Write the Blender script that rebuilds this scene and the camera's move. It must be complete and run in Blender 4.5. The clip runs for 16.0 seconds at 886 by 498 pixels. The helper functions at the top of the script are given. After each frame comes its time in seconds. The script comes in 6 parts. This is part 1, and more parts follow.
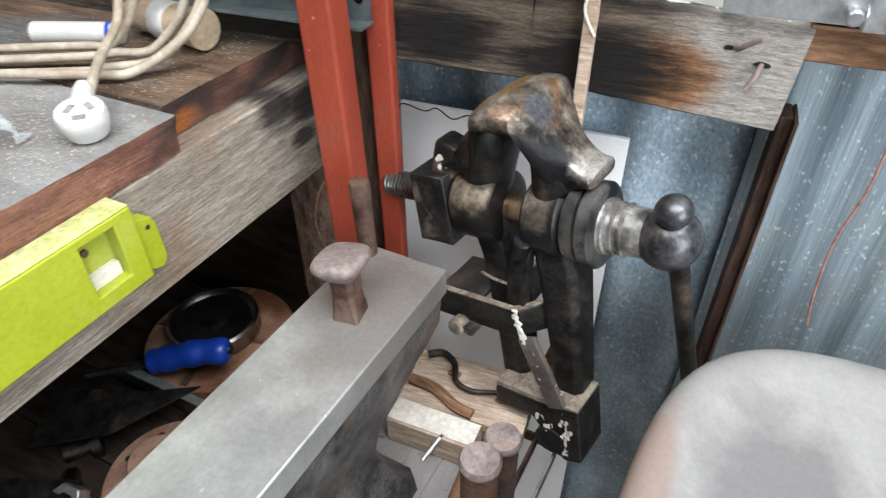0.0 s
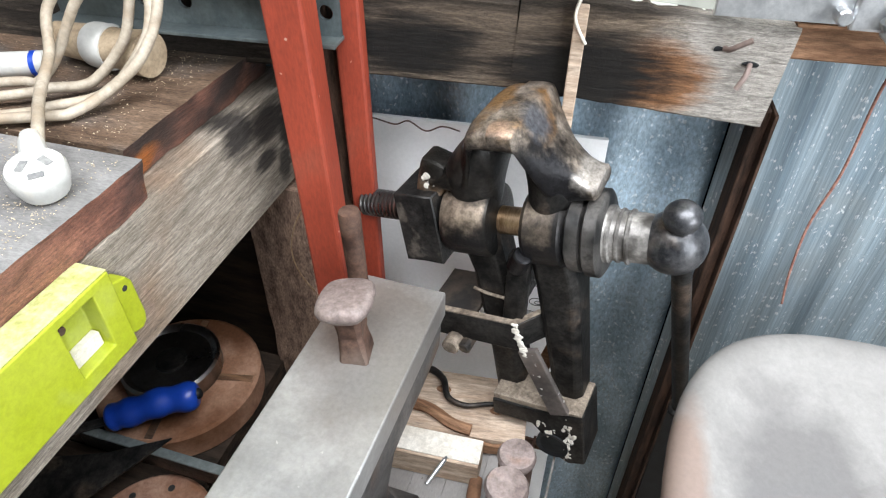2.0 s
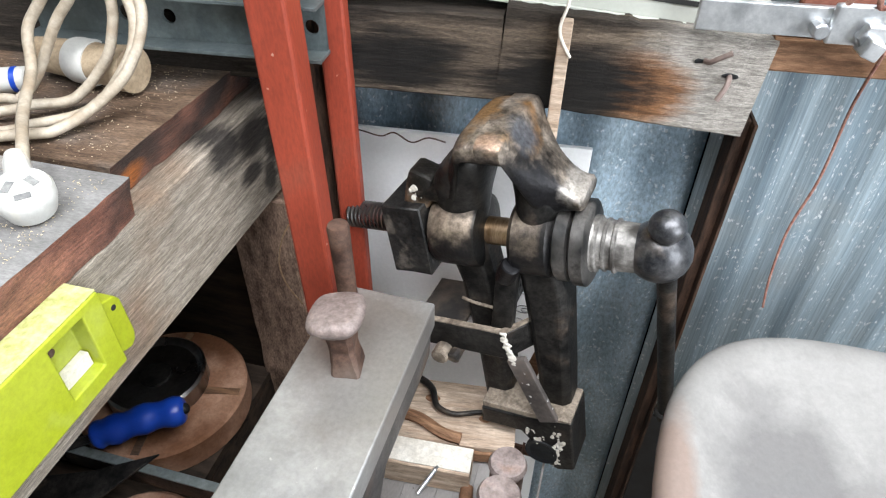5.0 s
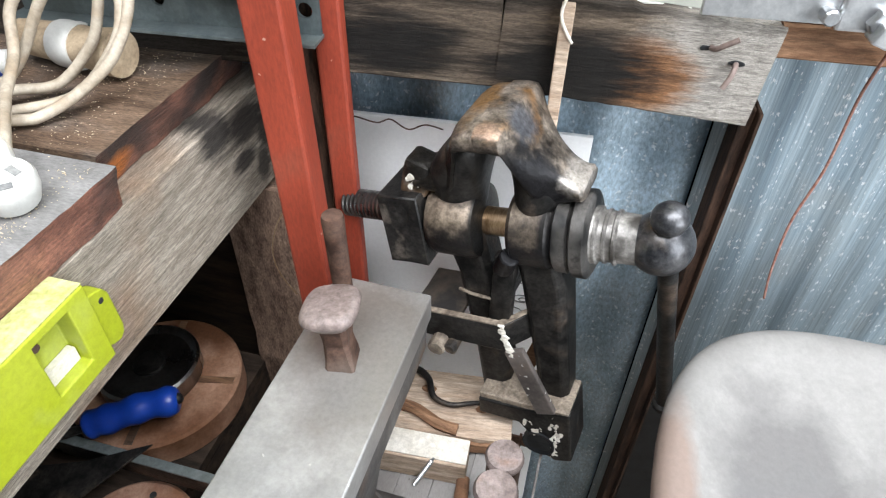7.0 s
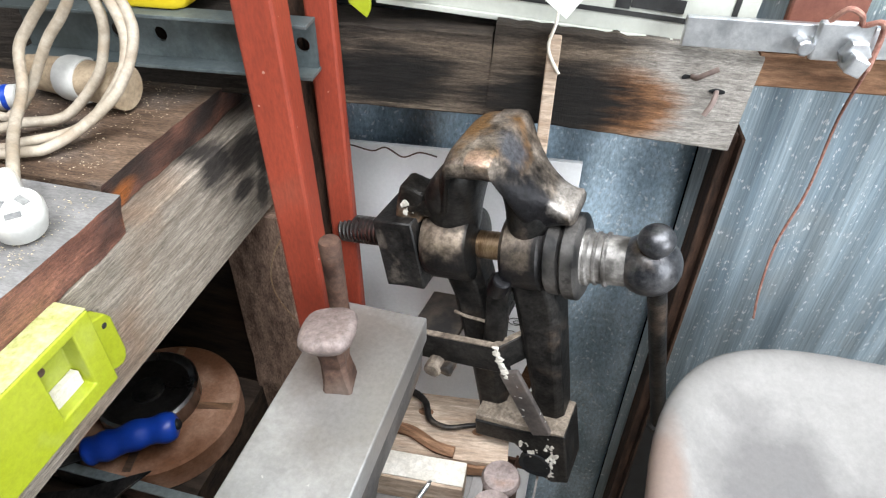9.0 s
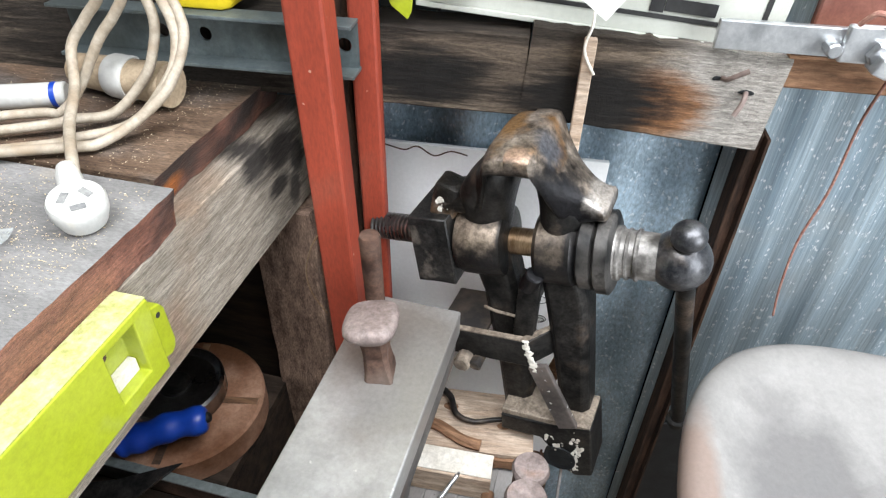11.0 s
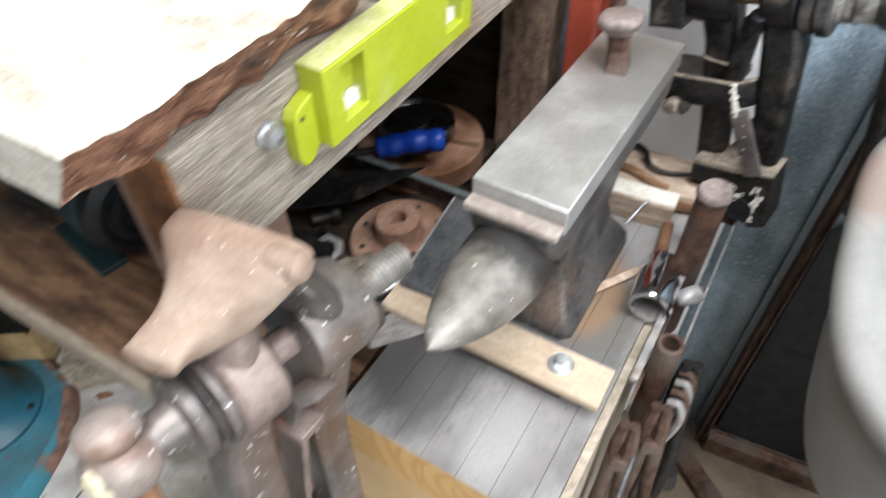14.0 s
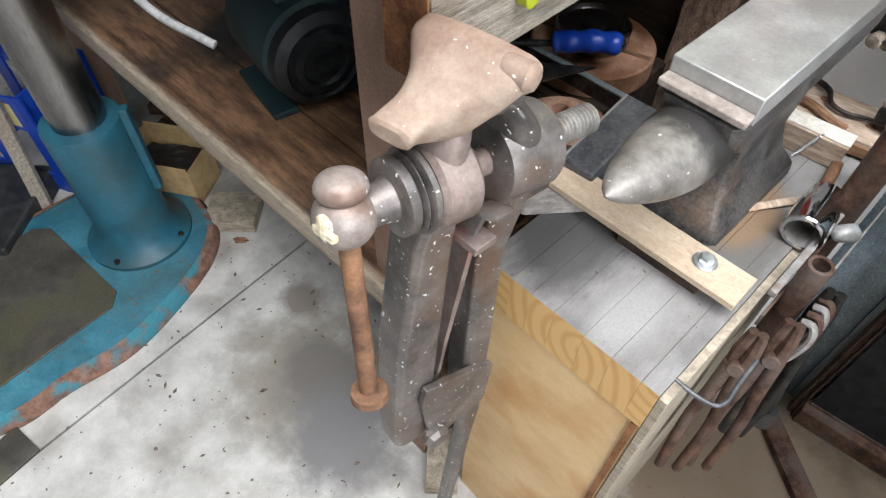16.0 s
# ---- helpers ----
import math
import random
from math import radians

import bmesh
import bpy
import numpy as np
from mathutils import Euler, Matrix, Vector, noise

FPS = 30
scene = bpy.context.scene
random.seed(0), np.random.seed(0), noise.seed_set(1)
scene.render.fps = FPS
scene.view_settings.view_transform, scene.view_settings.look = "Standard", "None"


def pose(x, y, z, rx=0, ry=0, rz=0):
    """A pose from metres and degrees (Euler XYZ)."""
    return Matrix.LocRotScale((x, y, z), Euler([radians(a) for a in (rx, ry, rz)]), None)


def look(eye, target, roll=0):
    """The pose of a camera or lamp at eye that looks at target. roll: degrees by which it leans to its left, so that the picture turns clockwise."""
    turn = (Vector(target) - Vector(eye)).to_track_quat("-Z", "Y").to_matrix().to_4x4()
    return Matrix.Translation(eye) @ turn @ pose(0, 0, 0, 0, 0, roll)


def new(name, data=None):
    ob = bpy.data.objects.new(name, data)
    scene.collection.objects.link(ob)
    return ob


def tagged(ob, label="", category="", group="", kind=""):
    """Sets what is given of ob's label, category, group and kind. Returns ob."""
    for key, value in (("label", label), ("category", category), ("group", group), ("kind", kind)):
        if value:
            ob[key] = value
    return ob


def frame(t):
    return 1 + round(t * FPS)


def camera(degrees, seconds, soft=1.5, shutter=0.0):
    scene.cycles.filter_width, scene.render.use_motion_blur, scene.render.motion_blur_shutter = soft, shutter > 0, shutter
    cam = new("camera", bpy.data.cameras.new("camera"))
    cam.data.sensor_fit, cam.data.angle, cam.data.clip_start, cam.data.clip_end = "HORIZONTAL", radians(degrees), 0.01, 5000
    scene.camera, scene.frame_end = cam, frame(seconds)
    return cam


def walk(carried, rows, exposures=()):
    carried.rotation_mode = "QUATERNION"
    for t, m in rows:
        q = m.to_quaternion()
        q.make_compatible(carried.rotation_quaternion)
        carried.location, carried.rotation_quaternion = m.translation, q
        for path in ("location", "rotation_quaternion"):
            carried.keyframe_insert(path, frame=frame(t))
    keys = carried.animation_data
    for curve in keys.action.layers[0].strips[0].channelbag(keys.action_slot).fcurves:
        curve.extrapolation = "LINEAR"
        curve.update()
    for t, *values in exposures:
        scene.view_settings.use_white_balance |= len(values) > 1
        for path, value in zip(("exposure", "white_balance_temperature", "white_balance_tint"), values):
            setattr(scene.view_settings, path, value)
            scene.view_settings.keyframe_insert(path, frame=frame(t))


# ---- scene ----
cam = camera(69.9, 16.0, soft=1.2, shutter=0.5)
PATH = [
    (0, (0.142, 0.155, 1.256), (-0.458, 1.61, 0.021), -0.6),
    (0.5, (0.106, 0.171, 1.259), (-0.306, 1.647, -0.026), 0.3),
    (1, (0.083, 0.164, 1.27), (-0.253, 1.67, -0.002), 0.6),
    (1.5, (0.066, 0.166, 1.269), (-0.256, 1.657, -0.025), 0.3),
    (2, (0.062, 0.171, 1.268), (-0.256, 1.674, -0.013), 0.3),
    (2.5, (0.062, 0.173, 1.268), (-0.258, 1.68, -0.007), 0.4),
    (3, (0.064, 0.173, 1.271), (-0.272, 1.698, 0.021), -0.1),
    (3.5, (0.063, 0.171, 1.271), (-0.247, 1.692, 0.01), -0.4),
    (3.7, (0.065, 0.171, 1.276), (-0.249, 1.681, 0.003), -0.1),
    (5.8, (0.05, 0.173, 1.275), (-0.184, 1.698, 0.002), 1.2),
    (6, (0.057, 0.176, 1.278), (-0.189, 1.692, -0.003), 1.1),
    (6.5, (0.057, 0.179, 1.279), (-0.196, 1.689, -0.008), 1.5),
    (7, (0.053, 0.184, 1.273), (-0.19, 1.672, -0.041), 1.3),
    (7.5, (0.055, 0.18, 1.273), (-0.172, 1.693, -0.015), 1.4),
    (8, (0.054, 0.18, 1.277), (-0.186, 1.702, 0.001), 1.3),
    (8.5, (0.054, 0.177, 1.279), (-0.185, 1.71, 0.017), 1.4),
    (9, (0.057, 0.173, 1.28), (-0.187, 1.715, 0.03), 0.9),
    (9.2, (0.057, 0.169, 1.278), (-0.203, 1.683, -0.001), 0.8),
    (11.3, (0.027, 0.152, 1.285), (-0.194, 1.719, 0.063), 1.7),
    (11.5, (0.033, 0.155, 1.289), (-0.162, 1.733, 0.075), 1.7),
    (12, (0.033, 0.158, 1.287), (-0.156, 1.73, 0.066), 1.4),
    (12.5, (0.039, 0.16, 1.285), (-0.149, 1.734, 0.066), 0.8),
    (13, (0.038, 0.141, 1.275), (-0.154, 1.673, 0.003), 1.6),
    (13.4, (0.013, 0.056, 1.26), (-0.352, 1.5, -0.075), 2.3),
    (13.5, (0.018, 0.027, 1.256), (-0.391, 1.436, -0.104), 2.3),
    (13.7, (0.023, -0.031, 1.247), (-0.43, 1.304, -0.172), 2.9),
    (14, (0.021, -0.102, 1.232), (-0.584, 1.139, -0.215), -1.0),
    (14.3, (-0.009, -0.136, 1.218), (-0.674, 0.975, -0.306), 0.1),
    (14.5, (-0.017, -0.15, 1.206), (-0.675, 0.908, -0.359), 0.6),
    (15, (-0.019, -0.175, 1.204), (-0.757, 0.829, -0.36), -0.5),
    (15.5, (0.01, -0.198, 1.209), (-0.753, 0.771, -0.366), -0.6),
    (16, (0.012, -0.214, 1.213), (-0.766, 0.758, -0.352), 1.6),
]
walk(cam, [(t, look(eye, target, roll)) for t, eye, target, roll in PATH], ((0, -0.2), (0.8, 0.0), (13.0, 0.0), (13.5, 0.15), (14.0, 0.0), (14.5, -0.15), (15.2, 0.0), (16, 0.0)))

# ---- light ----
world = bpy.data.worlds.new("world")
scene.world = world
world.use_nodes = True
sky = world.node_tree.nodes.new("ShaderNodeTexSky")
sky.sky_type, sky.sun_disc = "NISHITA", False
sky.sun_elevation, sky.sun_rotation = radians(50), radians(120)
world.node_tree.links.new(sky.outputs[0], world.node_tree.nodes["Background"].inputs[0])
world.node_tree.nodes["Background"].inputs[1].default_value = 0.025


def area(name, eye, target, sx, sy, watts, color=(1, 1, 1)):
    d = bpy.data.lights.new(name, "AREA")
    d.shape, d.size, d.size_y, d.energy, d.color = "RECTANGLE", sx, sy, watts, color
    ob = new(name, d)
    ob.matrix_world = look(eye, target)
    return ob


area("door_light", (1.75, -0.95, 1.55), (0, 0.4, 0.75), 1.4, 1.5, 70, (0.90, 0.95, 1.0))
area("skylight", (0.40, -0.12, 2.58), (0.35, -0.02, 0.6), 2.3, 1.1, 120, (0.93, 0.96, 1.0))



# ---- materials ----
def mat(name, a, b, rough=0.6, metal=0.0, scale=20.0, bump=0.2, stretch=(1, 1, 1), c=None, cscale=4.0, cut=(0.45, 0.65), rvar=0.15, detail=9.0, flecks=None, patches=(), grit=0.12, grain=None):
    """Two tones mixed by fine noise, a third laid over in larger patches; roughness and relief follow the noise."""
    m = bpy.data.materials.new(name)
    m.use_nodes = True
    nt = m.node_tree
    n, l = nt.nodes, nt.links
    p = n["Principled BSDF"]
    p.inputs["Metallic"].default_value = metal
    if rough >= 0.7:
        p.inputs["Specular IOR Level"].default_value = 0.2
    tc = n.new("ShaderNodeTexCoord")
    mp = n.new("ShaderNodeMapping")
    mp.inputs["Scale"].default_value = stretch
    l.new(tc.outputs["Object"], mp.inputs["Vector"])
    f = n.new("ShaderNodeTexNoise")
    f.inputs["Scale"].default_value, f.inputs["Detail"].default_value = scale, detail
    f.inputs["Roughness"].default_value = 0.65
    l.new(mp.outputs[0], f.inputs["Vector"])
    r = n.new("ShaderNodeValToRGB")
    r.color_ramp.elements[0].position, r.color_ramp.elements[1].position = 0.37, 0.63
    r.color_ramp.elements[0].color, r.color_ramp.elements[1].color = (*a, 1), (*b, 1)
    l.new(f.outputs["Fac"], r.inputs[0])
    out = r.outputs[0]
    if c:
        g = n.new("ShaderNodeTexNoise")
        g.inputs["Scale"].default_value, g.inputs["Detail"].default_value = cscale, 5.0
        l.new(tc.outputs["Object"], g.inputs["Vector"])
        k = n.new("ShaderNodeMapRange")
        k.inputs["From Min"].default_value, k.inputs["From Max"].default_value = cut
        l.new(g.outputs["Fac"], k.inputs["Value"])
        x = n.new("ShaderNodeMix")
        x.data_type = "RGBA"
        l.new(k.outputs[0], x.inputs["Factor"])
        l.new(out, x.inputs["A"])
        x.inputs["B"].default_value = (*c, 1)
        out = x.outputs["Result"]
    if flecks:
        tone, fs, thr = flecks
        vo = n.new("ShaderNodeTexVoronoi")
        vo.inputs["Scale"].default_value = fs
        warp = n.new("ShaderNodeMixRGB")
        warp.inputs[0].default_value = 0.04
        l.new(tc.outputs["Object"], warp.inputs[1])
        l.new(f.outputs["Color"], warp.inputs[2])
        l.new(warp.outputs[0], vo.inputs["Vector"])
        cell = n.new("ShaderNodeMath")
        cell.operation = "MULTIPLY_ADD"
        sep = n.new("ShaderNodeSeparateColor")
        l.new(vo.outputs["Color"], sep.inputs[0])
        l.new(sep.outputs[0], cell.inputs[0])
        cell.inputs[1].default_value, cell.inputs[2].default_value = 0.5, thr
        lt = n.new("ShaderNodeMath")
        lt.operation = "LESS_THAN"
        l.new(vo.outputs["Distance"], lt.inputs[0])
        sub = n.new("ShaderNodeMath")
        sub.operation = "SUBTRACT"
        sub.inputs[0].default_value = 2 * thr + 0.25
        l.new(cell.outputs[0], sub.inputs[1])
        l.new(sub.outputs[0], lt.inputs[1])
        x = n.new("ShaderNodeMix")
        x.data_type = "RGBA"
        l.new(lt.outputs[0], x.inputs["Factor"])
        l.new(out, x.inputs["A"])
        x.inputs["B"].default_value = (*tone, 1)
        out = x.outputs["Result"]
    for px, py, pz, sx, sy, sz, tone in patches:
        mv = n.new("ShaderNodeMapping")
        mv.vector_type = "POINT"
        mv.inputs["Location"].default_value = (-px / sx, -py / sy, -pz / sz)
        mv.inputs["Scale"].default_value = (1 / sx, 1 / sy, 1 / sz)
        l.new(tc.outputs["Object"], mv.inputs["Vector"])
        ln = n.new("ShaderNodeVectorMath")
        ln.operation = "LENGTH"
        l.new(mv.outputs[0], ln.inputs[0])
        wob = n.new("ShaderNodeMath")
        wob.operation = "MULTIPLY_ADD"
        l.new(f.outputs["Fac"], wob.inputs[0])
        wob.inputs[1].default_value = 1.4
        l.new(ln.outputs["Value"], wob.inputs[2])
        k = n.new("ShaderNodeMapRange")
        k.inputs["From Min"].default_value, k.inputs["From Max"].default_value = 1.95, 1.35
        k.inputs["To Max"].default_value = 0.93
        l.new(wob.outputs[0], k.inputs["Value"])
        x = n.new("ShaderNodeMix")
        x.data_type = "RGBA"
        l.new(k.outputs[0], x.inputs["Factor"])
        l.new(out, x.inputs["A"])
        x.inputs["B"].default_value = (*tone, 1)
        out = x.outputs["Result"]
    if grain:
        gv = n.new("ShaderNodeMapping")
        gv.inputs["Scale"].default_value = grain
        l.new(tc.outputs["Object"], gv.inputs["Vector"])
        gn = n.new("ShaderNodeTexNoise")
        gn.inputs["Scale"].default_value, gn.inputs["Detail"].default_value = 36.0, 8.0
        gn.inputs["Roughness"].default_value, gn.inputs["Distortion"].default_value = 0.7, 0.6
        l.new(gv.outputs[0], gn.inputs["Vector"])
        gk = n.new("ShaderNodeMapRange")
        gk.inputs["From Min"].default_value, gk.inputs["From Max"].default_value = 0.36, 0.64
        gk.inputs["To Min"].default_value, gk.inputs["To Max"].default_value = 0.62, 1.25
        l.new(gn.outputs["Fac"], gk.inputs["Value"])
        x = n.new("ShaderNodeMixRGB")
        x.blend_type = "MULTIPLY"
        x.inputs[0].default_value = 1.0
        l.new(out, x.inputs[1])
        l.new(gk.outputs[0], x.inputs[2])
        out = x.outputs[0]
    if grit:
        gr = n.new("ShaderNodeTexNoise")
        gr.inputs["Scale"].default_value, gr.inputs["Detail"].default_value = 240.0, 7.0
        gr.inputs["Roughness"].default_value = 0.72
        l.new(mp.outputs[0], gr.inputs["Vector"])
        gm = n.new("ShaderNodeMapRange")
        gm.inputs["From Min"].default_value, gm.inputs["From Max"].default_value = 0.35, 0.65
        gm.inputs["To Min"].default_value, gm.inputs["To Max"].default_value = 1 - 1.5 * grit, 1 + 1.1 * grit
        l.new(gr.outputs["Fac"], gm.inputs["Value"])
        x = n.new("ShaderNodeMixRGB")
        x.blend_type = "MULTIPLY"
        x.inputs[0].default_value = 1.0
        l.new(out, x.inputs[1])
        l.new(gm.outputs[0], x.inputs[2])
        out = x.outputs[0]
    l.new(out, p.inputs["Base Color"])
    q = n.new("ShaderNodeMapRange")
    q.inputs["To Min"].default_value, q.inputs["To Max"].default_value = max(rough - rvar, 0.03), min(rough + rvar, 1)
    l.new(f.outputs["Fac"], q.inputs["Value"])
    l.new(q.outputs[0], p.inputs["Roughness"])
    if bump:
        h = n.new("ShaderNodeBump")
        h.inputs["Strength"].default_value, h.inputs["Distance"].default_value = bump, 0.002
        l.new((gn if grain else f).outputs["Fac"], h.inputs["Height"])
        l.new(h.outputs[0], p.inputs["Normal"])
    return m


M = {}
# Wide brown patch holds mostly the tub's shade; the last one darkens the wall foot.
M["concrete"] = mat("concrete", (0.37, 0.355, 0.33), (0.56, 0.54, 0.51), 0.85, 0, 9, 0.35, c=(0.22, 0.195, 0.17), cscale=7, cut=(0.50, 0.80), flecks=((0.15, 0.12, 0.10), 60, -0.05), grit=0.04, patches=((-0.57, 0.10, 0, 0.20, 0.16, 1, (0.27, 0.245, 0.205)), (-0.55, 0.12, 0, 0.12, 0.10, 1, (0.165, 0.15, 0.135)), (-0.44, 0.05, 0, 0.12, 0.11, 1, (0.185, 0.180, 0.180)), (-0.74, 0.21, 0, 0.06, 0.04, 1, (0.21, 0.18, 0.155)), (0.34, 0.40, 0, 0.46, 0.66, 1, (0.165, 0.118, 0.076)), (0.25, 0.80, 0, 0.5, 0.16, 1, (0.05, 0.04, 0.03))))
M["galv"] = mat("galvanised_iron", (0.28, 0.385, 0.47), (0.50, 0.62, 0.71), 0.45, 0.08, 20, 0.1, stretch=(1.3, 1, 0.7), c=(0.22, 0.28, 0.32), cscale=7, cut=(0.48, 0.8), flecks=((0.66, 0.72, 0.76), 190, 0.14), grit=0.25)
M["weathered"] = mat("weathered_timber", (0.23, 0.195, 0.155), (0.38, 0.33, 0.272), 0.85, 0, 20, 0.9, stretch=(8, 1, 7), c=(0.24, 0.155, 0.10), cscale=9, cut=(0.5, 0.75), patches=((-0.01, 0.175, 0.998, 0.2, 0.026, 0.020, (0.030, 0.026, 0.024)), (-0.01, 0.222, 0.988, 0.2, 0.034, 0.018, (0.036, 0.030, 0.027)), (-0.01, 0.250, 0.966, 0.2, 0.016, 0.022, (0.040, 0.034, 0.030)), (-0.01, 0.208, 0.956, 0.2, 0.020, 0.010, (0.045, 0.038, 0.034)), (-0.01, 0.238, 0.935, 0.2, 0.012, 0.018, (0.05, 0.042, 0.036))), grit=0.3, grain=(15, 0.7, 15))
# Upper patches paint the sign's shadow along the top; the black ovals are scorch.
M["wallplank"] = mat("grey_plank", (0.060, 0.043, 0.031), (0.19, 0.15, 0.112), 0.85, 0, 18, 0.8, stretch=(1, 7, 9), c=(0.16, 0.135, 0.11), cscale=10, cut=(0.50, 0.72), grit=0.3, patches=((0.18, 0.645, 1.07, 0.060, 0.2, 0.07, (0.34, 0.315, 0.285)), (-0.04, 0.645, 1.10, 0.15, 0.2, 0.06, (0.095, 0.073, 0.054)), (-0.30, 0.645, 1.08, 0.20, 0.2, 0.08, (0.022, 0.018, 0.015)), (-0.07, 0.645, 1.118, 0.13, 0.2, 0.017, (0.020, 0.016, 0.013)), (0.06, 0.645, 1.118, 0.10, 0.2, 0.014, (0.030, 0.024, 0.019)), (-0.072, 0.645, 1.069, 0.062, 0.2, 0.026, (0.010, 0.009, 0.008)), (-0.072, 0.645, 1.069, 0.052, 0.2, 0.022, (0.010, 0.009, 0.008)), (0.128, 0.645, 1.058, 0.034, 0.2, 0.030, (0.20, 0.09, 0.035)), (0.072, 0.645, 1.060, 0.068, 0.2, 0.031, (0.012, 0.010, 0.009)), (0.072, 0.645, 1.060, 0.056, 0.2, 0.026, (0.010, 0.009, 0.008))), grain=(1, 9, 9))
M["dark_board"] = mat("dark_board", (0.075, 0.046, 0.030), (0.165, 0.11, 0.074), 0.8, 0, 10, 0.5, stretch=(1, 4, 4), c=(0.125, 0.12, 0.115), cscale=8, cut=(0.50, 0.68), grit=0.35, grain=(1, 7, 7))
M["grey_board"] = mat("grey_dusty_board", (0.155, 0.150, 0.145), (0.235, 0.228, 0.222), 0.85, 0, 12, 0.4, stretch=(1, 3, 3), c=(0.36, 0.32, 0.26), cscale=14, cut=(0.58, 0.78), grit=0.16)
M["red_edge"] = mat("red_hardwood", (0.115, 0.044, 0.030), (0.33, 0.145, 0.098), 0.6, 0, 13, 0.9, stretch=(3, 1.5, 3), c=(0.045, 0.030, 0.026), cscale=11, cut=(0.50, 0.66), grit=0.3, patches=((0.0, 0.083, 1.022, 0.1, 0.020, 0.012, (0.42, 0.13, 0.025)),), grain=(2, 1, 14))
M["red_paint"] = mat("red_oxide_paint", (0.205, 0.029, 0.013), (0.275, 0.043, 0.020), 0.6, 0, 8, 0.12, stretch=(2, 2, 0.5), c=(0.23, 0.062, 0.036), cscale=14, cut=(0.55, 0.78), grit=0.14, flecks=((0.42, 0.22, 0.17), 110, -0.11))
M["face"] = mat("worn_steel", (0.29, 0.287, 0.278), (0.42, 0.413, 0.402), 0.38, 0.5, 12, 0.04, c=(0.15, 0.145, 0.135), cscale=9, cut=(0.48, 0.80), grit=0.07, patches=((-0.01, 0.255, 0.212, 0.06, 0.05, 0.1, (0.20, 0.175, 0.155)), (0.02, 0.20, 0.212, 0.05, 0.06, 0.1, (0.25, 0.235, 0.22))), rvar=0.1, flecks=((0.50, 0.48, 0.46), 120, -0.08))
M["iron"] = mat("dark_iron", (0.007, 0.007, 0.007), (0.040, 0.037, 0.034), 0.48, 0.6, 50, 0.6, c=(0.10, 0.072, 0.054), cscale=24, cut=(0.56, 0.70), grit=0.35)
M["rust"] = mat("brown_rust", (0.038, 0.021, 0.016), (0.13, 0.07, 0.048), 0.7, 0.2, 30, 0.4, c=(0.11, 0.085, 0.072), cscale=14)
M["teal"] = mat("teal_paint", (0.012, 0.075, 0.112), (0.022, 0.118, 0.165), 0.45, 0, 10, 0.1, c=(0.02, 0.06, 0.075), cscale=8)
M["ply"] = mat("plywood", (0.49, 0.30, 0.125), (0.62, 0.43, 0.22), 0.5, 0, 5, 0.08, stretch=(1.2, 1, 1.6), c=(0.46, 0.235, 0.075), cscale=9, cut=(0.50, 0.68), grit=0.05)
M["pine"] = mat("pine", (0.35, 0.255, 0.185), (0.52, 0.415, 0.325), 0.7, 0, 18, 0.25, stretch=(1, 6, 6), c=(0.40, 0.23, 0.14), cscale=10, cut=(0.55, 0.75), grain=(1, 7, 7))
M["lime"] = mat("lime_plastic", (0.28, 0.325, 0.012), (0.33, 0.37, 0.024), 0.42, 0, 12, 0.03, c=(0.36, 0.40, 0.10), cscale=16, cut=(0.6, 0.8), grit=0.08)
M["white"] = mat("white_sheet", (0.80, 0.80, 0.80), (0.87, 0.87, 0.87), 0.4, 0, 10, 0.03, grit=0.03)
M["cream"] = mat("cream_plastic", (0.55, 0.51, 0.44), (0.66, 0.63, 0.57), 0.5, 0, 30, 0.1)
# Two darker patches in the hollow, one brown stain on the rim.
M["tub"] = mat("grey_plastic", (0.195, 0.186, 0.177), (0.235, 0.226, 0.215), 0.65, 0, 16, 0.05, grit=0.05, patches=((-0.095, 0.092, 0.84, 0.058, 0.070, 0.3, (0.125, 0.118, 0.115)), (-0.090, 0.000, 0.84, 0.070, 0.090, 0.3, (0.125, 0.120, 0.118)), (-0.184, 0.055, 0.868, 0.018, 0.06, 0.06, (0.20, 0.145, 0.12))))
# Dark patches round the anvil mix soot with its painted shadow.
M["blockgrey"] = mat("grey_sooty_shaded_top", (0.17, 0.158, 0.150), (0.255, 0.243, 0.234), 0.8, 0, 6, 0.3, stretch=(3, 1, 3), c=(0.095, 0.09, 0.087), cscale=11, cut=(0.48, 0.74), flecks=((0.10, 0.09, 0.08), 90, -0.05), grit=0.08, patches=((-0.19, 0.09, 0.69, 0.07, 0.09, 0.2, (0.06, 0.056, 0.055)), (-0.08, 0.20, 0.69, 0.10, 0.05, 0.2, (0.11, 0.105, 0.10)), (-0.15, 0.17, 0.69, 0.03, 0.12, 0.2, (0.10, 0.095, 0.092)), (-0.07, 0.05, 0.69, 0.025, 0.05, 0.2, (0.26, 0.25, 0.24)), (-0.03, 0.24, 0.69, 0.03, 0.05, 0.2, (0.12, 0.11, 0.10)), (-0.06, 0.26, 0.69, 0.03, 0.06, 0.2, (0.20, 0.13, 0.08))), detail=8.0)
M["soil"] = mat("dark_soil", (0.03, 0.025, 0.02), (0.08, 0.065, 0.05), 0.95, 0, 30, 0.5)
M["galv2"] = mat("galvanised_iron_pale", (0.235, 0.32, 0.385), (0.41, 0.50, 0.555), 0.45, 0.25, 26, 0.1, stretch=(2.5, 1, 0.06), c=(0.43, 0.43, 0.40), cscale=9, cut=(0.52, 0.85), flecks=((0.70, 0.74, 0.76), 200, 0.12), grit=0.2)
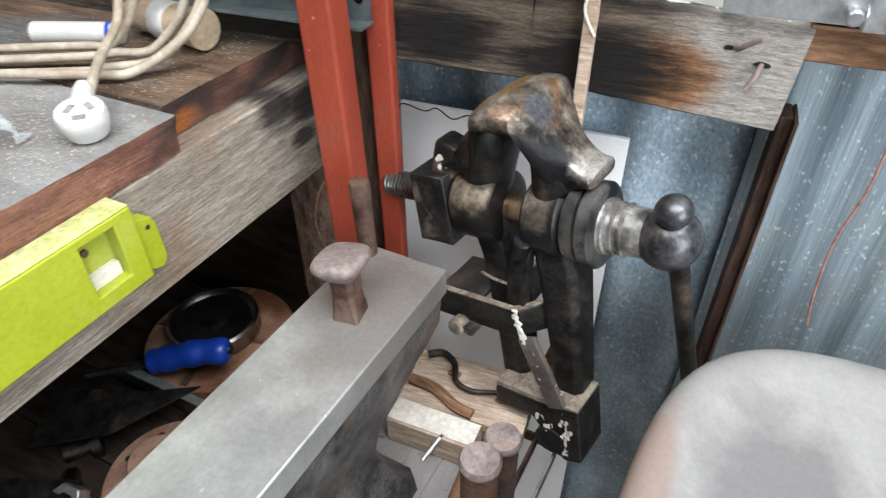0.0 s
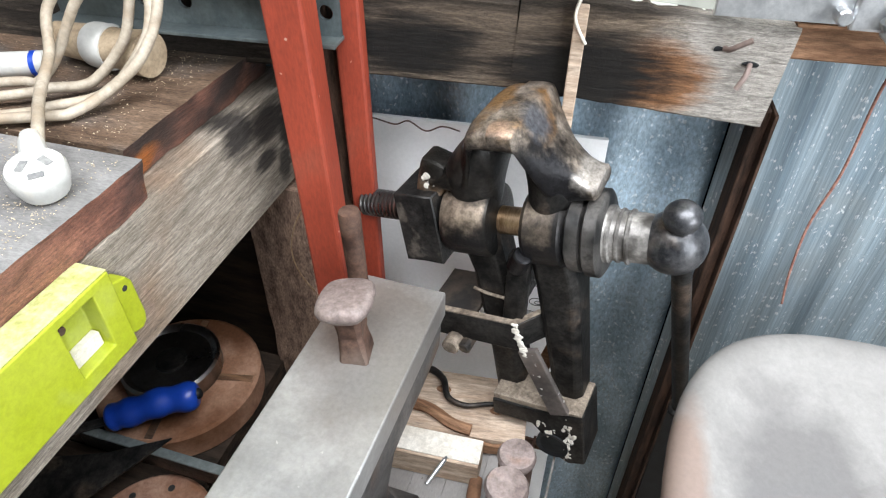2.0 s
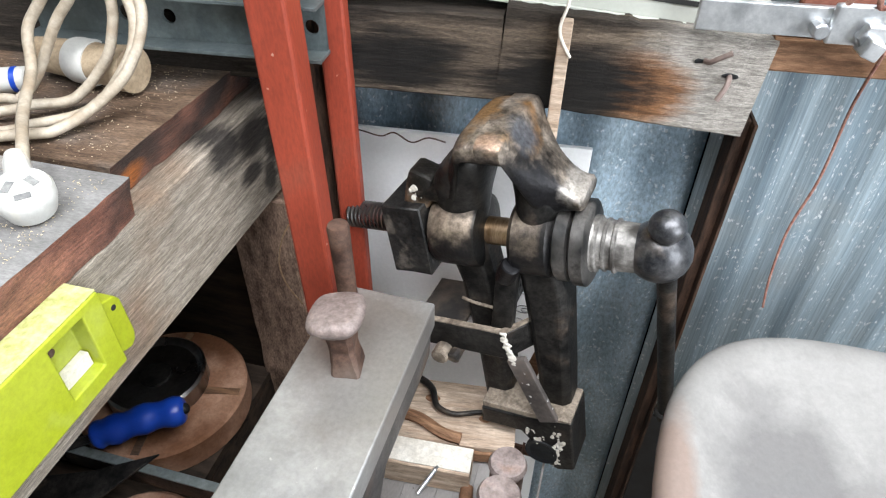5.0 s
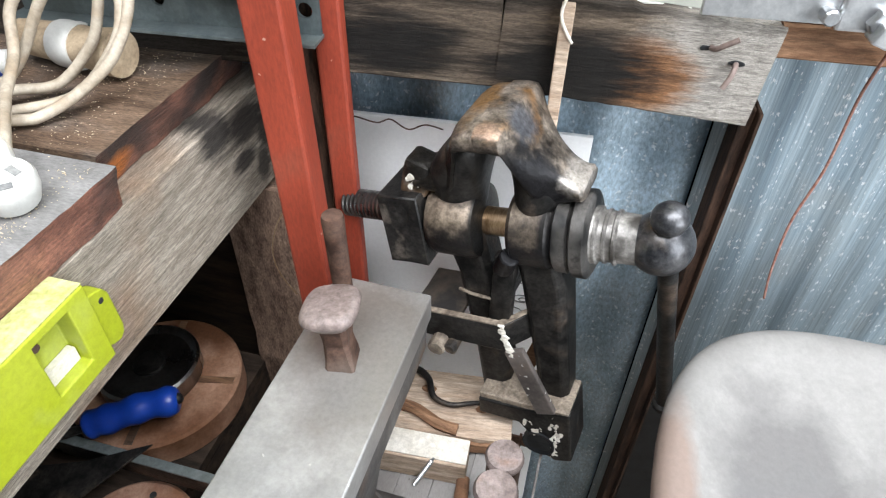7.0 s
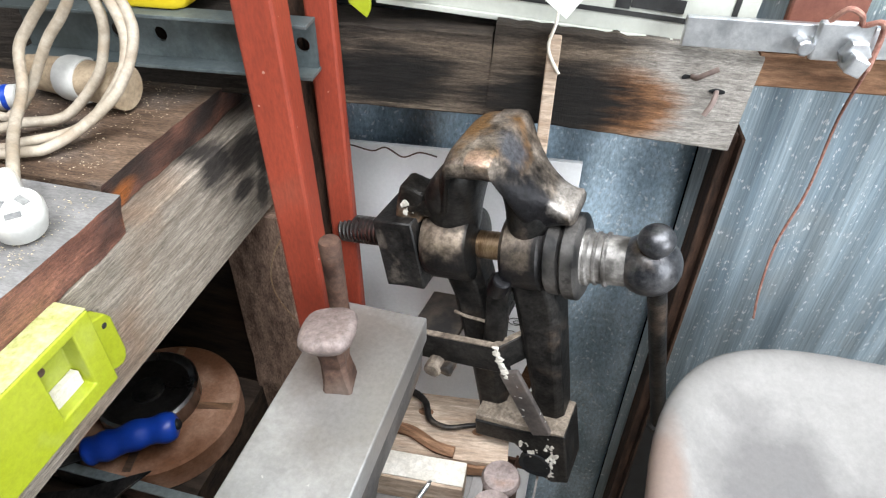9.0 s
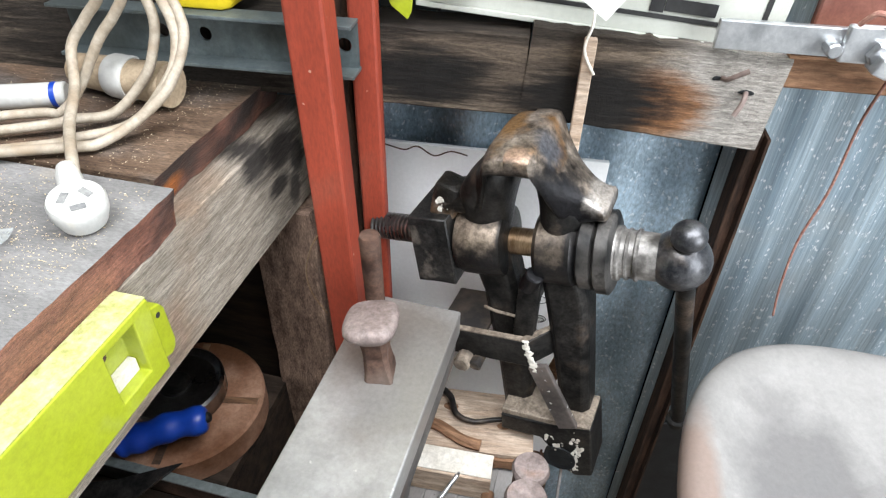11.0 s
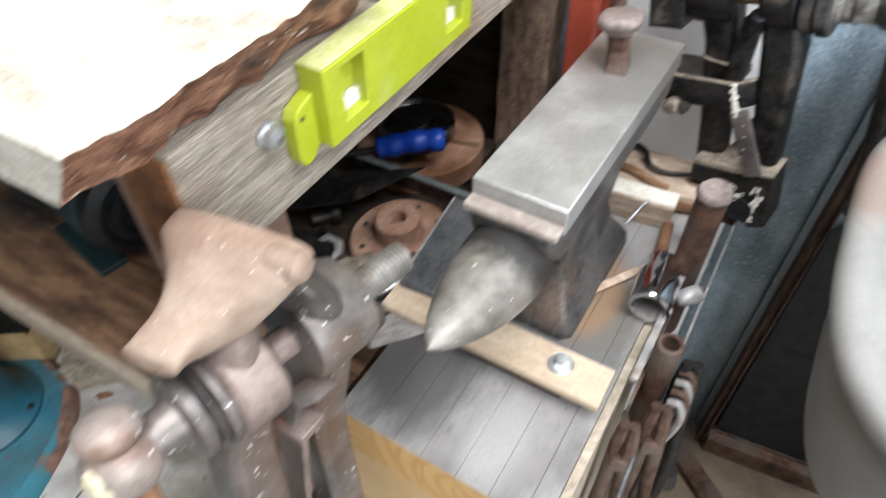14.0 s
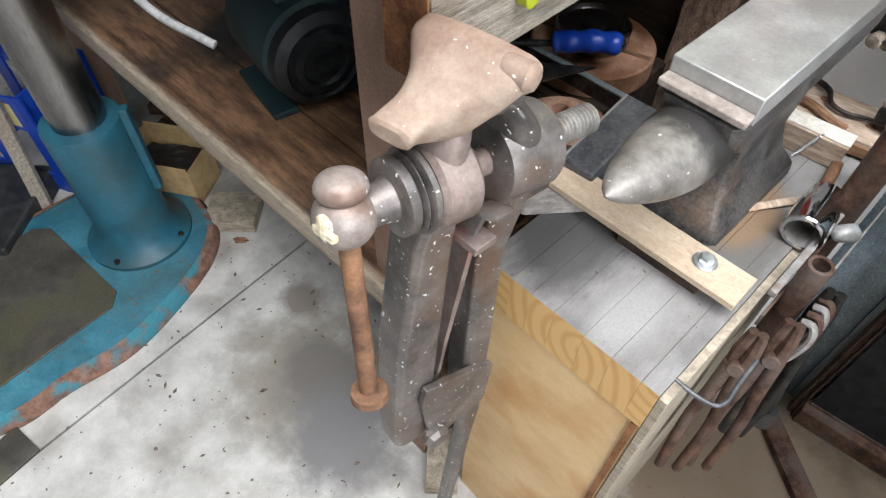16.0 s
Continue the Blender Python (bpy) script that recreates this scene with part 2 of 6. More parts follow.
# Kept dark so the unseen walls and roof bounce little light.
M["oldiron"] = mat("old_dark_iron_sheet", (0.07, 0.065, 0.06), (0.16, 0.15, 0.14), 0.8, 0, 12, 0.2)
M["studwood"] = mat("dark_stud", (0.018, 0.011, 0.008), (0.075, 0.042, 0.028), 0.8, 0, 30, 0.4, stretch=(6, 6, 1))
M["hardyrust"] = mat("mottled_rust", (0.15, 0.112, 0.102), (0.28, 0.228, 0.212), 0.6, 0.2, 34, 0.5, c=(0.21, 0.13, 0.10), cscale=34, cut=(0.58, 0.72), grit=0.22)
# Very dark wood, also used to keep the under-bench space black.
M["cratedark"] = mat("very_dark_wood", (0.018, 0.014, 0.011), (0.07, 0.048, 0.035), 0.75, 0, 12, 0.5, stretch=(1, 5, 5))
M["yokeiron"] = mat("brown_black_iron", (0.018, 0.016, 0.015), (0.10, 0.075, 0.055), 0.55, 0.2, 24, 0.4, c=(0.22, 0.17, 0.12), cscale=26, cut=(0.56, 0.72))
M["brownwood"] = mat("brown_wood", (0.15, 0.075, 0.04), (0.30, 0.17, 0.10), 0.75, 0, 20, 0.4, stretch=(1, 6, 6), grain=(1, 7, 7))
M["yellowwood"] = mat("yellow_paint", (0.50, 0.42, 0.18), (0.62, 0.55, 0.30), 0.6, 0, 20, 0.1)
M["greyply"] = mat("grey_ply", (0.26, 0.218, 0.165), (0.40, 0.34, 0.265), 0.8, 0, 20, 0.3, stretch=(1, 1, 5), grain=(1, 1, 7))
M["anvilbody"] = mat("anvil_iron", (0.022, 0.021, 0.022), (0.11, 0.103, 0.098), 0.5, 0.25, 30, 0.3, c=(0.13, 0.085, 0.058), cscale=16, cut=(0.56, 0.72), grit=0.25)
M["step"] = mat("pale_scale", (0.20, 0.162, 0.140), (0.33, 0.285, 0.255), 0.7, 0.2, 50, 0.3)
# First patch blackens the horn root; second paints shade along its underside.
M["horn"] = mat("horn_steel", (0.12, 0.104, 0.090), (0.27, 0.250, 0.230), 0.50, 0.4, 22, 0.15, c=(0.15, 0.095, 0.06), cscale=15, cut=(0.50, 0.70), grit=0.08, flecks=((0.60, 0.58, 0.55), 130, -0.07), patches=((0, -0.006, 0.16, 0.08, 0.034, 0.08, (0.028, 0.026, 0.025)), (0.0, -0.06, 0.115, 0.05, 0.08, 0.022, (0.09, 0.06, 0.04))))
M["rusthead"] = mat("pale_rust", (0.21, 0.14, 0.105), (0.36, 0.282, 0.222), 0.7, 0.1, 13, 0.7, c=(0.17, 0.095, 0.065), cscale=16, cut=(0.52, 0.74), flecks=((0.62, 0.57, 0.52), 150, -0.06), grit=0.08)
M["zinc"] = mat("zinc_plate", (0.48, 0.50, 0.52), (0.66, 0.67, 0.68), 0.35, 0.9, 60, 0.05, grit=0.03)
M["zincdull"] = mat("dull_zinc", (0.15, 0.18, 0.18), (0.29, 0.325, 0.32), 0.5, 0.5, 26, 0.15, c=(0.10, 0.12, 0.115), cscale=12)
M["zincdark"] = mat("bare_steel", (0.20, 0.19, 0.185), (0.32, 0.31, 0.30), 0.3, 1.0, 12, 0.05, stretch=(1, 1, 0.2))
M["chrome"] = mat("chrome", (0.62, 0.63, 0.65), (0.72, 0.73, 0.75), 0.10, 1.0, 30, 0.0, rvar=0.04, grit=0.03)
M["black"] = mat("black_plastic", (0.012, 0.012, 0.013), (0.03, 0.03, 0.03), 0.5, 0, 30, 0.1)
M["slotgrey"] = mat("grey_slot", (0.16, 0.16, 0.16), (0.24, 0.24, 0.23), 0.7, 0, 60, 0.0)
M["dusty_board"] = mat("sawdust_board", (0.36, 0.31, 0.25), (0.58, 0.55, 0.49), 0.9, 0, 14, 0.5, stretch=(1, 2, 2), c=(0.34, 0.29, 0.24), cscale=9, cut=(0.6, 0.75), grit=0.3)
M["bark"] = mat("red_bark", (0.10, 0.042, 0.026), (0.34, 0.18, 0.115), 0.75, 0, 30, 1.0, stretch=(2, 1, 2.5), c=(0.045, 0.035, 0.033), cscale=14, cut=(0.54, 0.64), flecks=((0.72, 0.68, 0.60), 90, 0.02), grit=0.35)
M["legwood"] = mat("brown_leg", (0.24, 0.150, 0.110), (0.33, 0.215, 0.16), 0.8, 0, 10, 0.3, stretch=(3, 3, 1), c=(0.22, 0.13, 0.09), cscale=8, cut=(0.5, 0.8), grit=0.2)
M["barkleg"] = mat("bark_leg", (0.12, 0.076, 0.056), (0.31, 0.21, 0.155), 0.9, 0, 30, 0.9, stretch=(3, 3, 1), grit=0.3)
M["endgrain"] = mat("orange_endgrain", (0.10, 0.04, 0.018), (0.30, 0.135, 0.06), 0.8, 0, 30, 0.5)
M["shelfwood"] = mat("oily_shelf", (0.080, 0.040, 0.022), (0.30, 0.165, 0.090), 0.5, 0, 7, 0.5, stretch=(1, 6, 6), c=(0.03, 0.022, 0.018), cscale=6, cut=(0.50, 0.66), patches=((-0.7, -0.322, 0.515, 3, 0.014, 0.03, (0.42, 0.345, 0.26)),), grain=(1, 7, 7))
# Near-black on the jaws' front and lower sides, tan and orange on the ridge.
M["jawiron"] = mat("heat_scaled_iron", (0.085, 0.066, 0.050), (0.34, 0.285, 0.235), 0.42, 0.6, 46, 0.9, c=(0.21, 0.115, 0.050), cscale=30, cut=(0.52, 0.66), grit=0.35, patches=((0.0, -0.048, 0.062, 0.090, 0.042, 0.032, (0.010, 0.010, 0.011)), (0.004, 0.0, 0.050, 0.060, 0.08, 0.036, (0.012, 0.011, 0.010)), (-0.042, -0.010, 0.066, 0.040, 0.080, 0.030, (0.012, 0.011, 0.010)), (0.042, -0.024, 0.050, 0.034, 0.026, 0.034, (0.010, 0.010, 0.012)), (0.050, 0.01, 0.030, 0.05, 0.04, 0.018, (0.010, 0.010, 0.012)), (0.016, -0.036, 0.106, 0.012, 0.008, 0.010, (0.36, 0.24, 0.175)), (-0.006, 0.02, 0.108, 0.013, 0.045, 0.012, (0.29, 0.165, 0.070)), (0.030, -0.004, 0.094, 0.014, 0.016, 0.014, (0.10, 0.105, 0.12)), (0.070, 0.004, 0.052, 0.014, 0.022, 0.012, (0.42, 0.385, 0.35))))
# Near-black on the lower front and at the eye ends.
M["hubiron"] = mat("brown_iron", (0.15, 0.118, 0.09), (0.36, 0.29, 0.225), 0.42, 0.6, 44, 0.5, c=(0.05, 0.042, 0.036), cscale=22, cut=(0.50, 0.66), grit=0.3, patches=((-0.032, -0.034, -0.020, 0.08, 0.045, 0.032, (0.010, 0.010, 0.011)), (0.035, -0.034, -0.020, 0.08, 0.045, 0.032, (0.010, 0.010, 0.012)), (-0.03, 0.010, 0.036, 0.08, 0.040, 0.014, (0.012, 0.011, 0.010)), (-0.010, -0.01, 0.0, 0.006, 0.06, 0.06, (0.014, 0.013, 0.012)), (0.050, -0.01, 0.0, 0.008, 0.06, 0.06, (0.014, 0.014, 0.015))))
M["neckiron"] = mat("bright_worn_iron", (0.13, 0.122, 0.115), (0.33, 0.315, 0.295), 0.42, 0.4, 60, 0.3, c=(0.05, 0.045, 0.04), cscale=28, cut=(0.55, 0.70))
M["ironring"] = mat("worn_iron_ring", (0.045, 0.042, 0.04), (0.17, 0.16, 0.15), 0.40, 0.5, 60, 0.3, c=(0.02, 0.02, 0.02), cscale=30, cut=(0.50, 0.62))
M["ironball"] = mat("polished_dark_iron", (0.022, 0.024, 0.029), (0.11, 0.11, 0.115), 0.32, 0.6, 60, 0.25, c=(0.16, 0.135, 0.115), cscale=25, cut=(0.6, 0.75))
M["handlerust"] = mat("orange_brown_rust", (0.1, 0.052, 0.034), (0.28, 0.15, 0.085), 0.7, 0.2, 20, 0.4, c=(0.27, 0.115, 0.04), cscale=11, cut=(0.56, 0.75))
M["brass"] = mat("brown_bare_screw", (0.20, 0.12, 0.06), (0.42, 0.30, 0.19), 0.35, 0.8, 30, 0.1, stretch=(4, 1, 1))
M["viceiron"] = mat("grey_brown_iron", (0.072, 0.064, 0.06), (0.2, 0.172, 0.158), 0.42, 0.45, 18, 0.3, c=(0.13, 0.085, 0.062), cscale=15, cut=(0.53, 0.70), flecks=((0.80, 0.79, 0.76), 170, -0.01))
M["rustiron"] = mat("pinkish_iron", (0.125, 0.09, 0.078), (0.26, 0.20, 0.178), 0.5, 0.3, 20, 0.3, c=(0.26, 0.11, 0.09), cscale=20, cut=(0.62, 0.75))
M["rustball"] = mat("worn_rust_ball", (0.145, 0.107, 0.092), (0.34, 0.293, 0.266), 0.42, 0.2, 22, 0.5, c=(0.17, 0.11, 0.085), cscale=22, cut=(0.52, 0.68), flecks=((0.62, 0.60, 0.56), 110, 0.04))
M["creamflake"] = mat("cream_flake", (0.46, 0.40, 0.27), (0.62, 0.56, 0.42), 0.7, 0, 60, 0.2)
M["nutiron"] = mat("scuffed_black_iron", (0.010, 0.010, 0.010), (0.045, 0.042, 0.039), 0.5, 0.55, 50, 0.5, c=(0.15, 0.13, 0.11), cscale=44, cut=(0.57, 0.68), grit=0.3)
M["fadedred"] = mat("faded_red_paint", (0.12, 0.045, 0.036), (0.20, 0.085, 0.068), 0.7, 0, 12, 0.2, c=(0.24, 0.15, 0.13), cscale=9, cut=(0.52, 0.75))
M["worntan"] = mat("worn_tan_metal", (0.13, 0.10, 0.075), (0.36, 0.30, 0.235), 0.6, 0.2, 30, 0.4, c=(0.06, 0.045, 0.035), cscale=30, cut=(0.55, 0.72), grit=0.25)
M["greywedge"] = mat("grey_split_wood", (0.13, 0.115, 0.105), (0.30, 0.275, 0.255), 0.8, 0, 14, 0.5, stretch=(1, 4, 4), grit=0.2)
M["threadsteel"] = mat("worn_thread_steel", (0.19, 0.178, 0.165), (0.36, 0.34, 0.315), 0.42, 0.6, 24, 0.2, c=(0.13, 0.095, 0.075), cscale=25, cut=(0.52, 0.7))
M["dullsteel"] = mat("dull_grey_steel", (0.22, 0.205, 0.195), (0.36, 0.34, 0.325), 0.5, 0.4, 40, 0.2, c=(0.16, 0.11, 0.085), cscale=26, cut=(0.55, 0.7))
M["alu"] = mat("cast_aluminium", (0.24, 0.235, 0.23), (0.37, 0.365, 0.355), 0.5, 0.3, 50, 0.4)
M["strippine"] = mat("planed_pine", (0.36, 0.27, 0.19), (0.50, 0.395, 0.295), 0.7, 0, 9, 0.2, stretch=(1, 3, 3), c=(0.36, 0.22, 0.13), cscale=12, cut=(0.58, 0.8), grit=0.15)
M["nearblack"] = mat("near_black_steel", (0.007, 0.008, 0.009), (0.022, 0.024, 0.026), 0.5, 0.4, 40, 0.2)
M["limedust"] = mat("dusty_lime", (0.36, 0.375, 0.12), (0.48, 0.48, 0.25), 0.8, 0, 60, 0.2)
M["channelzinc"] = mat("dark_galvanised_channel", (0.065, 0.083, 0.088), (0.15, 0.178, 0.18), 0.5, 0.3, 18, 0.15, c=(0.06, 0.07, 0.068), cscale=12)
M["signwhite"] = mat("dusty_sign_white", (0.42, 0.43, 0.385), (0.50, 0.51, 0.465), 0.5, 0, 14, 0.03, grit=0.03)
M["twine"] = mat("red_twine", (0.25, 0.105, 0.08), (0.4, 0.23, 0.18), 0.9, 0, 200, 0.5)
M["yellow"] = mat("yellow_plastic", (0.70, 0.52, 0.01), (0.78, 0.60, 0.02), 0.4, 0, 10, 0.02, grit=0.03)
M["paper"] = mat("white_paper", (0.74, 0.76, 0.70), (0.80, 0.81, 0.76), 0.7, 0, 20, 0.03, grit=0.03)
M["cord"] = mat("dirty_cord", (0.27, 0.220, 0.160), (0.43, 0.375, 0.300), 0.6, 0, 40, 0.15, c=(0.28, 0.21, 0.14), cscale=30, cut=(0.55, 0.75))
M["cordbody"] = mat("tan_connector", (0.24, 0.175, 0.11), (0.38, 0.295, 0.20), 0.6, 0, 30, 0.15)
M["whiteplastic"] = mat("white_plastic", (0.44, 0.435, 0.41), (0.53, 0.525, 0.50), 0.45, 0, 30, 0.05, c=(0.60, 0.55, 0.46), cscale=40, cut=(0.6, 0.75), grit=0.03)
M["blue"] = mat("blue_plastic", (0.005, 0.035, 0.28), (0.01, 0.06, 0.40), 0.35, 0, 15, 0.03, grit=0.03)
M["bagfilm"] = mat("plastic_film", (0.55, 0.58, 0.57), (0.72, 0.74, 0.72), 0.25, 0, 50, 0.2)
_p = M["bagfilm"].node_tree.nodes["Principled BSDF"]
_p.inputs["Alpha"].default_value = 0.42
_p.inputs["Specular IOR Level"].default_value = 0.9
M["sawdust"] = mat("sawdust_chips", (0.42, 0.33, 0.21), (0.62, 0.53, 0.39), 0.9, 0, 200, 0.0)
M["discrust"] = mat("brown_disc", (0.32, 0.165, 0.10), (0.50, 0.305, 0.21), 0.75, 0.1, 25, 0.2, c=(0.16, 0.07, 0.035), cscale=10)
M["flangerust"] = mat("orange_flange", (0.30, 0.16, 0.11), (0.46, 0.29, 0.21), 0.8, 0.1, 40, 0.3, c=(0.22, 0.09, 0.04), cscale=16, cut=(0.55, 0.75))
M["stakeiron"] = mat("blue_grey_iron", (0.065, 0.067, 0.073), (0.155, 0.156, 0.16), 0.5, 0.6, 30, 0.2)
M["tealdark"] = mat("dusty_dark_teal", (0.005, 0.017, 0.020), (0.010, 0.033, 0.038), 0.6, 0, 12, 0.2)
M["tealworn"] = mat("worn_teal", (0.02, 0.11, 0.155), (0.05, 0.19, 0.25), 0.5, 0, 14, 0.2, c=(0.05, 0.10, 0.11), cscale=9, cut=(0.5, 0.8), flecks=((0.16, 0.08, 0.055), 55, 0.0))
M["darktable"] = mat("oily_iron_table", (0.055, 0.05, 0.042), (0.10, 0.09, 0.075), 0.5, 0.3, 12, 0.1, c=(0.09, 0.085, 0.05), cscale=6)
M["rimrust"] = mat("rim_rust", (0.13, 0.07, 0.05), (0.26, 0.15, 0.11), 0.75, 0.1, 40, 0.4, c=(0.05, 0.20, 0.25), cscale=12, cut=(0.5, 0.6))
M["card"] = mat("cardboard", (0.36, 0.24, 0.11), (0.48, 0.34, 0.18), 0.9, 0, 40, 0.1)
M["debris"] = mat("dirt_chips", (0.06, 0.045, 0.035), (0.22, 0.17, 0.13), 0.9, 0, 300, 0.0)


def rings(name, dark, light, scale=26.0):
    """Sawn end grain: curved year rings, each board with its own centre."""
    m = mat(name, light, light, 0.7, 0, 20, 0.2)
    nt = m.node_tree
    n, l = nt.nodes, nt.links
    tc = n.new("ShaderNodeTexCoord")
    oi = n.new("ShaderNodeObjectInfo")
    sh = n.new("ShaderNodeVectorMath")
    sh.operation = "MULTIPLY_ADD"
    l.new(oi.outputs["Random"], sh.inputs[0])
    sh.inputs[1].default_value = (0.25, 0, 0.12)
    l.new(tc.outputs["Object"], sh.inputs[2])
    mv = n.new("ShaderNodeMapping")
    mv.inputs["Location"].default_value = (0.0, 0, -0.70)
    l.new(sh.outputs[0], mv.inputs["Vector"])
    w = n.new("ShaderNodeTexWave")
    w.wave_type, w.rings_direction = "RINGS", "Y"
    w.inputs["Scale"].default_value, w.inputs["Distortion"].default_value, w.inputs["Detail"].default_value = scale, 2.5, 3.0
    w.inputs["Detail Scale"].default_value = 0.6
    l.new(mv.outputs[0], w.inputs["Vector"])
    r = n.new("ShaderNodeValToRGB")
    r.color_ramp.elements[0].color, r.color_ramp.elements[1].color = (*light, 1), (*dark, 1)
    r.color_ramp.elements[0].position, r.color_ramp.elements[1].position = 0.45, 1.0
    l.new(w.outputs["Fac"], r.inputs[0])
    l.new(r.outputs[0], n["Principled BSDF"].inputs["Base Color"])
    return m


M["endrings"] = rings("pine_end_grain", (0.47, 0.27, 0.10), (0.55, 0.345, 0.145), 17.0)


# ---- mesh helpers ----
def link(name, bm, m, parent=None, label="", smooth=False):
    me = bpy.data.meshes.new(name)
    if smooth:
        for f in bm.faces:
            f.smooth = True
    bm.to_mesh(me)
    bm.free()
    ob = new(name, me)
    me.materials.append(M[m] if isinstance(m, str) else m)
    if parent:
        ob.parent = parent
    if label:
        ob["label"] = label
    return ob


def part(name, bm, m, parent, label="", smooth=False):
    ob = link(name, bm, m, parent, label, smooth)
    if name in ("cable", "hook", "rein", "jaw", "string", "cord", "knot", "strap", "nail", "pin", "strip", "wire", "weld", "bar"):
        soften(ob)
    return ob


def thing(name, at=None, label="", category="", group="", kind=""):
    e = new(name)
    e.empty_display_size = 0.05
    if at is not None:
        e.matrix_world = at
    return tagged(e, label, category, group, kind)


def box(x0, x1, y0, y1, z0, z1, bevel=0.002, seg=2, m=None, bm=None):
    bm = bm or bmesh.new()
    mat4 = Matrix.Translation(((x0 + x1) / 2, (y0 + y1) / 2, (z0 + z1) / 2)) @ Matrix.Diagonal((x1 - x0, y1 - y0, z1 - z0, 1))
    g = bmesh.ops.create_cube(bm, size=1, matrix=(m or Matrix()) @ mat4)
    if bevel:
        es = list({e for v in g["verts"] for e in v.link_edges})
        bmesh.ops.bevel(bm, geom=es, offset=bevel, segments=seg, affect="EDGES", profile=0.5)
    return bm


def lathe(profile, n=32, m=None, bm=None, open_end=False):
    """A body turned round z from rows of (radius, height)."""
    bm = bm or bmesh.new()
    m = m or Matrix()
    rings = []
    for r, z in profile:
        if r < 1e-6:
            rings.append([bm.verts.new(m @ Vector((0, 0, z)))])
        else:
            rings.append([bm.verts.new(m @ Vector((r * math.cos(2 * math.pi * i / n), r * math.sin(2 * math.pi * i / n), z))) for i in range(n)])
    for a, b in zip(rings, rings[1:]):
        for i in range(n):
            j = (i + 1) % n
            if len(a) == 1 and len(b) == 1:
                continue
            if len(a) == 1:
                bm.faces.new((a[0], b[j], b[i]))
            elif len(b) == 1:
                bm.faces.new((a[i], a[j], b[0]))
            else:
                bm.faces.new((a[i], a[j], b[j], b[i]))
    for ring, flip in ((rings[0], True), (rings[-1], False)):
        if len(ring) > 1 and not open_end:
            bm.faces.new(ring[::-1] if flip else ring)
    bmesh.ops.recalc_face_normals(bm, faces=bm.faces)
    return bm


def loft(sections, bm=None, m=None, cap=True):
    """A skin through rings of points, all of one count."""
    bm = bm or bmesh.new()
    m = m or Matrix()
    rings = [[bm.verts.new(m @ Vector(p)) for p in s] for s in sections]
    n = len(rings[0])
    for a, b in zip(rings, rings[1:]):
        for i in range(n):
            j = (i + 1) % n
            bm.faces.new((a[i], a[j], b[j], b[i]))
    if cap:
        bm.faces.new(rings[0][::-1])
        bm.faces.new(rings[-1])
    bmesh.ops.recalc_face_normals(bm, faces=bm.faces)
    return bm


def extrude(outline, h0, h1, axis="z", bevel=0.0, m=None, bm=None):
    """A flat outline drawn out along an axis: (u, v) are the other two axes in order."""
    own = bmesh.new()
    put = {"z": lambda u, v, w: (u, v, w), "y": lambda u, v, w: (u, w, v), "x": lambda u, v, w: (w, u, v)}[axis]
    loft([[put(u, v, h0) for u, v in outline], [put(u, v, h1) for u, v in outline]], own)
    if bevel:
        bmesh.ops.bevel(own, geom=own.edges[:], offset=bevel, segments=2, affect="EDGES", profile=0.5)
    if m:
        bmesh.ops.transform(own, matrix=m, verts=own.verts)
    if bm is None:
        return own
    me = bpy.data.meshes.new("tmp")
    own.to_mesh(me)
    own.free()
    bm.from_mesh(me)
    bpy.data.meshes.remove(me)
    return bm


def tube(points, r, n=10, bm=None, closed_ends=True, steps=6):
    """A round rod along a smooth line through points."""
    bm = bm or bmesh.new()
    P = [Vector(p) for p in points]
    if len(P) > 2 and steps > 1:
        Q = []
        for i in range(len(P) - 1):
            p0, p1, p2, p3 = P[max(i - 1, 0)], P[i], P[i + 1], P[min(i + 2, len(P) - 1)]
            for s in range(steps):
                t = s / steps
                Q.append(0.5 * (2 * p1 + (p2 - p0) * t + (2 * p0 - 5 * p1 + 4 * p2 - p3) * t * t + (3 * p1 - p0 - 3 * p2 + p3) * t ** 3))
        P = Q + [P[-1]]
    rings = []
    up = Vector((0.3, 0.2, 1)).normalized()
    for i, p in enumerate(P):
        d = (P[min(i + 1, len(P) - 1)] - P[max(i - 1, 0)]).normalized()
        a = d.cross(up)
        if a.length < 1e-3:
            a = d.cross(Vector((1, 0, 0)))
        a.normalize()
        b = d.cross(a).normalized()
        up = -b if up.dot(-b) > 0 else b
        rr = r(i / (len(P) - 1)) if callable(r) else r
        rings.append([p + rr * (math.cos(2 * math.pi * k / n) * a + math.sin(2 * math.pi * k / n) * b) for k in range(n)])
    return loft(rings, bm, cap=closed_ends)


def rough_up(bm, amount, scale=20.0, seed=0.0):
    """Uneven surface: pushes the vertices about by smooth noise."""
    for v in bm.verts:
        v.co += amount * noise.noise_vector(v.co * scale + Vector((seed, seed * 2, 0)))
    return bm



def loc(m, p):
    """A world place in the frame m."""
    return m.inverted() @ Vector(p)


def rect(x0, x1, y0, y1, z, c=0.004):
    """A ring of eight points: a rectangle with cut corners, at height z."""
    return [(x0 + c, y0, z), (x1 - c, y0, z), (x1, y0 + c, z), (x1, y1 - c, z), (x1 - c, y1, z), (x0 + c, y1, z), (x0, y1 - c, z), (x0, y0 + c, z)]


def axes(o, x, z):
    x = Vector(x).normalized()
    y = Vector(z).cross(x).normalized()
    z = x.cross(y)
    m = Matrix((x, y, z)).transposed().to_4x4()
    m.translation = o
    return m


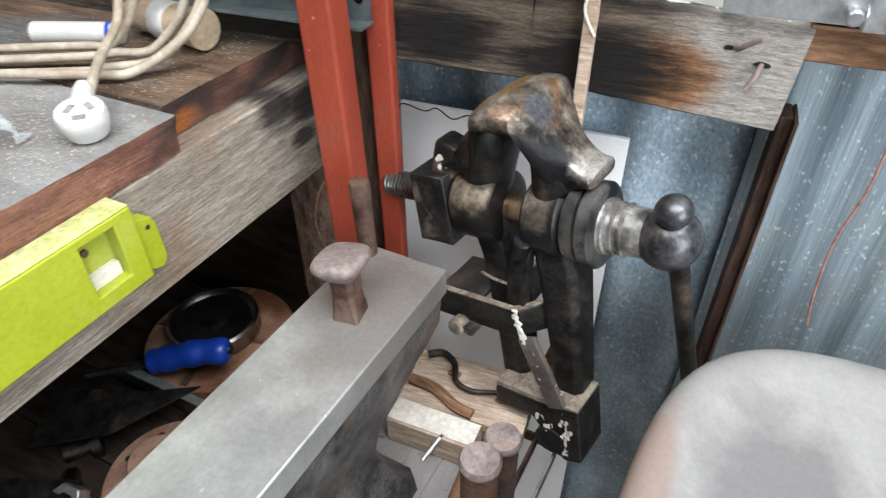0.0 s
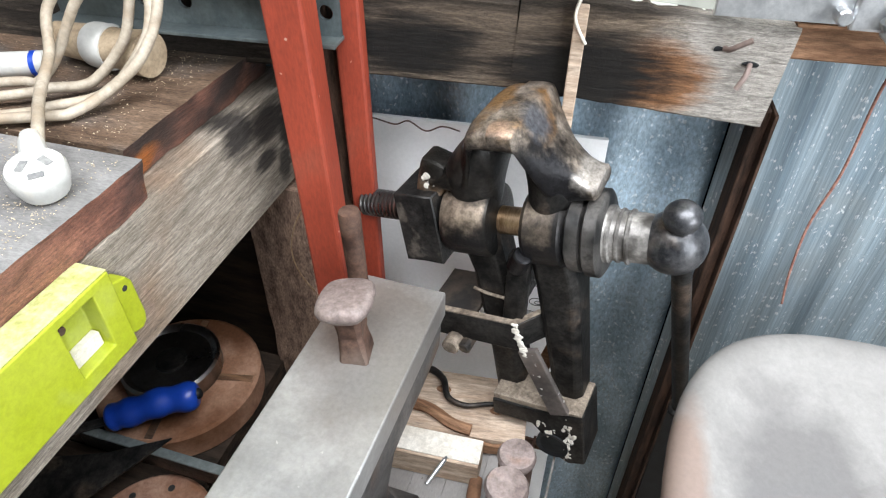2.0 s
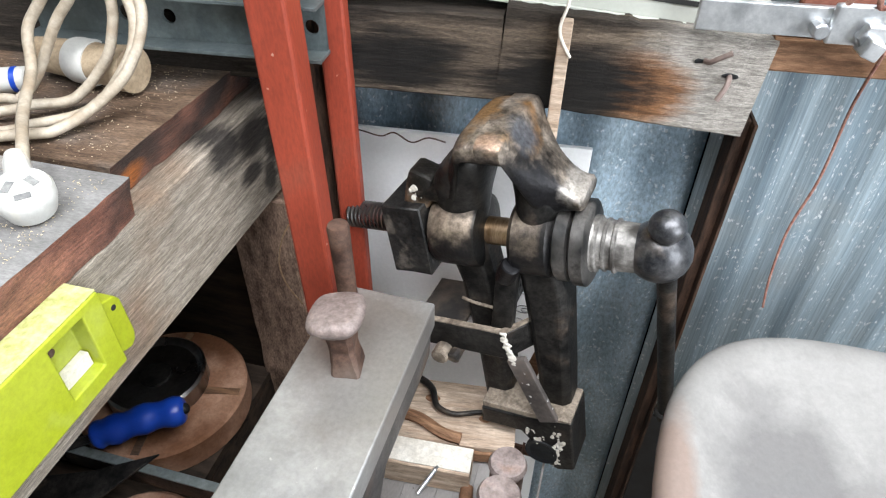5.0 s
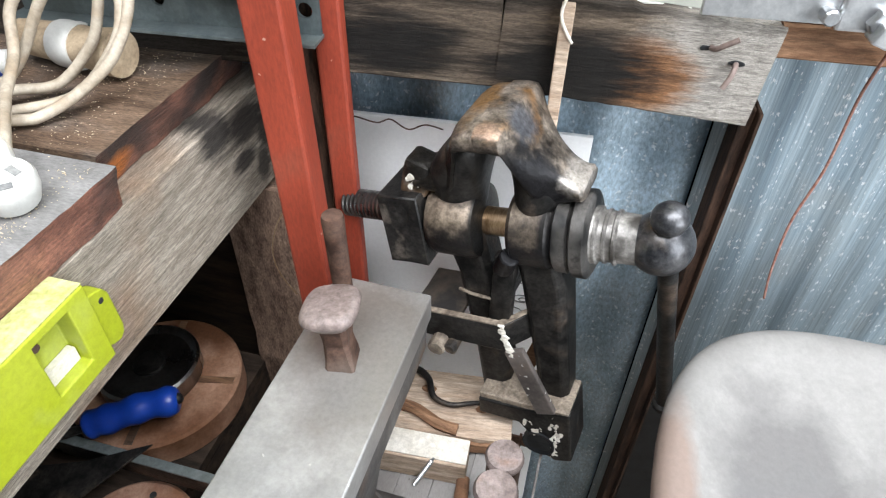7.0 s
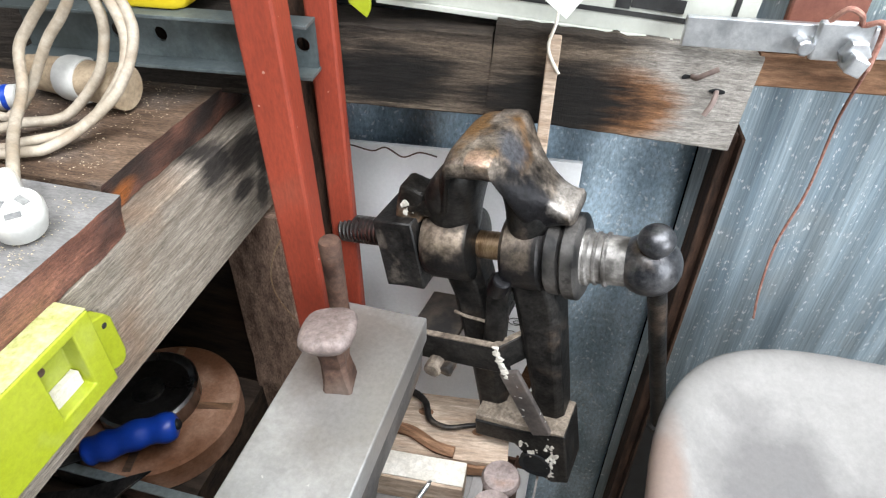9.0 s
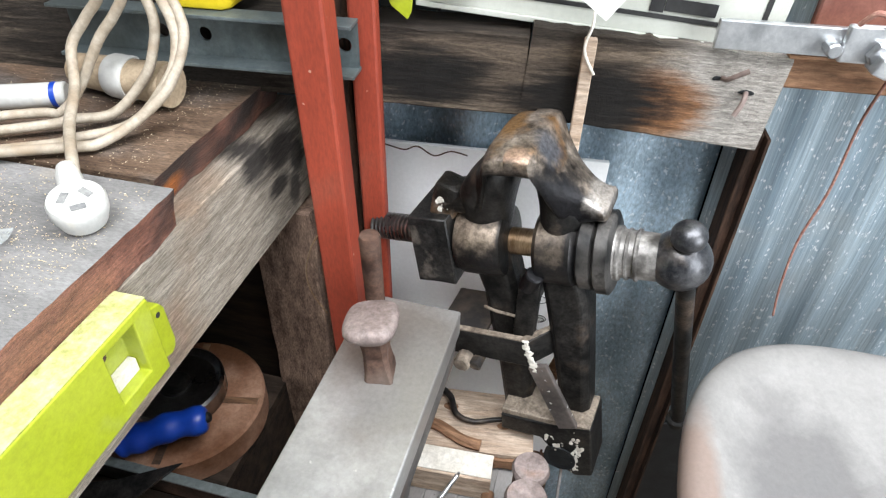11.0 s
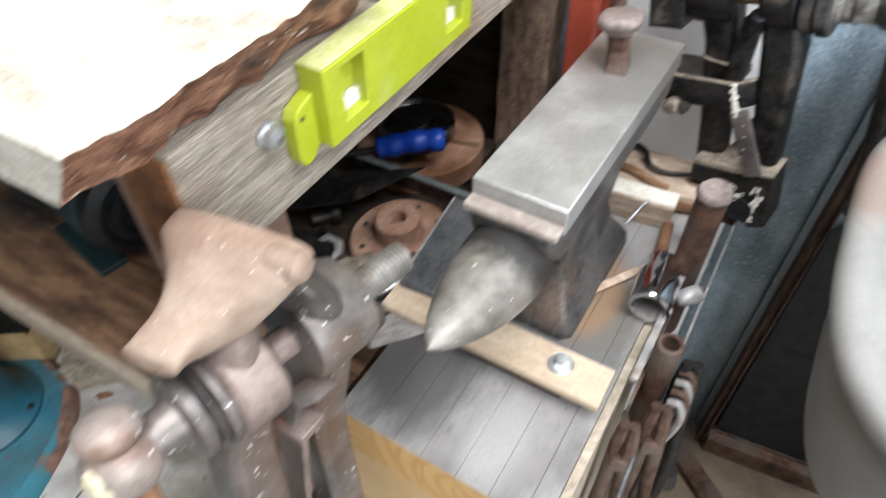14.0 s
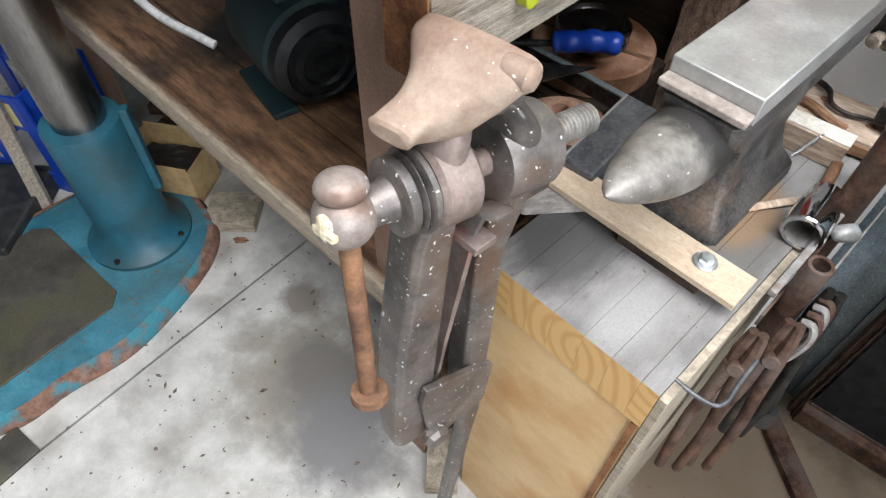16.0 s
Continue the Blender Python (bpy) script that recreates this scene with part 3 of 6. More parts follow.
def ball(r, m=None, n=24, squash=1.0, bm=None):
    return lathe([(r * math.sin(a), -r * squash * math.cos(a)) for a in [math.pi * k / 14 for k in range(15)]], n, m, bm)


def cyl(r, z0, z1, n=24, m=None, c=0.0012, bm=None):
    return lathe([(r - c, z0), (r, z0 + c), (r, z1 - c), (r - c, z1)], n, m, bm)


def thread(r0, r1, z0, z1, pitch, n=20, m=None, bm=None):
    rows = [(r0, z0)]
    z = z0
    while z + pitch <= z1:
        rows += [(r0, z + 0.1 * pitch), (r1, z + 0.35 * pitch), (r1, z + 0.6 * pitch), (r0, z + 0.9 * pitch)]
        z += pitch
    return lathe(rows + [(r0, z1)], n, m, bm)


def fine(bm, cuts=1):
    bmesh.ops.subdivide_edges(bm, edges=bm.edges[:], cuts=cuts, use_grid_fill=True)
    return bm


def soften(ob, bevel=0.0, seg=2, sub=0, angle=40):
    """Rounded edges, or a smooth skin."""
    if bevel:
        b = ob.modifiers.new("bevel", "BEVEL")
        b.width, b.segments, b.limit_method, b.angle_limit = bevel, seg, "ANGLE", radians(angle)
    if sub:
        d = ob.modifiers.new("skin", "SUBSURF")
        d.levels = d.render_levels = sub
    for p in ob.data.polygons:
        p.use_smooth = True
    if not sub:
        ob.data.set_sharp_from_angle(angle=radians(38))
    return ob


AX = pose(0, 0, 0, 0, 90, 0)      # turned bodies along x
AY = pose(0, 0, 0, -90, 0, 0)     # turned bodies along y

# ---- setting ----
JOINT = -0.862
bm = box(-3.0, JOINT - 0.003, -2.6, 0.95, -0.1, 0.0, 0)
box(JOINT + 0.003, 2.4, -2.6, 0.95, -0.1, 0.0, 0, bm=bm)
tagged(link("floor", bm, "concrete"), "grey stained concrete floor with a cracked joint, tub's shade painted in", "floor", kind="structure")
tagged(link("ground", box(-3.2, 2.6, -2.8, 1.2, -0.2, -0.012, 0), "soil"), "dark dirt under the concrete", "ground", kind="structure")


def corrugated(name, x0, x1, y, z0, z1, pitch, depth, m="galv", label="galvanised corrugated iron wall, dusty and stained"):
    bm = bmesh.new()
    n = int((x1 - x0) / pitch * 12)
    rows = []
    for z in (z0, z1):
        rows.append([bm.verts.new((x0 + (x1 - x0) * k / n, y + depth / 2 * math.cos(2 * math.pi * (x0 + (x1 - x0) * k / n) / pitch), z)) for k in range(n + 1)])
    for k in range(n):
        bm.faces.new((rows[0][k], rows[0][k + 1], rows[1][k + 1], rows[1][k]))
    ob = link(name, bm, m, smooth=True)
    md = ob.modifiers.new("solid", "SOLIDIFY")
    md.thickness = 0.0008
    return tagged(ob, label, "wall", kind="structure")


corrugated("wall_north", -3.0, 0.206, 0.722, 0.0, 2.64, 0.076, 0.014)
corrugated("wall_north_2", 0.206, 2.4, 0.712, 0.0, 2.64, 0.041, 0.0035, "galv2")
tagged(link("wall_stud_edge", box(0.2250, 0.2280, 0.668, 0.704, 0.0, 1.029, 0.0008), "studwood"), "thin brown timber edge beside the stud", "stud", kind="structure")
# Dark colour here carries the shade on the stud's side face.
tagged(link("wall_stud", box(0.2145, 0.2245, 0.676, 0.704, 0.0, 1.029, 0.0015), "studwood"), "narrow timber stud on the iron wall, coloured dark as its shaded side", "stud", kind="structure")
# Dark strip added for the shade in the gap between the posts.
tagged(link("post_gap_shade", box(-0.154, -0.126, 0.6390, 0.6445, 0.0, 2.5, 0.0008), "studwood"), "added dark brown strip standing for the shaded gap between the red posts", "stud", kind="structure")
tagged(link("sill_plate", box(0.23, 2.3, 0.66, 0.70, 0.0, 0.05, 0.003), "rust"), "dark rusty bottom plate along the wall", "sill", kind="structure")
# Unseen walls and roof, added to close the room and hold ambient light down.
bm = box(2.4, 2.45, 0.1, 0.95, 0, 2.64, 0)
box(2.4, 2.45, -2.6, -1.9, 0, 2.64, 0, bm=bm)
tagged(link("wall_east", bm, "oldiron"), "unseen dark wall added to enclose the light, with a doorway", "wall", kind="structure")
tagged(link("wall_west", box(-3.05, -3.0, -2.6, 0.95, 0, 2.6, 0), "oldiron"), "unseen dark wall added to enclose the light", "wall", kind="structure")
tagged(link("wall_south", box(-3.0, 0.3, -2.65, -2.6, 0, 2.6, 0), "oldiron"), "unseen dark wall added to enclose the light beside the doorway", "wall", kind="structure")
bm = box(-3.0, -0.9, -2.6, 0.95, 2.64, 2.69, 0)
box(-0.9, 2.4, -2.6, -0.75, 2.64, 2.69, 0, bm=bm)
box(-0.9, 2.4, 0.5, 0.95, 2.64, 2.69, 0, bm=bm)
tagged(link("ceiling", bm, "oldiron"), "unseen dark roof added to limit the light, open at the skylight", "ceiling", kind="structure")


def plank(x0, x1, y0, y1, z0, z1, amount=0.0012, seed=1.0, cuts=10, c=0.0015):
    """A sawn board with slightly uneven edges."""
    bm = bmesh.new()
    L = max((x1 - x0, 0), (y1 - y0, 1), (z1 - z0, 2))[1]
    n = cuts
    secs = []
    for k in range(n + 1):
        t = k / n
        j = [amount * noise.noise(Vector((t * 9 * (1 + seed), seed * 7 + q, 3.0))) for q in range(4)]
        a = [(x0, x1), (y0, y1), (z0, z1)]
        u, v = [q for q in range(3) if q != L]
        p = []
        for su, sv in ((0, 0), (1, 0), (1, 1), (0, 1)):
            for first in (0, 1):
                q = [0, 0, 0]
                q[L] = a[L][0] + (a[L][1] - a[L][0]) * t
                du = c if (first == (0 if su != sv else 1)) else 0
                dv = c - du
                q[u] = a[u][su] + (du if su == 0 else -du) + j[0 if su == 0 else 1]
                q[v] = a[v][sv] + (dv if sv == 0 else -dv) + j[2 if sv == 0 else 3]
                p.append(tuple(q))
        secs.append(p)
    return loft(secs, bm)


rail = thing("wall_rail", None, "scorched grey timber rail nailed across the iron wall, sign's shadow painted along its top", "rail", kind="structure")
TILT = pose(0.209, 0.65, 1.028, 0, 3.6, 0) @ pose(-0.209, -0.65, -1.028)
b = plank(0.0145, 0.209, 0.645, 0.69, 1.029, 1.106, 0.0018, 2.0, 24)
bmesh.ops.transform(b, matrix=TILT, verts=b.verts)
part("plank", b, "wallplank", rail)
part("plank", plank(-1.2, 0.0175, 0.646, 0.69, 1.041, 1.109, 0.0018, 5.0, 60), "wallplank", rail)
for hx, hz, tx, tz in ((0.166, 1.088, 0.182, 1.0995), (0.188, 1.0785, 0.1805, 1.063)):
    part("nail", tube([(hx, 0.650, hz), (hx + 0.2 * (tx - hx), 0.640, hz + 0.1 * (tz - hz)), ((hx + tx) / 2, 0.636, (hz + tz) / 2), (tx, 0.634, tz)], 0.0021, 8), "rustiron", rail)
    part("nail_hole", rough_up(ball(0.0026, pose(hx, 0.6442, hz) @ Matrix.Diagonal((2.2, 0.3, 0.8, 1)), 10), 0.0014, 190), "nearblack", rail, "dark split round the nail")
rail2 = thing("wall_rail", None, "brown timber rail with a yellow painted top edge", "rail", kind="structure")
part("plank", plank(0.211, 1.6, 0.648, 0.69, 1.083, 1.108, 0.001, 3.0, 12), "brownwood", rail2)
part("top_strip", box(0.213, 1.6, 0.650, 0.69, 1.109, 1.118, 0.002), "yellowwood", rail2, "yellow painted top edge")

# ---- anvil block ----
BLK = pose(0.008, 0.105, 0, 0, 0, -6.2)
blk = thing("anvil_stand", BLK, "timber anvil block of planks on edge with a plywood front", "anvil stand")
BW, BL = 0.215, 0.47
part("plywood_front", box(-BW, -0.0008, 0.003, 0.019, 0.0, 0.624, 0.001), "ply", blk, "varnished plywood front panel")
part("edge_strip", box(-0.0105, -0.0035, 0.0, 0.0028, 0.0, 0.622, 0.0004), "endgrain", blk, "orange-brown edge of the panel")
part("plywood_side", box(-0.016, -0.001, 0.021, BL, 0.0, 0.600, 0.001), "greyply", blk)
part("plywood_side", box(-BW, -BW + 0.016, 0.021, BL, 0.0, 0.600, 0.001), "greyply", blk)
part("plywood_side", box(-0.0003, 0.0085, 0.0005, 0.300, 0.0, 0.6905, 0.0008), "greyply", blk, "pale plywood side with an orange edge")
part("plywood_back", box(-BW + 0.017, -0.017, BL - 0.016, BL, 0.0, 0.600, 0.001), "greyply", blk)
cuts = [-0.215, -0.178, -0.152, -0.122, -0.086, -0.053, -0.020, -0.0005]
for k, (a, b) in enumerate(zip(cuts, cuts[1:])):
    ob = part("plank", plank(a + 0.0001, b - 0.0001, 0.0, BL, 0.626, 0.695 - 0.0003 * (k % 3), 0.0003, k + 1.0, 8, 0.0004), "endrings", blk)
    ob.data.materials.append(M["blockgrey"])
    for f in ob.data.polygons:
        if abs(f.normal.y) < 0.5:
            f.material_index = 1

# ---- anvil ----
ANV = pose(-0.087, 0.25, 0.695, 0, 0, -6.2)
anv = thing("anvil", ANV, "worn steel blacksmith anvil with a pointed horn", "anvil")
soften(part("face_plate", box(-0.0415, 0.0415, 0.004, 0.297, 0.186, 0.212, 0), "face", anv, "bright worn steel face"), 0.0014)
secs = []
for z, w, y0, y1 in ((0.0, 0.052, 0.045, 0.225), (0.018, 0.050, 0.048, 0.222), (0.04, 0.034, 0.065, 0.205), (0.075, 0.026, 0.075, 0.195), (0.11, 0.028, 0.06, 0.21), (0.145, 0.037, 0.012, 0.275), (0.16, 0.040, -0.004, 0.293), (0.1855, 0.0405, -0.010, 0.296)):
    secs.append(rect(-w, w, y0, y1, z, min(0.012, 0.2 * w)))
soften(part("body", loft(secs), "anvilbody", anv), 0.0)
soften(part("step", box(-0.041, 0.041, -0.0125, 0.0035, 0.1900, 0.198, 0), "step", anv, "pale scale-covered table step"), 0.002)
secs = []
for k in range(15):
    t = k / 14
    y = 0.004 - 0.133 * t
    w = 0.0375 * (1 - t ** 2.0) ** 0.75 + 0.0012
    h = 0.0345 * (1 - t ** 1.8) ** 0.76 + 0.0012
    zc = 0.147 + 0.022 * t ** 1.6
    secs.append([(w * math.cos(a), y, zc + h * math.sin(a)) for a in [2 * math.pi * q / 28 for q in range(28)]])
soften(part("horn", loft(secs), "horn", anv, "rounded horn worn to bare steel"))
hd = thing("hardy_tool", ANV @ pose(-0.001, 0.215, 0.212, -8, -7, 12), "rusty mushroom-headed hardy tool in the anvil face", "tool")
secs = [rect(-w, w, -w * 1.15, w * 1.15, z, c) for z, w, c in ((-0.02, 0.0105, 0.002), (0.0, 0.0105, 0.002), (0.02, 0.0090, 0.003), (0.036, 0.0105, 0.004))]
part("shank", rough_up(fine(loft(secs), 2), 0.0010, 110), "rust", hd, "brown rusty shank")
secs = [rect(-w, w, -w * 1.15, w * 1.15, z, c) for z, w, c in ((0.032, 0.0105, 0.004), (0.040, 0.016, 0.006), (0.044, 0.0200, 0.007), (0.049, 0.0208, 0.008), (0.053, 0.0185, 0.007), (0.0545, 0.012, 0.005))]
soften(part("head", rough_up(loft(secs), 0.0009, 80), "hardyrust", hd, "grey-pink battered head"), 0.0, sub=2)
pn = thing("punch", ANV @ pose(-0.0315, 0.286, 0.212, 1, -1, 0), "brown rusty round punch standing in the anvil", "punch")
soften(part("rod", lathe([(0.0085, -0.015), (0.0082, 0.0), (0.0086, 0.05), (0.0090, 0.071), (0.0080, 0.074), (0.0, 0.0745)], 20), "rust", pn))

# ---- things on the block ----
st = thing("timber_strip", BLK @ pose(-0.075, 0.131, 0.695, 0, 0, 0.5), "pale pine strip bolted across the block", "wood strip")
part("strip", plank(-0.162, 0.0725, -0.0225, 0.0225, 0.020, 0.030, 0.0008, 4.0, 12), "strippine", st)
part("packer", box(-0.06, 0.035, -0.014, 0.016, 0.0, 0.0195, 0.001), "cratedark", st)
part("washer", cyl(0.0125, 0.030, 0.0322, 24, pose(0.026, 0.003, 0)), "zinc", st, "round zinc washer")
part("bolt_head", lathe([(0.0075, 0.0322), (0.0078, 0.0375), (0.006, 0.0395), (0, 0.0398)], 6, pose(0.026, 0.003, 0)), "zinc", st, "hexagon bolt head")


def socket_tool(m):
    t = thing("socket", m, "chrome drive socket lying on the block", "socket")
    b = lathe([(0.0115, 0.0), (0.0135, 0.001), (0.0140, 0.012), (0.0160, 0.016), (0.0165, 0.040), (0.0155, 0.041), (0.0130, 0.041)], 32, open_end=True)
    soften(part("shell", b, "chrome", t))
    part("bore", lathe([(0.0129, 0.0412), (0.0126, 0.022), (0.0, 0.021)], 12, open_end=True), "dullsteel", t, "twelve-point bore")
    return t


socket_tool(BLK @ axes((-0.0040, 0.276, 0.7180), (0, 0, 1), (0.10, -1, 0.0)) @ pose(0, 0, -0.042) @ Matrix.Diagonal((1.36, 1.36, 1.75, 1)))
ex = thing("drive_bar", BLK @ pose(-0.016, 0.335, 0.7015, 0, 0, 8), "brown drive bar behind the chrome socket", "bar")
soften(part("bar", rough_up(tube([(0.0, -0.030, 0.006), (0.0, 0.0, 0.004), (0.0, 0.06, 0.002)], lambda t: 0.0085 - 0.002 * t, 12), 0.0005, 60), "handlerust", ex))
ch = thing("wood_splinter", BLK @ pose(-0.045, 0.285, 0.6965, 0, 0, -32), "thin pale strip of wood lying on the block", "splinter")
part("strip", plank(-0.006, 0.004, -0.075, 0.075, 0.0, 0.004, 0.0012, 5.0, 10), "pine", ch)
tri = thing("wood_wedge", BLK @ pose(-0.213, 0.112, 0.695, 0, 0, 52), "grey split wooden wedge with a white highlight built on", "wedge")
soften(part("wedge", rough_up(loft([rect(-0.042, 0.040, -0.016, 0.014, 0.0, 0.004), rect(-0.040, 0.038, -0.013, 0.012, 0.012, 0.004), rect(-0.012, 0.034, -0.008, 0.008, 0.020, 0.003)]), 0.002, 50), "greywedge", tri), 0.0012)
# White sliver imitates the highlight on the wedge's upper edge.
part("highlight_streak", rough_up(fine(box(0.006, 0.032, -0.004, 0.003, 0.0195, 0.0215, 0), 2), 0.0016, 120), "cream", tri, "highlight built as a white streak")
wd = thing("wood_offcut", BLK @ pose(-0.05, 0.45, 0.695, 0, 0, 8), "pale weathered board offcut on the block", "board")
part("board", plank(-0.075, 0.06, -0.022, 0.055, 0.001, 0.024, 0.0008, 7.0, 8), "pine", wd)
for x, y, r in ((-0.030, 0.030, 0.006), (0.028, 0.012, 0.005), (0.036, 0.040, 0.0035)):
    part("knot", rough_up(lathe([(r, 0.0236), (r * 0.9, 0.0247), (0.0, 0.0249)], 16, pose(x, y, 0) @ Matrix.Diagonal((1.4, 0.9, 1, 1))), 0.0004, 200), "brownwood", wd, "dark knot in the board")
part("split_edge", rough_up(plank(-0.074, 0.058, -0.0265, -0.0225, 0.004, 0.020, 0.0012, 3.0, 14), 0.0008, 90), "brownwood", wd, "split brown front edge")
wd2 = thing("pale_batten", BLK @ pose(-0.06, 0.405, 0.695, 0, 0, 5), "white-topped pine batten on the block", "batten")
part("batten", plank(-0.055, 0.036, -0.016, 0.014, 0.0, 0.034, 0.0006, 8.0, 6), "pine", wd2)
part("painted_top", box(-0.055, 0.036, -0.014, 0.012, 0.0345, 0.0355, 0.0), "cream", wd2, "white painted top face")
sc = thing("wood_screw", BLK @ pose(-0.062, 0.385, 0.713, 0, 28, 35), "bright zinc wood screw stuck in the batten", "screw")
soften(part("shank", thread(0.0014, 0.0024, -0.02, 0.022, 0.0028, 10), "zinc", sc))
tg = thing("spring_clip", BLK @ pose(-0.075, 0.47, 0.7215, 0, 0, 0), "rusty bent iron hook lying on the offcut", "hook")
part("hook", tube([(-0.045, 0.012, 0.004), (-0.03, 0.02, 0.006), (-0.012, 0.012, 0.006), (0.0, -0.008, 0.005), (0.02, -0.012, 0.004), (0.045, -0.002, 0.004), (0.075, 0.004, 0.004)], lambda t: 0.0045 - 0.0025 * t, 10), "iron", tg)
lb = thing("leather_strap", BLK @ pose(-0.09, 0.448, 0.7205, 0, 0, -8), "brown curved offcut of leather", "strap")
part("strap", tube([(-0.03, -0.008, 0.003), (0.0, -0.004, 0.004), (0.03, -0.010, 0.003), (0.05, -0.008, 0.002)], 0.006, 8), "brownwood", lb)

# punches standing in a rack at the right side of the block
rk = thing("tool_rack", BLK, "flat iron tool rack screwed to the block side", "rack")
part("bar", box(0.018, 0.021, 0.15, 0.47, 0.672, 0.690, 0.0006), "rust", rk)
part("bar", box(0.042, 0.0445, 0.20, 0.47, 0.676, 0.692, 0.0006), "dullsteel", rk)
for y in (0.2, 0.33, 0.465):
    part("bracket", box(0.0005, 0.0445, y, y + 0.003, 0.674, 0.688, 0.0004), "rust", rk)
part("hook", tube([(-0.002, 0.028, 0.690), (0.014, 0.027, 0.690), (0.030, 0.029, 0.6895), (0.040, 0.034, 0.6895), (0.0435, 0.045, 0.690), (0.042, 0.062, 0.691), (0.041, 0.10, 0.690)], 0.0023, 10), "stakeiron", rk, "bent steel rod hook")


def punch(x, y, r, z0, z1, m, label, tilt=(0, 0)):
    t = thing("punch", BLK @ pose(x, y, 0, tilt[0], tilt[1], 0), label, "punch", "punches in the rack")
    soften(part("shank", lathe([(r * 0.8, z0), (r, z0 + 0.01), (r, z1 - 0.008), (r * 0.6, z1 - 0.0075)], 24), m, t))
    soften(part("head", rough_up(lathe([(r * 0.9, z1 - 0.009), (r * 1.08, z1 - 0.006), (r * 1.14, z1 - 0.002), (r * 1.0, z1 + 0.0025), (0, z1 + 0.004)], 24), 0.0004, 90), "hardyrust", t, "hammered flat head"))
    return t


punch(0.014, 0.330, 0.0155, 0.60, 0.820, "rust", "thick rusty round punch with a hammered top")
punch(0.013, 0.380, 0.0150, 0.60, 0.786, "rust", "thick rusty round punch with a hammered top")
pp = thing("pipe", BLK @ axes((0.032, 0.196, 0.742), (1, 0, 0), (-0.10, -0.06, 1)), "short rusty split pipe hung in the rack", "pipe")
soften(part("tube", lathe([(0.0085, -0.15), (0.0130, -0.15), (0.0130, -0.002), (0.0120, 0.0), (0.0085, 0.0), (0.0080, -0.03), (0.0, -0.03)], 24), "rust", pp))
gl = thing("grey_rod", BLK @ pose(0.012, 0.30, 0.702, 0, 0, 0), "grey steel flat bar along the block edge", "bar")
part("bar", box(-0.002, 0.006, -0.135, 0.04, 0.0, 0.008, 0.001), "dullsteel", gl)
cl = thing("white_clamp", BLK @ pose(0.029, 0.300, 0.700, 14, 8, 55), "pale aluminium clamp foot on the rack", "clamp")
soften(part("foot", rough_up(loft([rect(-0.020, 0.018, -0.012, 0.012, -0.006, 0.003), rect(-0.017, 0.015, -0.010, 0.010, 0.006, 0.004), rect(-0.007, 0.008, -0.005, 0.006, 0.014, 0.002)]), 0.0025, 70), "alu", cl), 0.0, sub=1)


def tongs(x, y, m4, label, col):
    t = thing("tongs", BLK @ m4, label, "tongs", "tongs on the rack")
    for s in (-1, 1):
        part("rein", tube([(s * 0.006, 0, 0.0), (s * 0.008, 0, -0.05), (s * 0.012, 0, -0.12), (s * 0.010, 0.004 * s, -0.215)], lambda u: 0.0082 - 0.0022 * u, 10), col, t)
        part("jaw", tube([(-s * 0.004, 0, -0.01), (-s * 0.006, 0.003 * s, 0.014), (-s * 0.006, 0, 0.032), (-s * 0.0045, 0, 0.050)], lambda u: 0.0085 - 0.003 * u, 8), col, t)
    part("rivet", cyl(0.009, -0.012, 0.012, 14, AY), col, t)
    return t


def between(p, q):
    """A frame whose z runs from q up to p."""
    p, q = Vector(p), Vector(q)
    z = (p - q).normalized()
    return axes(p, Vector((1, 0.2, 0)) - z * z.dot(Vector((1, 0.2, 0))), z)


tongs(0, 0, between((0.030, 0.122, 0.640), (0.038, 0.096, 0.46)), "rusty blacksmith tongs hanging on the rack", "rust")
tongs(0, 0, between((0.050, 0.150, 0.648), (0.062, 0.120, 0.47)), "brown iron tongs hanging on the rack", "rust")
tongs(0, 0, between((0.060, 0.208, 0.655), (0.068, 0.188, 0.50)), "dark iron tongs hanging on the rack", "iron")
hk = thing("iron_hooks", BLK @ pose(0.050, 0.188, 0.668, 0, 0, 0) @ Matrix.Diagonal((0.9, 0.9, 0.8, 1)), "rusty bent iron hooks hung in a bunch", "hooks")
for k in range(4):
    part("hook", tube([(0.0, 0.014 * k - 0.02, 0.03), (0.012, 0.014 * k - 0.02, 0.032), (0.018, 0.014 * k - 0.024, 0.01), (0.012, 0.014 * k - 0.03, -0.03), (0.002, 0.014 * k - 0.034, -0.05), (0.006, 0.014 * k - 0.02, -0.07)], 0.0045, 8), "rust" if k % 2 else "dullsteel", hk)
hm = thing("hammer", BLK, "dark hammer handle hanging behind the tongs", "hammer")
soften(part("handle", tube([(0.062, 0.232, 0.62), (0.075, 0.246, 0.52), (0.088, 0.258, 0.42)], 0.009, 12), "iron", hm))
soften(part("cap", tube([(0.0875, 0.2575, 0.424), (0.093, 0.262, 0.385)], 0.014, 16), "black", hm, "black rubber end"))
ir = thing("angle_bar", pose(0.235, 0.585, 0.0, 0, 0, 46), "rusty steel bar lying on the floor", "bar")
part("bar", box(-0.02, 0.02, -0.28, 0.12, 0.001, 0.02, 0.001), "rust", ir)

# ---- bench ----
BEN = pose(-0.2, 0.42, 0, 0, 0, -4.5)
ben = thing("workbench", BEN, "heavy old timber workbench with thick rough boards", "workbench")
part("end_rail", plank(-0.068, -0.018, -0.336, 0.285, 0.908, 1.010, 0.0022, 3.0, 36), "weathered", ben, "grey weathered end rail")


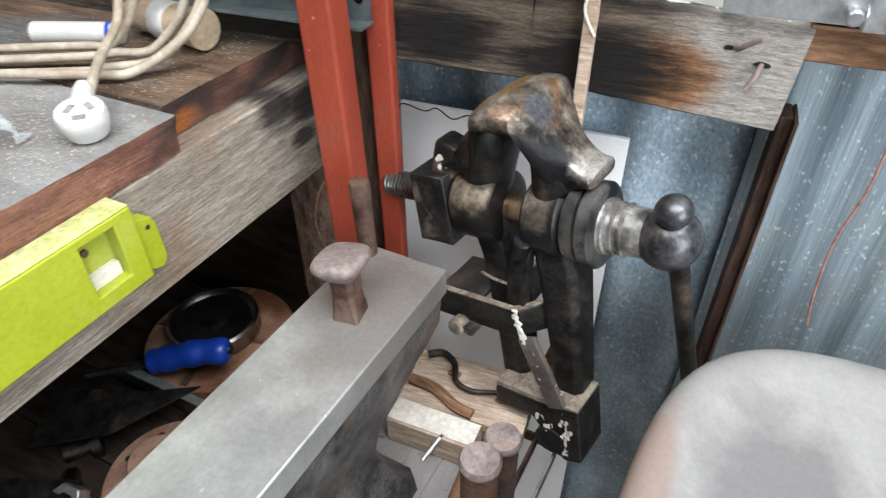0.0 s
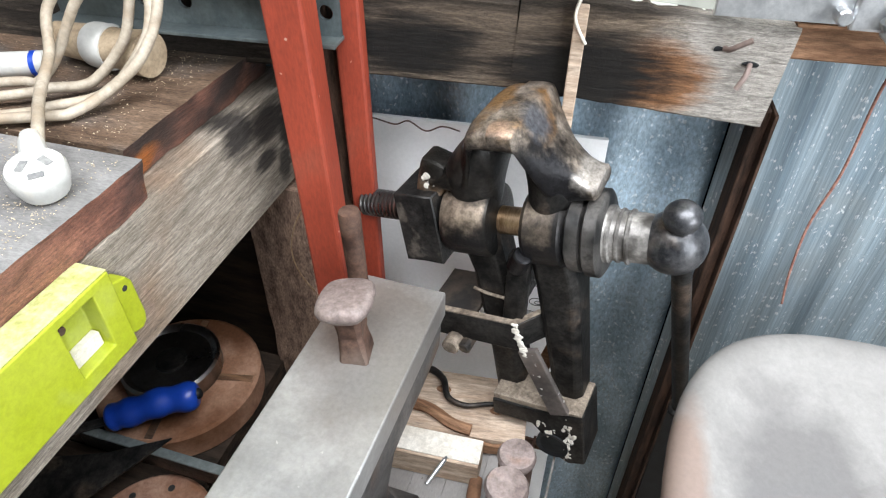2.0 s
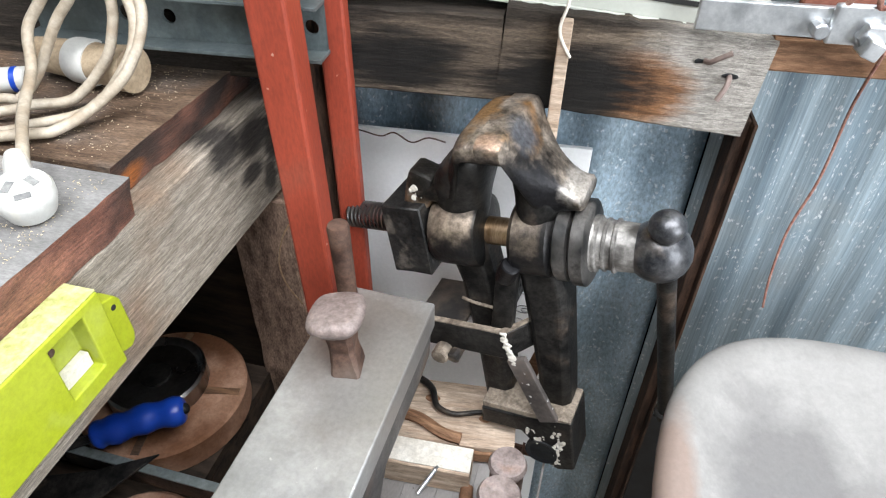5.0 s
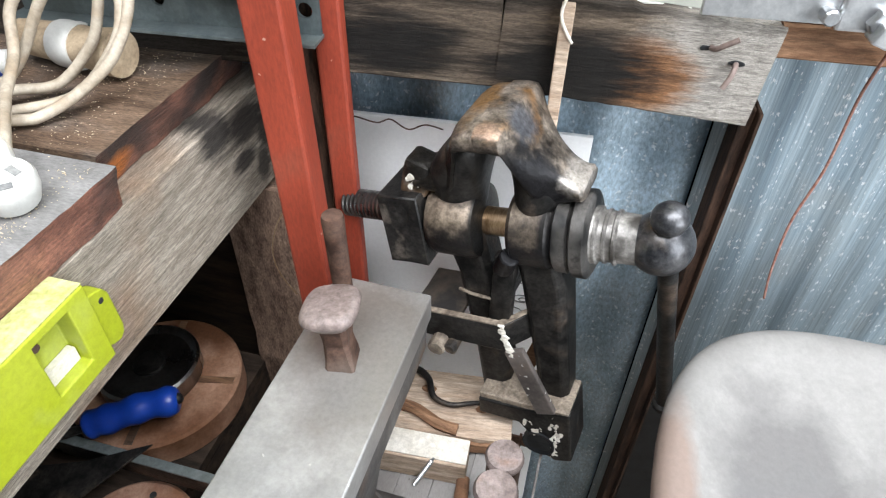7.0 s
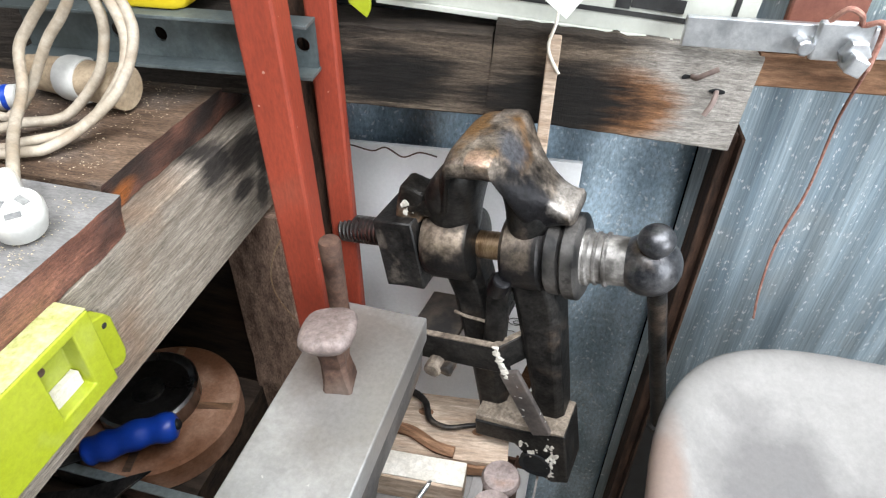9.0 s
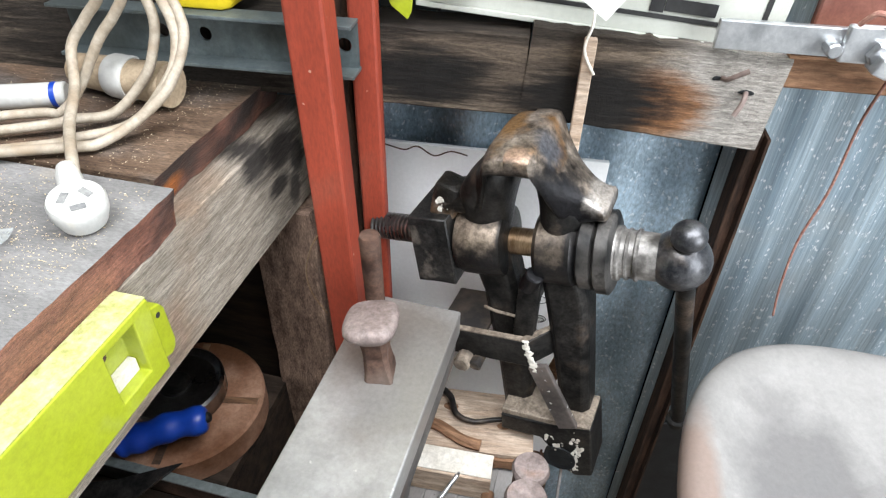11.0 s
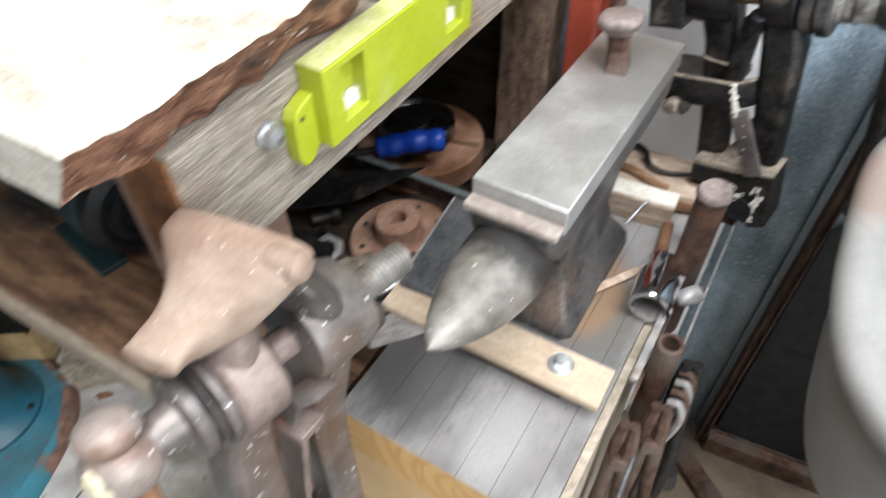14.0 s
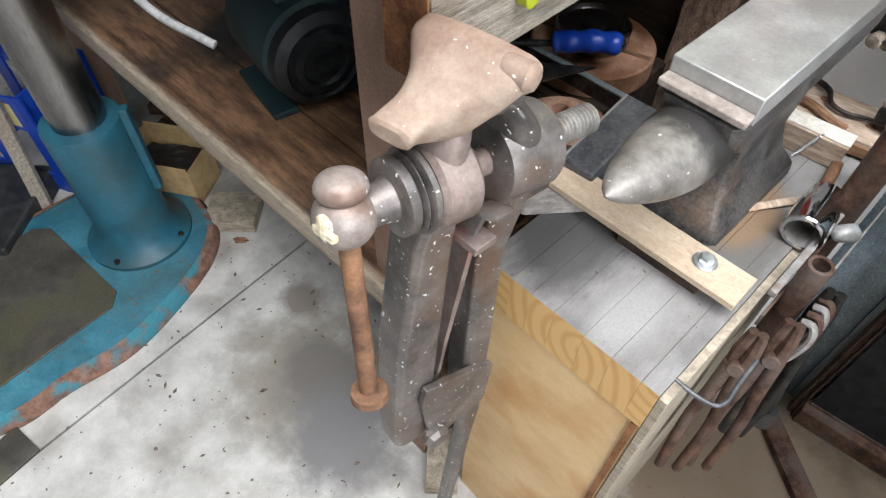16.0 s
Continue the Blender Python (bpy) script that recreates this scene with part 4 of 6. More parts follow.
def slab(x1, y0, y1, z0, z1, over, amount, seed, name, label):
    """A thick board along x with its rough end at x1; over: how far the lower edge stands out."""
    n, L = 64, 1.4
    bm = bmesh.new()
    rows = []
    for k in range(n + 1):
        y = y0 + (y1 - y0) * k / n
        j = amount * noise.noise(Vector((y * 22, seed, 0))) + 0.25 * amount * noise.noise(Vector((y * 70, seed, 5)))
        g = 0.35 * amount * noise.noise(Vector((y * 60, seed, 9)))
        mid = [(x1 + over * q + j * (0.6 + 0.6 * q) + g * math.sin(9 * q), y, z1 - (z1 - z0) * q) for q in (0.0, 0.12, 0.35, 0.6, 0.85, 1.0)]
        rows.append([(-L, y, z1), (-0.35, y, z1)] + mid + [(-L, y, z0)])
    b = rough_up(loft(rows, bm), 0.22 * amount, 75, seed)
    ob = part(name, b, "dark_board", ben, label)
    ob.data.materials.append(M["red_edge"])
    for f in ob.data.polygons:
        if f.normal.x > 0.5:
            f.material_index = 1
    return ob


slab(-0.030, 0.064, 0.268, 1.011, 1.046, -0.012, 0.003, 2.0, "back_board", "dark brown board with a dusty top")
ob = slab(-0.012, -0.118, 0.061, 1.011, 1.044, -0.006, 0.004, 4.0, "middle_board", "grey dusty board with a red split end")
ob.data.materials[0] = M["grey_board"]
ob = slab(0.000, -0.392, -0.140, 1.012, 1.054, -0.028, 0.010, 6.0, "front_slab", "thick slab with a bark edge under sawdust")
ob.data.materials[0] = M["dusty_board"]
ob.data.materials[1] = M["bark"]
part("front_apron", plank(-1.4, -0.07, -0.11, -0.075, 0.90, 0.994, 0.0015, 9.0, 10), "cratedark", ben)
part("front_leg", plank(-0.157, -0.069, -0.300, -0.215, 0.0, 0.945, 0.001, 11.0, 10), "legwood", ben)
part("back_leg", rough_up(plank(-0.074, -0.004, 0.232, 0.283, 0.0, 0.905, 0.004, 12.0, 24), 0.003, 40), "barkleg", ben, "rough bark-faced back leg")
# Added panel hides the bright wall, standing for deep shade below the bench.
part("shade_panel", plank(-1.4, -0.076, 0.268, 0.278, 0.0, 0.990, 0.0006, 8.0, 6), "cratedark", ben, "added dark panel that keeps the space under the bench black")
part("front_leg", plank(-1.38, -1.30, -0.300, -0.215, 0.0, 0.927, 0.001, 13.0, 10), "legwood", ben)
part("end_grain_block", rough_up(box(-0.0665, -0.0195, -0.3385, -0.3365, 0.911, 1.007, 0), 0.0003, 40), "endgrain", ben, "orange end grain of the rail")
for k in range(4):
    y0 = -0.322 + 0.15 * k
    part("shelf_board", plank(-1.4, -0.065, y0, y0 + 0.147, 0.482, 0.525 - 0.002 * (k % 2), 0.0012, 14.0 + k, 20), "shelfwood", ben, "oily brown shelf board")
bt = part("bolt", lathe([(0.0, 0.0), (0.010, 0.0), (0.010, 0.003), (0.0075, 0.0035), (0.0075, 0.010), (0.0, 0.0115)], 20, pose(-0.0178, -0.260, 0.979) @ AX), "zinc", ben, "zinc bolt head and washer")

# level
lev = thing("spirit_level", BEN, "lime green plastic spirit level screwed to the bench rail", "level")
y0, y1, zb, zt, xf, xb = -0.222, -0.012, 0.950, 1.012, 0.006, -0.0172
win = [(-0.203, -0.175), (-0.056, -0.028)]
ys = [y0, *win[0], *win[1], y1]
zs = [zb, 0.963, 1.005, zt]
bm = bmesh.new()
g = {}


def corner(k, q, x):
    if (k, q, x) not in g:
        g[k, q, x] = bm.verts.new((x, ys[k], zs[q]))
    return g[k, q, x]


deep = -0.008
for k in range(5):
    for q in range(3):
        hole = k in (1, 3) and q == 1
        x = deep if hole else xf
        bm.faces.new((corner(k, q, x), corner(k + 1, q, x), corner(k + 1, q + 1, x), corner(k, q + 1, x)))
        bm.faces.new((corner(k, q, xb), corner(k, q + 1, xb), corner(k + 1, q + 1, xb), corner(k + 1, q, xb)))
        if hole:
            r = [(k, q), (k + 1, q), (k + 1, q + 1), (k, q + 1)]
            for a, b in zip(r, r[1:] + r[:1]):
                bm.faces.new((corner(*a, xf), corner(*b, xf), corner(*b, deep), corner(*a, deep)))
for k in range(5):
    bm.faces.new((corner(k, 0, xf), corner(k, 0, xb), corner(k + 1, 0, xb), corner(k + 1, 0, xf)))
    bm.faces.new((corner(k, 3, xf), corner(k + 1, 3, xf), corner(k + 1, 3, xb), corner(k, 3, xb)))
for q in range(3):
    bm.faces.new((corner(0, q, xf), corner(0, q + 1, xf), corner(0, q + 1, xb), corner(0, q, xb)))
    bm.faces.new((corner(5, q, xf), corner(5, q, xb), corner(5, q + 1, xb), corner(5, q + 1, xf)))
bmesh.ops.recalc_face_normals(bm, faces=bm.faces)
lb2 = part("body", bm, "lime", lev)
md = lb2.modifiers.new("bevel", "BEVEL")
md.width, md.segments, md.limit_method = 0.0012, 2, "ANGLE"
for a, b in win:
    part("vial_plate", box(deep + 0.0003, deep + 0.006, a + 0.003, b - 0.001, 0.9632, 0.974, 0.0003), "cream", lev, "white label at the vial opening")
    part("screw", lathe([(0.0028, 0.0), (0.0028, 0.002), (0.0, 0.003)], 12, pose(deep, (a + b) / 2 - 0.005, 0.991) @ AX), "rust", lev)
for y, sg_ in ((y1, 1), (y0, -1)):
    lug = [(y + sg_ * u, z) for u, z in ((0.0005, 0.952), (0.010, 0.944), (0.017, 0.942), (0.0215, 0.945), (0.0235, 0.951), (0.0225, 0.982), (0.019, 0.988), (0.0005, 0.994))]
    ob = part("end_cap", extrude(lug, xb, -0.005, "x", 0.0012), "lime", lev, "moulded end lug")
    part("lug_hole", cyl(0.0022, -0.0052, -0.0047, 12, pose(0, y + sg_ * 0.015, 0.981) @ AX, 0.0001), "black", lev)
part("dust_top", box(xb, xf - 0.001, y0, y1, zt + 0.0004, zt + 0.001, 0), "limedust", lev, "dusty top edge")

# ---- back of the bench ----
pst = thing("red_post", pose(-0.1345, 0.590, 1.0, 0, -1.4, 0), "red oxide painted square steel post", "post", "red posts")
part("tube", box(-0.0155, 0.0150, -0.015, 0.0135, -0.998, 1.4, 0.0025), "red_paint", pst)
pst2 = thing("red_post", pose(-0.1115, 0.636, 1.0, 0, -0.3, 0), "red oxide painted narrow steel post", "post", "red posts")
part("tube", box(-0.0115, 0.0115, -0.0065, 0.0065, -0.998, 1.4, 0.0025), "red_paint", pst2)
chn = thing("steel_channel", pose(-0.124, 0.624, 1.077, 0, 0, 0), "galvanised steel channel with round holes", "channel")


def holed_web(x0, x1, z0, z1, holes, r, th, n=16):
    """An upright plate along x with round holes through it."""
    bm = bmesh.new()
    zc, sq = (z0 + z1) / 2, 0.011
    edges = [x0]
    for h in holes:
        ring = [(h + r * math.cos(2 * math.pi * k / n), zc + r * math.sin(2 * math.pi * k / n)) for k in range(n)]
        out = [(h + max(-sq, min(sq, 1.5 * sq * math.cos(2 * math.pi * k / n))), max(z0, min(z1, zc + 2.6 * (z1 - zc) * math.sin(2 * math.pi * k / n)))) for k in range(n)]
        va, vb = [[bm.verts.new((x, y, z)) for x, z in ring] for y in (0, th)]
        vc, vd = [[bm.verts.new((x, y, z)) for x, z in out] for y in (0, th)]
        for k in range(n):
            j = (k + 1) % n
            bm.faces.new((va[k], va[j], vc[j], vc[k]))
            bm.faces.new((vb[k], vd[k], vd[j], vb[j]))
            bm.faces.new((va[k], vb[k], vb[j], va[j]))
        edges += [h - sq, h + sq]
    edges.append(x1)
    for a, b in zip(edges[::2], edges[1::2]):
        if b - a > 0.001:
            box(a, b, 0, th, z0, z1, 0, bm=bm)
    bmesh.ops.remove_doubles(bm, verts=bm.verts, dist=0.0002)
    return bm


part("web", holed_web(-0.236, 0.010, 0.003, 0.039, (-0.155, -0.118, -0.041, -0.0015), 0.0058, 0.003), "channelzinc", chn)
part("flange", box(-0.240, 0.010, -0.018, 0.003, 0.0, 0.003, 0.0005), "channelzinc", chn)
part("flange", box(-0.240, 0.010, -0.018, 0.003, 0.0392, 0.042, 0.0005), "channelzinc", chn)
part("back_flange", box(-0.240, 0.010, 0.0032, 0.0045, 0.0, 0.003, 0.0004), "channelzinc", chn)

wb = thing("white_board", pose(0, 0.684, 0.0, -0.6, 0, 0), "white painted board standing against the iron wall", "board")
part("sheet", box(-0.126, 0.104, 0, 0.006, 0.0, 0.977, 0.0008), "white", wb)
for x, z, rx, rz in ((0.058, 0.795, 0.0090, 0.0055), (0.058, 0.795, 0.0020, 0.0015), (0.060, 0.766, 0.0085, 0.0055), (0.062, 0.765, 0.0045, 0.0026), (0.054, 0.745, 0.0085, 0.006), (0.055, 0.826, 0.0010, 0.0010)):
    part("pen_mark", tube([(x + rx * math.cos(h), -0.0004, z + rz * math.sin(h)) for h in [2 * math.pi * q / 20 for q in range(21)]], 0.0004, 5, steps=1), "black", wb, "pen circle drawn on the board")

# ---- vices ----
def jaw(x0, s, yc, hw, zt, lip_d, lip_z, turn=0.0, lip_w=0.013, roll=True, th=0.020, lobe=0.75, n=14):
    """The head of a vice leg: a ridge along y that falls and narrows, in hollow sides, to a lip; s is the side."""
    path = []
    for k in range(n + 1):
        u = k / n
        path.append((0.011 + (lip_d - 0.013) * u, zt - 0.011 + (lip_z + 0.005 - zt + 0.011) * (u ** 0.9) - 0.010 * math.sin(math.pi * u) * (1 - 0.3 * u)))
    secs = []
    for k in range(-2, n + 2):
        i = min(max(k, 0), n)
        u = i / n
        a, b = path[max(i - 1, 0)], path[min(i + 1, n)]
        tx, tz = b[0] - a[0], b[1] - a[1]
        ln = math.hypot(tx, tz)
        tx, tz = tx / ln, tz / ln
        nx, nz = -tz, tx
        w = lip_w * (0.88 + 0.25 * u ** 6) + (hw - lip_w) * (0.5 + 0.5 * math.cos(math.pi * min(1.0, u / 0.88))) ** 1.25
        t = 0.5 * (th * (1 - 0.30 * u) + 0.006 * (1 - u) ** 3)
        cx, cz = path[i]
        grow_ = 1.0
        if k < 0:
            cx, cz, grow_ = cx + tx * 0.0055 * k, cz + tz * 0.0055 * k, (0.90, 0.62)[-k - 1]
        if k > n:
            cx, cz, grow_ = cx + tx * 0.004, cz + tz * 0.004, 0.6
        ring = []
        for q in range(24):
            h = 2 * math.pi * q / 24
            c, d = math.cos(h), math.sin(h)
            yy = math.copysign(abs(c) ** 0.7, c)
            dd = math.copysign(abs(d) ** 0.75, d)
            v = t * grow_ * dd * (1 + lobe * abs(yy) ** 3 * (1 - u) ** 2)
            if d < 0:
                v *= 1 + 0.5 * (1 - u) ** 2
            ring.append((x0 + s * (cx + nx * v), yc + w * (0.5 + 0.5 * grow_ if k < 0 else 1) * yy, cz + nz * v))
        secs.append(ring)
    b = loft(secs)
    rr = 0.5 * th + 0.003
    prof = [(rr * math.sin(h), -hw + 0.008 - 0.008 * math.cos(h)) for h in [0.5 * math.pi * q / 5 for q in range(6)]]
    prof += [(rr * 0.80, -hw + 0.022), (rr * 0.7, 0.0), (rr * 0.80, hw - 0.022)]
    prof += [(rr * math.cos(h), hw - 0.008 + 0.008 * math.sin(h)) for h in [0.5 * math.pi * q / 5 for q in range(6)]]
    if roll:
        lathe([(max(r, 0.0), z) for r, z in prof], 20, pose(x0 + s * rr * 1.05, yc, zt - rr * 1.15) @ AY, b)
    bmesh.ops.rotate(b, verts=b.verts, cent=(x0, yc, 0), matrix=Matrix.Rotation(radians(turn), 3, "Z"))
    return b


def jaw_block(x0, s, y0, y1, zt, zu, lip_d, lip_z, lip_y, lip_w, ridge=0.019, turn=0.0, n=18):
    """A forged jaw: a flat ridge along y from y0 to y1, square at the seam x0, that sweeps down in hollow sides to a lip on side s."""
    yc, hw = (y0 + y1) / 2, (y1 - y0) / 2
    secs = []
    for k in range(n + 3):
        i = min(max(k - 1, 0), n)
        u = i / n
        d = lip_d * u
        q = max(0.0, (d - ridge) / (lip_d - ridge))
        top = zt - 0.0035 * (min(d, ridge) / ridge) ** 3 + (lip_z - zt) * (1 - (1 - q) ** 1.55)
        under = lip_z - 0.023
        low = zu + (under - zu) * (1 - (1 - min(1.0, q * 2.2)) ** 2) if q < 0.5 else under + 0.006 * (q - 0.5) * 2
        w = lip_w * (1 + 0.10 * q ** 8) + (hw - lip_w) * (1 - min(1.0, q / 0.92)) ** 2.3
        y = yc + (lip_y - yc) * min(1.0, q * 1.2)
        g = 0.0
        if k == 0 or k == n + 2:
            g = 0.0022
        if k == n + 2:
            d += 0.002
        ring = []
        for m in range(32):
            h = 2 * math.pi * (m + 0.5) / 32
            c, e = math.cos(h), math.sin(h)
            yy = math.copysign(abs(c) ** 0.42, c)
            zz = math.copysign(abs(e) ** 0.48, e)
            wide = (w - g) * (1 - 0.22 * (zz < 0) * abs(zz) * (0.4 + 0.6 * q))
            crown = 0.0022 * (1 - yy * yy) * (zz > 0)
            ring.append((x0 + s * d, y + wide * yy, (top + low) / 2 + ((top - low) / 2 - g) * zz + crown))
        secs.append(ring)
    b = loft(secs)
    bmesh.ops.rotate(b, verts=b.verts, cent=(x0, yc, 0), matrix=Matrix.Rotation(radians(turn), 3, "Z"))
    return b


def leg_vice(name, at, label, c):
    """A blacksmith's leg vice; x runs along the screw to the handle, z up the leg."""
    v = thing(name, at, label, "vice", "leg vices")
    low = [r for r in c["fix"] if r[4] <= 0.001]
    top = [r for r in c["fix"] if r[4] >= -0.001]
    fixed = part("fixed_leg", loft([rect(*r[:4], r[4], 0.006) for r in low]), c["dark"], v)
    soften(fixed, 0.0015)
    soften(part("neck", rough_up(loft([rect(*r[:4], r[4], 0.012) for r in top]), 0.0006, 60), c["dark"], fixed), sub=2)
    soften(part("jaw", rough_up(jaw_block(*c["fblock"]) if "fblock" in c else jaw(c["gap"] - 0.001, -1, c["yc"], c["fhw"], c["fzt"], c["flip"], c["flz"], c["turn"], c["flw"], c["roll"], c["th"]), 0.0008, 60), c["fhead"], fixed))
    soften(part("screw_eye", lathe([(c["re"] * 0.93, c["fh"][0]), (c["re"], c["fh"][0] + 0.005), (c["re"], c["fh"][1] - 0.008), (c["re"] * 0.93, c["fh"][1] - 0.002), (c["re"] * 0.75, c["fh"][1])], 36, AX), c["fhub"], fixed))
    low = [r for r in c["mov"] if r[4] <= 0.001]
    top = [r for r in c["mov"] if r[4] >= -0.001]
    mov = part("moving_leg", loft([rect(*r[:4], r[4], 0.006) for r in low]), c["dark"], v)
    soften(mov, 0.0015)
    soften(part("neck", rough_up(loft([rect(*r[:4], r[4], 0.012) for r in top]), 0.0006, 60), c["mneck"], mov), sub=2)
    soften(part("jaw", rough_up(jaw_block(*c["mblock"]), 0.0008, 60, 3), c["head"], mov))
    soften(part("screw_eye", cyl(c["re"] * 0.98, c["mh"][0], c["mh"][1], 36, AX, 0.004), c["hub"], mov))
    scr = part("screw", thread(0.0112, 0.0132, c["end"], c["fh"][0] + 0.01, 0.0042, 24, AX), c["thread"], v, "threaded screw end")
    soften(scr, 0)
    soften(part("shaft", cyl(c["rs"], c["fh"][0] + 0.011, c["bx"] - 0.01, 24, AX), c["shaft"], scr, "bare round shaft"))
    for a, b, r in c["collars"]:
        soften(part("collar", rough_up(lathe([(r - 0.003, a), (r, a + 0.002), (r, b - 0.002), (r - 0.004, b)], 36, AX), 0.0005, 50, a * 99), c["ring"], scr))
    soften(part("neck", lathe([(c["rn"] * 1.15, c["collars"][-1][1] - 0.001), (c["rn"], c["collars"][-1][1] + 0.006), (c["rn"] * 0.95, c["bx"] - 0.6 * c["rb"]), (c["rn"] * 0.6, c["bx"])], 32, AX), c["nk"], scr))
    soften(part("ball", ball(c["rb"], pose(c["bx"], 0, 0) @ AX, 32), c["ballm"], scr, c["balllabel"]))
    top, bot = loc(at, c["htop"]), loc(at, c["hbot"])
    d = (bot - top).normalized()
    hb = part("handle", tube([top, bot], c["rh"], 16), c["handle"], v, "sliding bar handle")
    soften(hb)
    turn = d.to_track_quat("Z", "Y").to_matrix().to_4x4()
    soften(part("knob", ball(c["rk"], Matrix.Translation(top) @ turn, 24, c["ks"]), c["ballm"], hb))
    soften(part("knob", lathe([(c["rh"], -0.006), (c["rk"] * 0.85, -0.004), (c["rk"] * 0.9, 0.004), (c["rk"] * 0.5, 0.007), (0, 0.0075)], 24, Matrix.Translation(bot) @ turn), c["handle"], hb))
    return v


V1 = axes((0.0316, 0.598, 0.9456), (0.267, -0.070, 0.052), (0, 0, 1))
v1 = leg_vice("leg_vice", V1, "black iron blacksmith leg vice fixed before the white board", dict(
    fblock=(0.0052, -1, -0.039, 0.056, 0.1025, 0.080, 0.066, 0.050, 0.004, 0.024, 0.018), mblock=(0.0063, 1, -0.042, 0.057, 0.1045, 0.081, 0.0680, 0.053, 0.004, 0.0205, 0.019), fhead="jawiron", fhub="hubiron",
    fix=[(-0.034, -0.004, -0.015, 0.015, -0.240), (-0.034, -0.002, -0.016, 0.016, -0.15), (-0.038, -0.004, -0.018, 0.018, -0.05), (-0.050, -0.010, -0.018, 0.020, 0.0), (-0.054, -0.008, -0.020, 0.026, 0.030), (-0.053, -0.002, -0.026, 0.034, 0.050), (-0.044, 0.003, -0.030, 0.038, 0.066), (-0.020, 0.004, -0.032, 0.040, 0.088)],
    mov=[(0.026, 0.054, -0.016, 0.016, -0.266), (0.026, 0.058, -0.018, 0.018, -0.15), (0.021, 0.060, -0.020, 0.020, -0.05), (0.017, 0.052, -0.022, 0.024, 0.0), (0.017, 0.056, -0.022, 0.030, 0.028), (0.018, 0.064, -0.022, 0.034, 0.042), (0.016, 0.054, -0.020, 0.036, 0.058), (0.012, 0.034, -0.022, 0.040, 0.084)],
    fh=(-0.054, -0.010), mh=(0.0165, 0.0525), re=0.0335, end=-0.150, rs=0.0122, bx=0.1295, rb=0.0248, rn=0.0205,
    collars=[(0.053, 0.0665, 0.0335), (0.067, 0.0805, 0.0355)], htop=(0.1530, 0.5560, 1.0000), hbot=(0.229, 0.638, 0.690), rh=0.0080, rk=0.0138, ks=0.85,
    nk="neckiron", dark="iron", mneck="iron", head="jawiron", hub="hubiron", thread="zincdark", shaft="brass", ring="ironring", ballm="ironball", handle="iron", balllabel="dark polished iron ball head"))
soften(part("nut_block", rough_up(fine(box(-0.019, 0.019, -0.032, 0.030, -0.034, 0.035, 0.0012, 1, pose(-0.0755, 0.002, -0.002, 0, 0, 0)), 1), 0.0007, 70), "nutiron", v1, "square black nut block"))
for a, r in ((0.0815, 0.0230), (0.0885, 0.0216), (0.0960, 0.0219)):
    part("bead", lathe([(r - 0.002, a), (r, a + 0.0012), (r, a + 0.0030), (r - 0.002, a + 0.0042)], 36, AX, open_end=True), "neckiron", v1, "turned bead on the screw neck")
part("yoke", rough_up(extrude([(-0.030, -0.214), (-0.028, -0.192), (0.016, -0.192), (0.064, -0.186), (0.064, -0.256), (0.046, -0.262), (0.024, -0.250), (0.020, -0.226), (0.012, -0.214)], -0.036, 0.010, "y", 0.0022), 0.0008, 80), "iron", v1, "lower yoke with white paint splashes")
part("yoke_top", rough_up(fine(box(-0.027, 0.063, -0.0345, 0.0095, -0.1915, -0.1845, 0.001), 1), 0.0009, 60), "worntan", v1, "tan top of the yoke")
# Black disc on the face takes the place of a hole in shadow.
part("yoke_hole_shade", rough_up(lathe([(0.0, 0.0), (0.0125, 0.0), (0.0165, -0.0015), (0.0165, 0.003)], 20, pose(0.031, -0.0362, -0.238) @ AY), 0.0006, 90), "nearblack", v1, "dark disc standing for the shaded hole in the yoke")
rsp = random.Random(11)
for cx, cz, n_, sp_ in ((0.050, -0.216, 30, 0.010), (0.047, -0.236, 18, 0.008), (0.021, -0.212, 16, 0.005), (0.030, -0.221, 14, 0.003)):
    for k in range(n_):
        r = rsp.uniform(0.0006, 0.0024)
        p = (cx + rsp.gauss(0, 0.0022), -0.0361, cz + rsp.gauss(0, sp_))
        part("paint_splash", rough_up(ball(r, Matrix.Translation(p) @ Matrix.Diagonal((1.0, 0.12, rsp.uniform(0.8, 2.0), 1)), 7), 0.0012, 200), "cream", v1)
cp = part("clamp_strap", rough_up(extrude([(-0.090, -0.036), (0.006, -0.036), (0.030, -0.006), (0.030, 0.030), (0.025, 0.030), (0.025, -0.004), (0.003, -0.029), (-0.090, -0.029)], -0.116, -0.086, "z", 0.0012), 0.0006, 60), "iron", v1, "bent iron strap round the leg")
part("strap_edge", rough_up(extrude([(-0.090, -0.0355), (0.006, -0.0355), (0.0295, -0.006), (0.0295, 0.030), (0.0255, 0.030), (0.0255, -0.004), (0.003, -0.0295), (-0.090, -0.0295)], -0.0858, -0.0846, "z"), 0.0003, 60), "worntan", cp, "top edge worn to tan metal")
part("strap_top", rough_up(fine(box(-0.085, -0.036, -0.028, 0.030, -0.094, -0.089, 0.001), 1), 0.0008, 60), "yokeiron", cp)
for k in range(14):
    part("weld", rough_up(ball(rsp.uniform(0.0018, 0.0030), pose(0.0065 + 0.0005 * k + rsp.uniform(-0.001, 0.001), -0.0360, -0.0850 - 0.0026 * k, 0, rsp.uniform(-30, 30), 0) @ Matrix.Diagonal((1.5, 0.45, 0.75, 1)), 8), 0.0010, 260), "cream", cp, "bright weld bead")
part("bolt", rough_up(cyl(0.0085, -0.050, -0.030, 10, pose(-0.056, 0, -0.118) @ AY), 0.0012, 100), "worntan", v1)
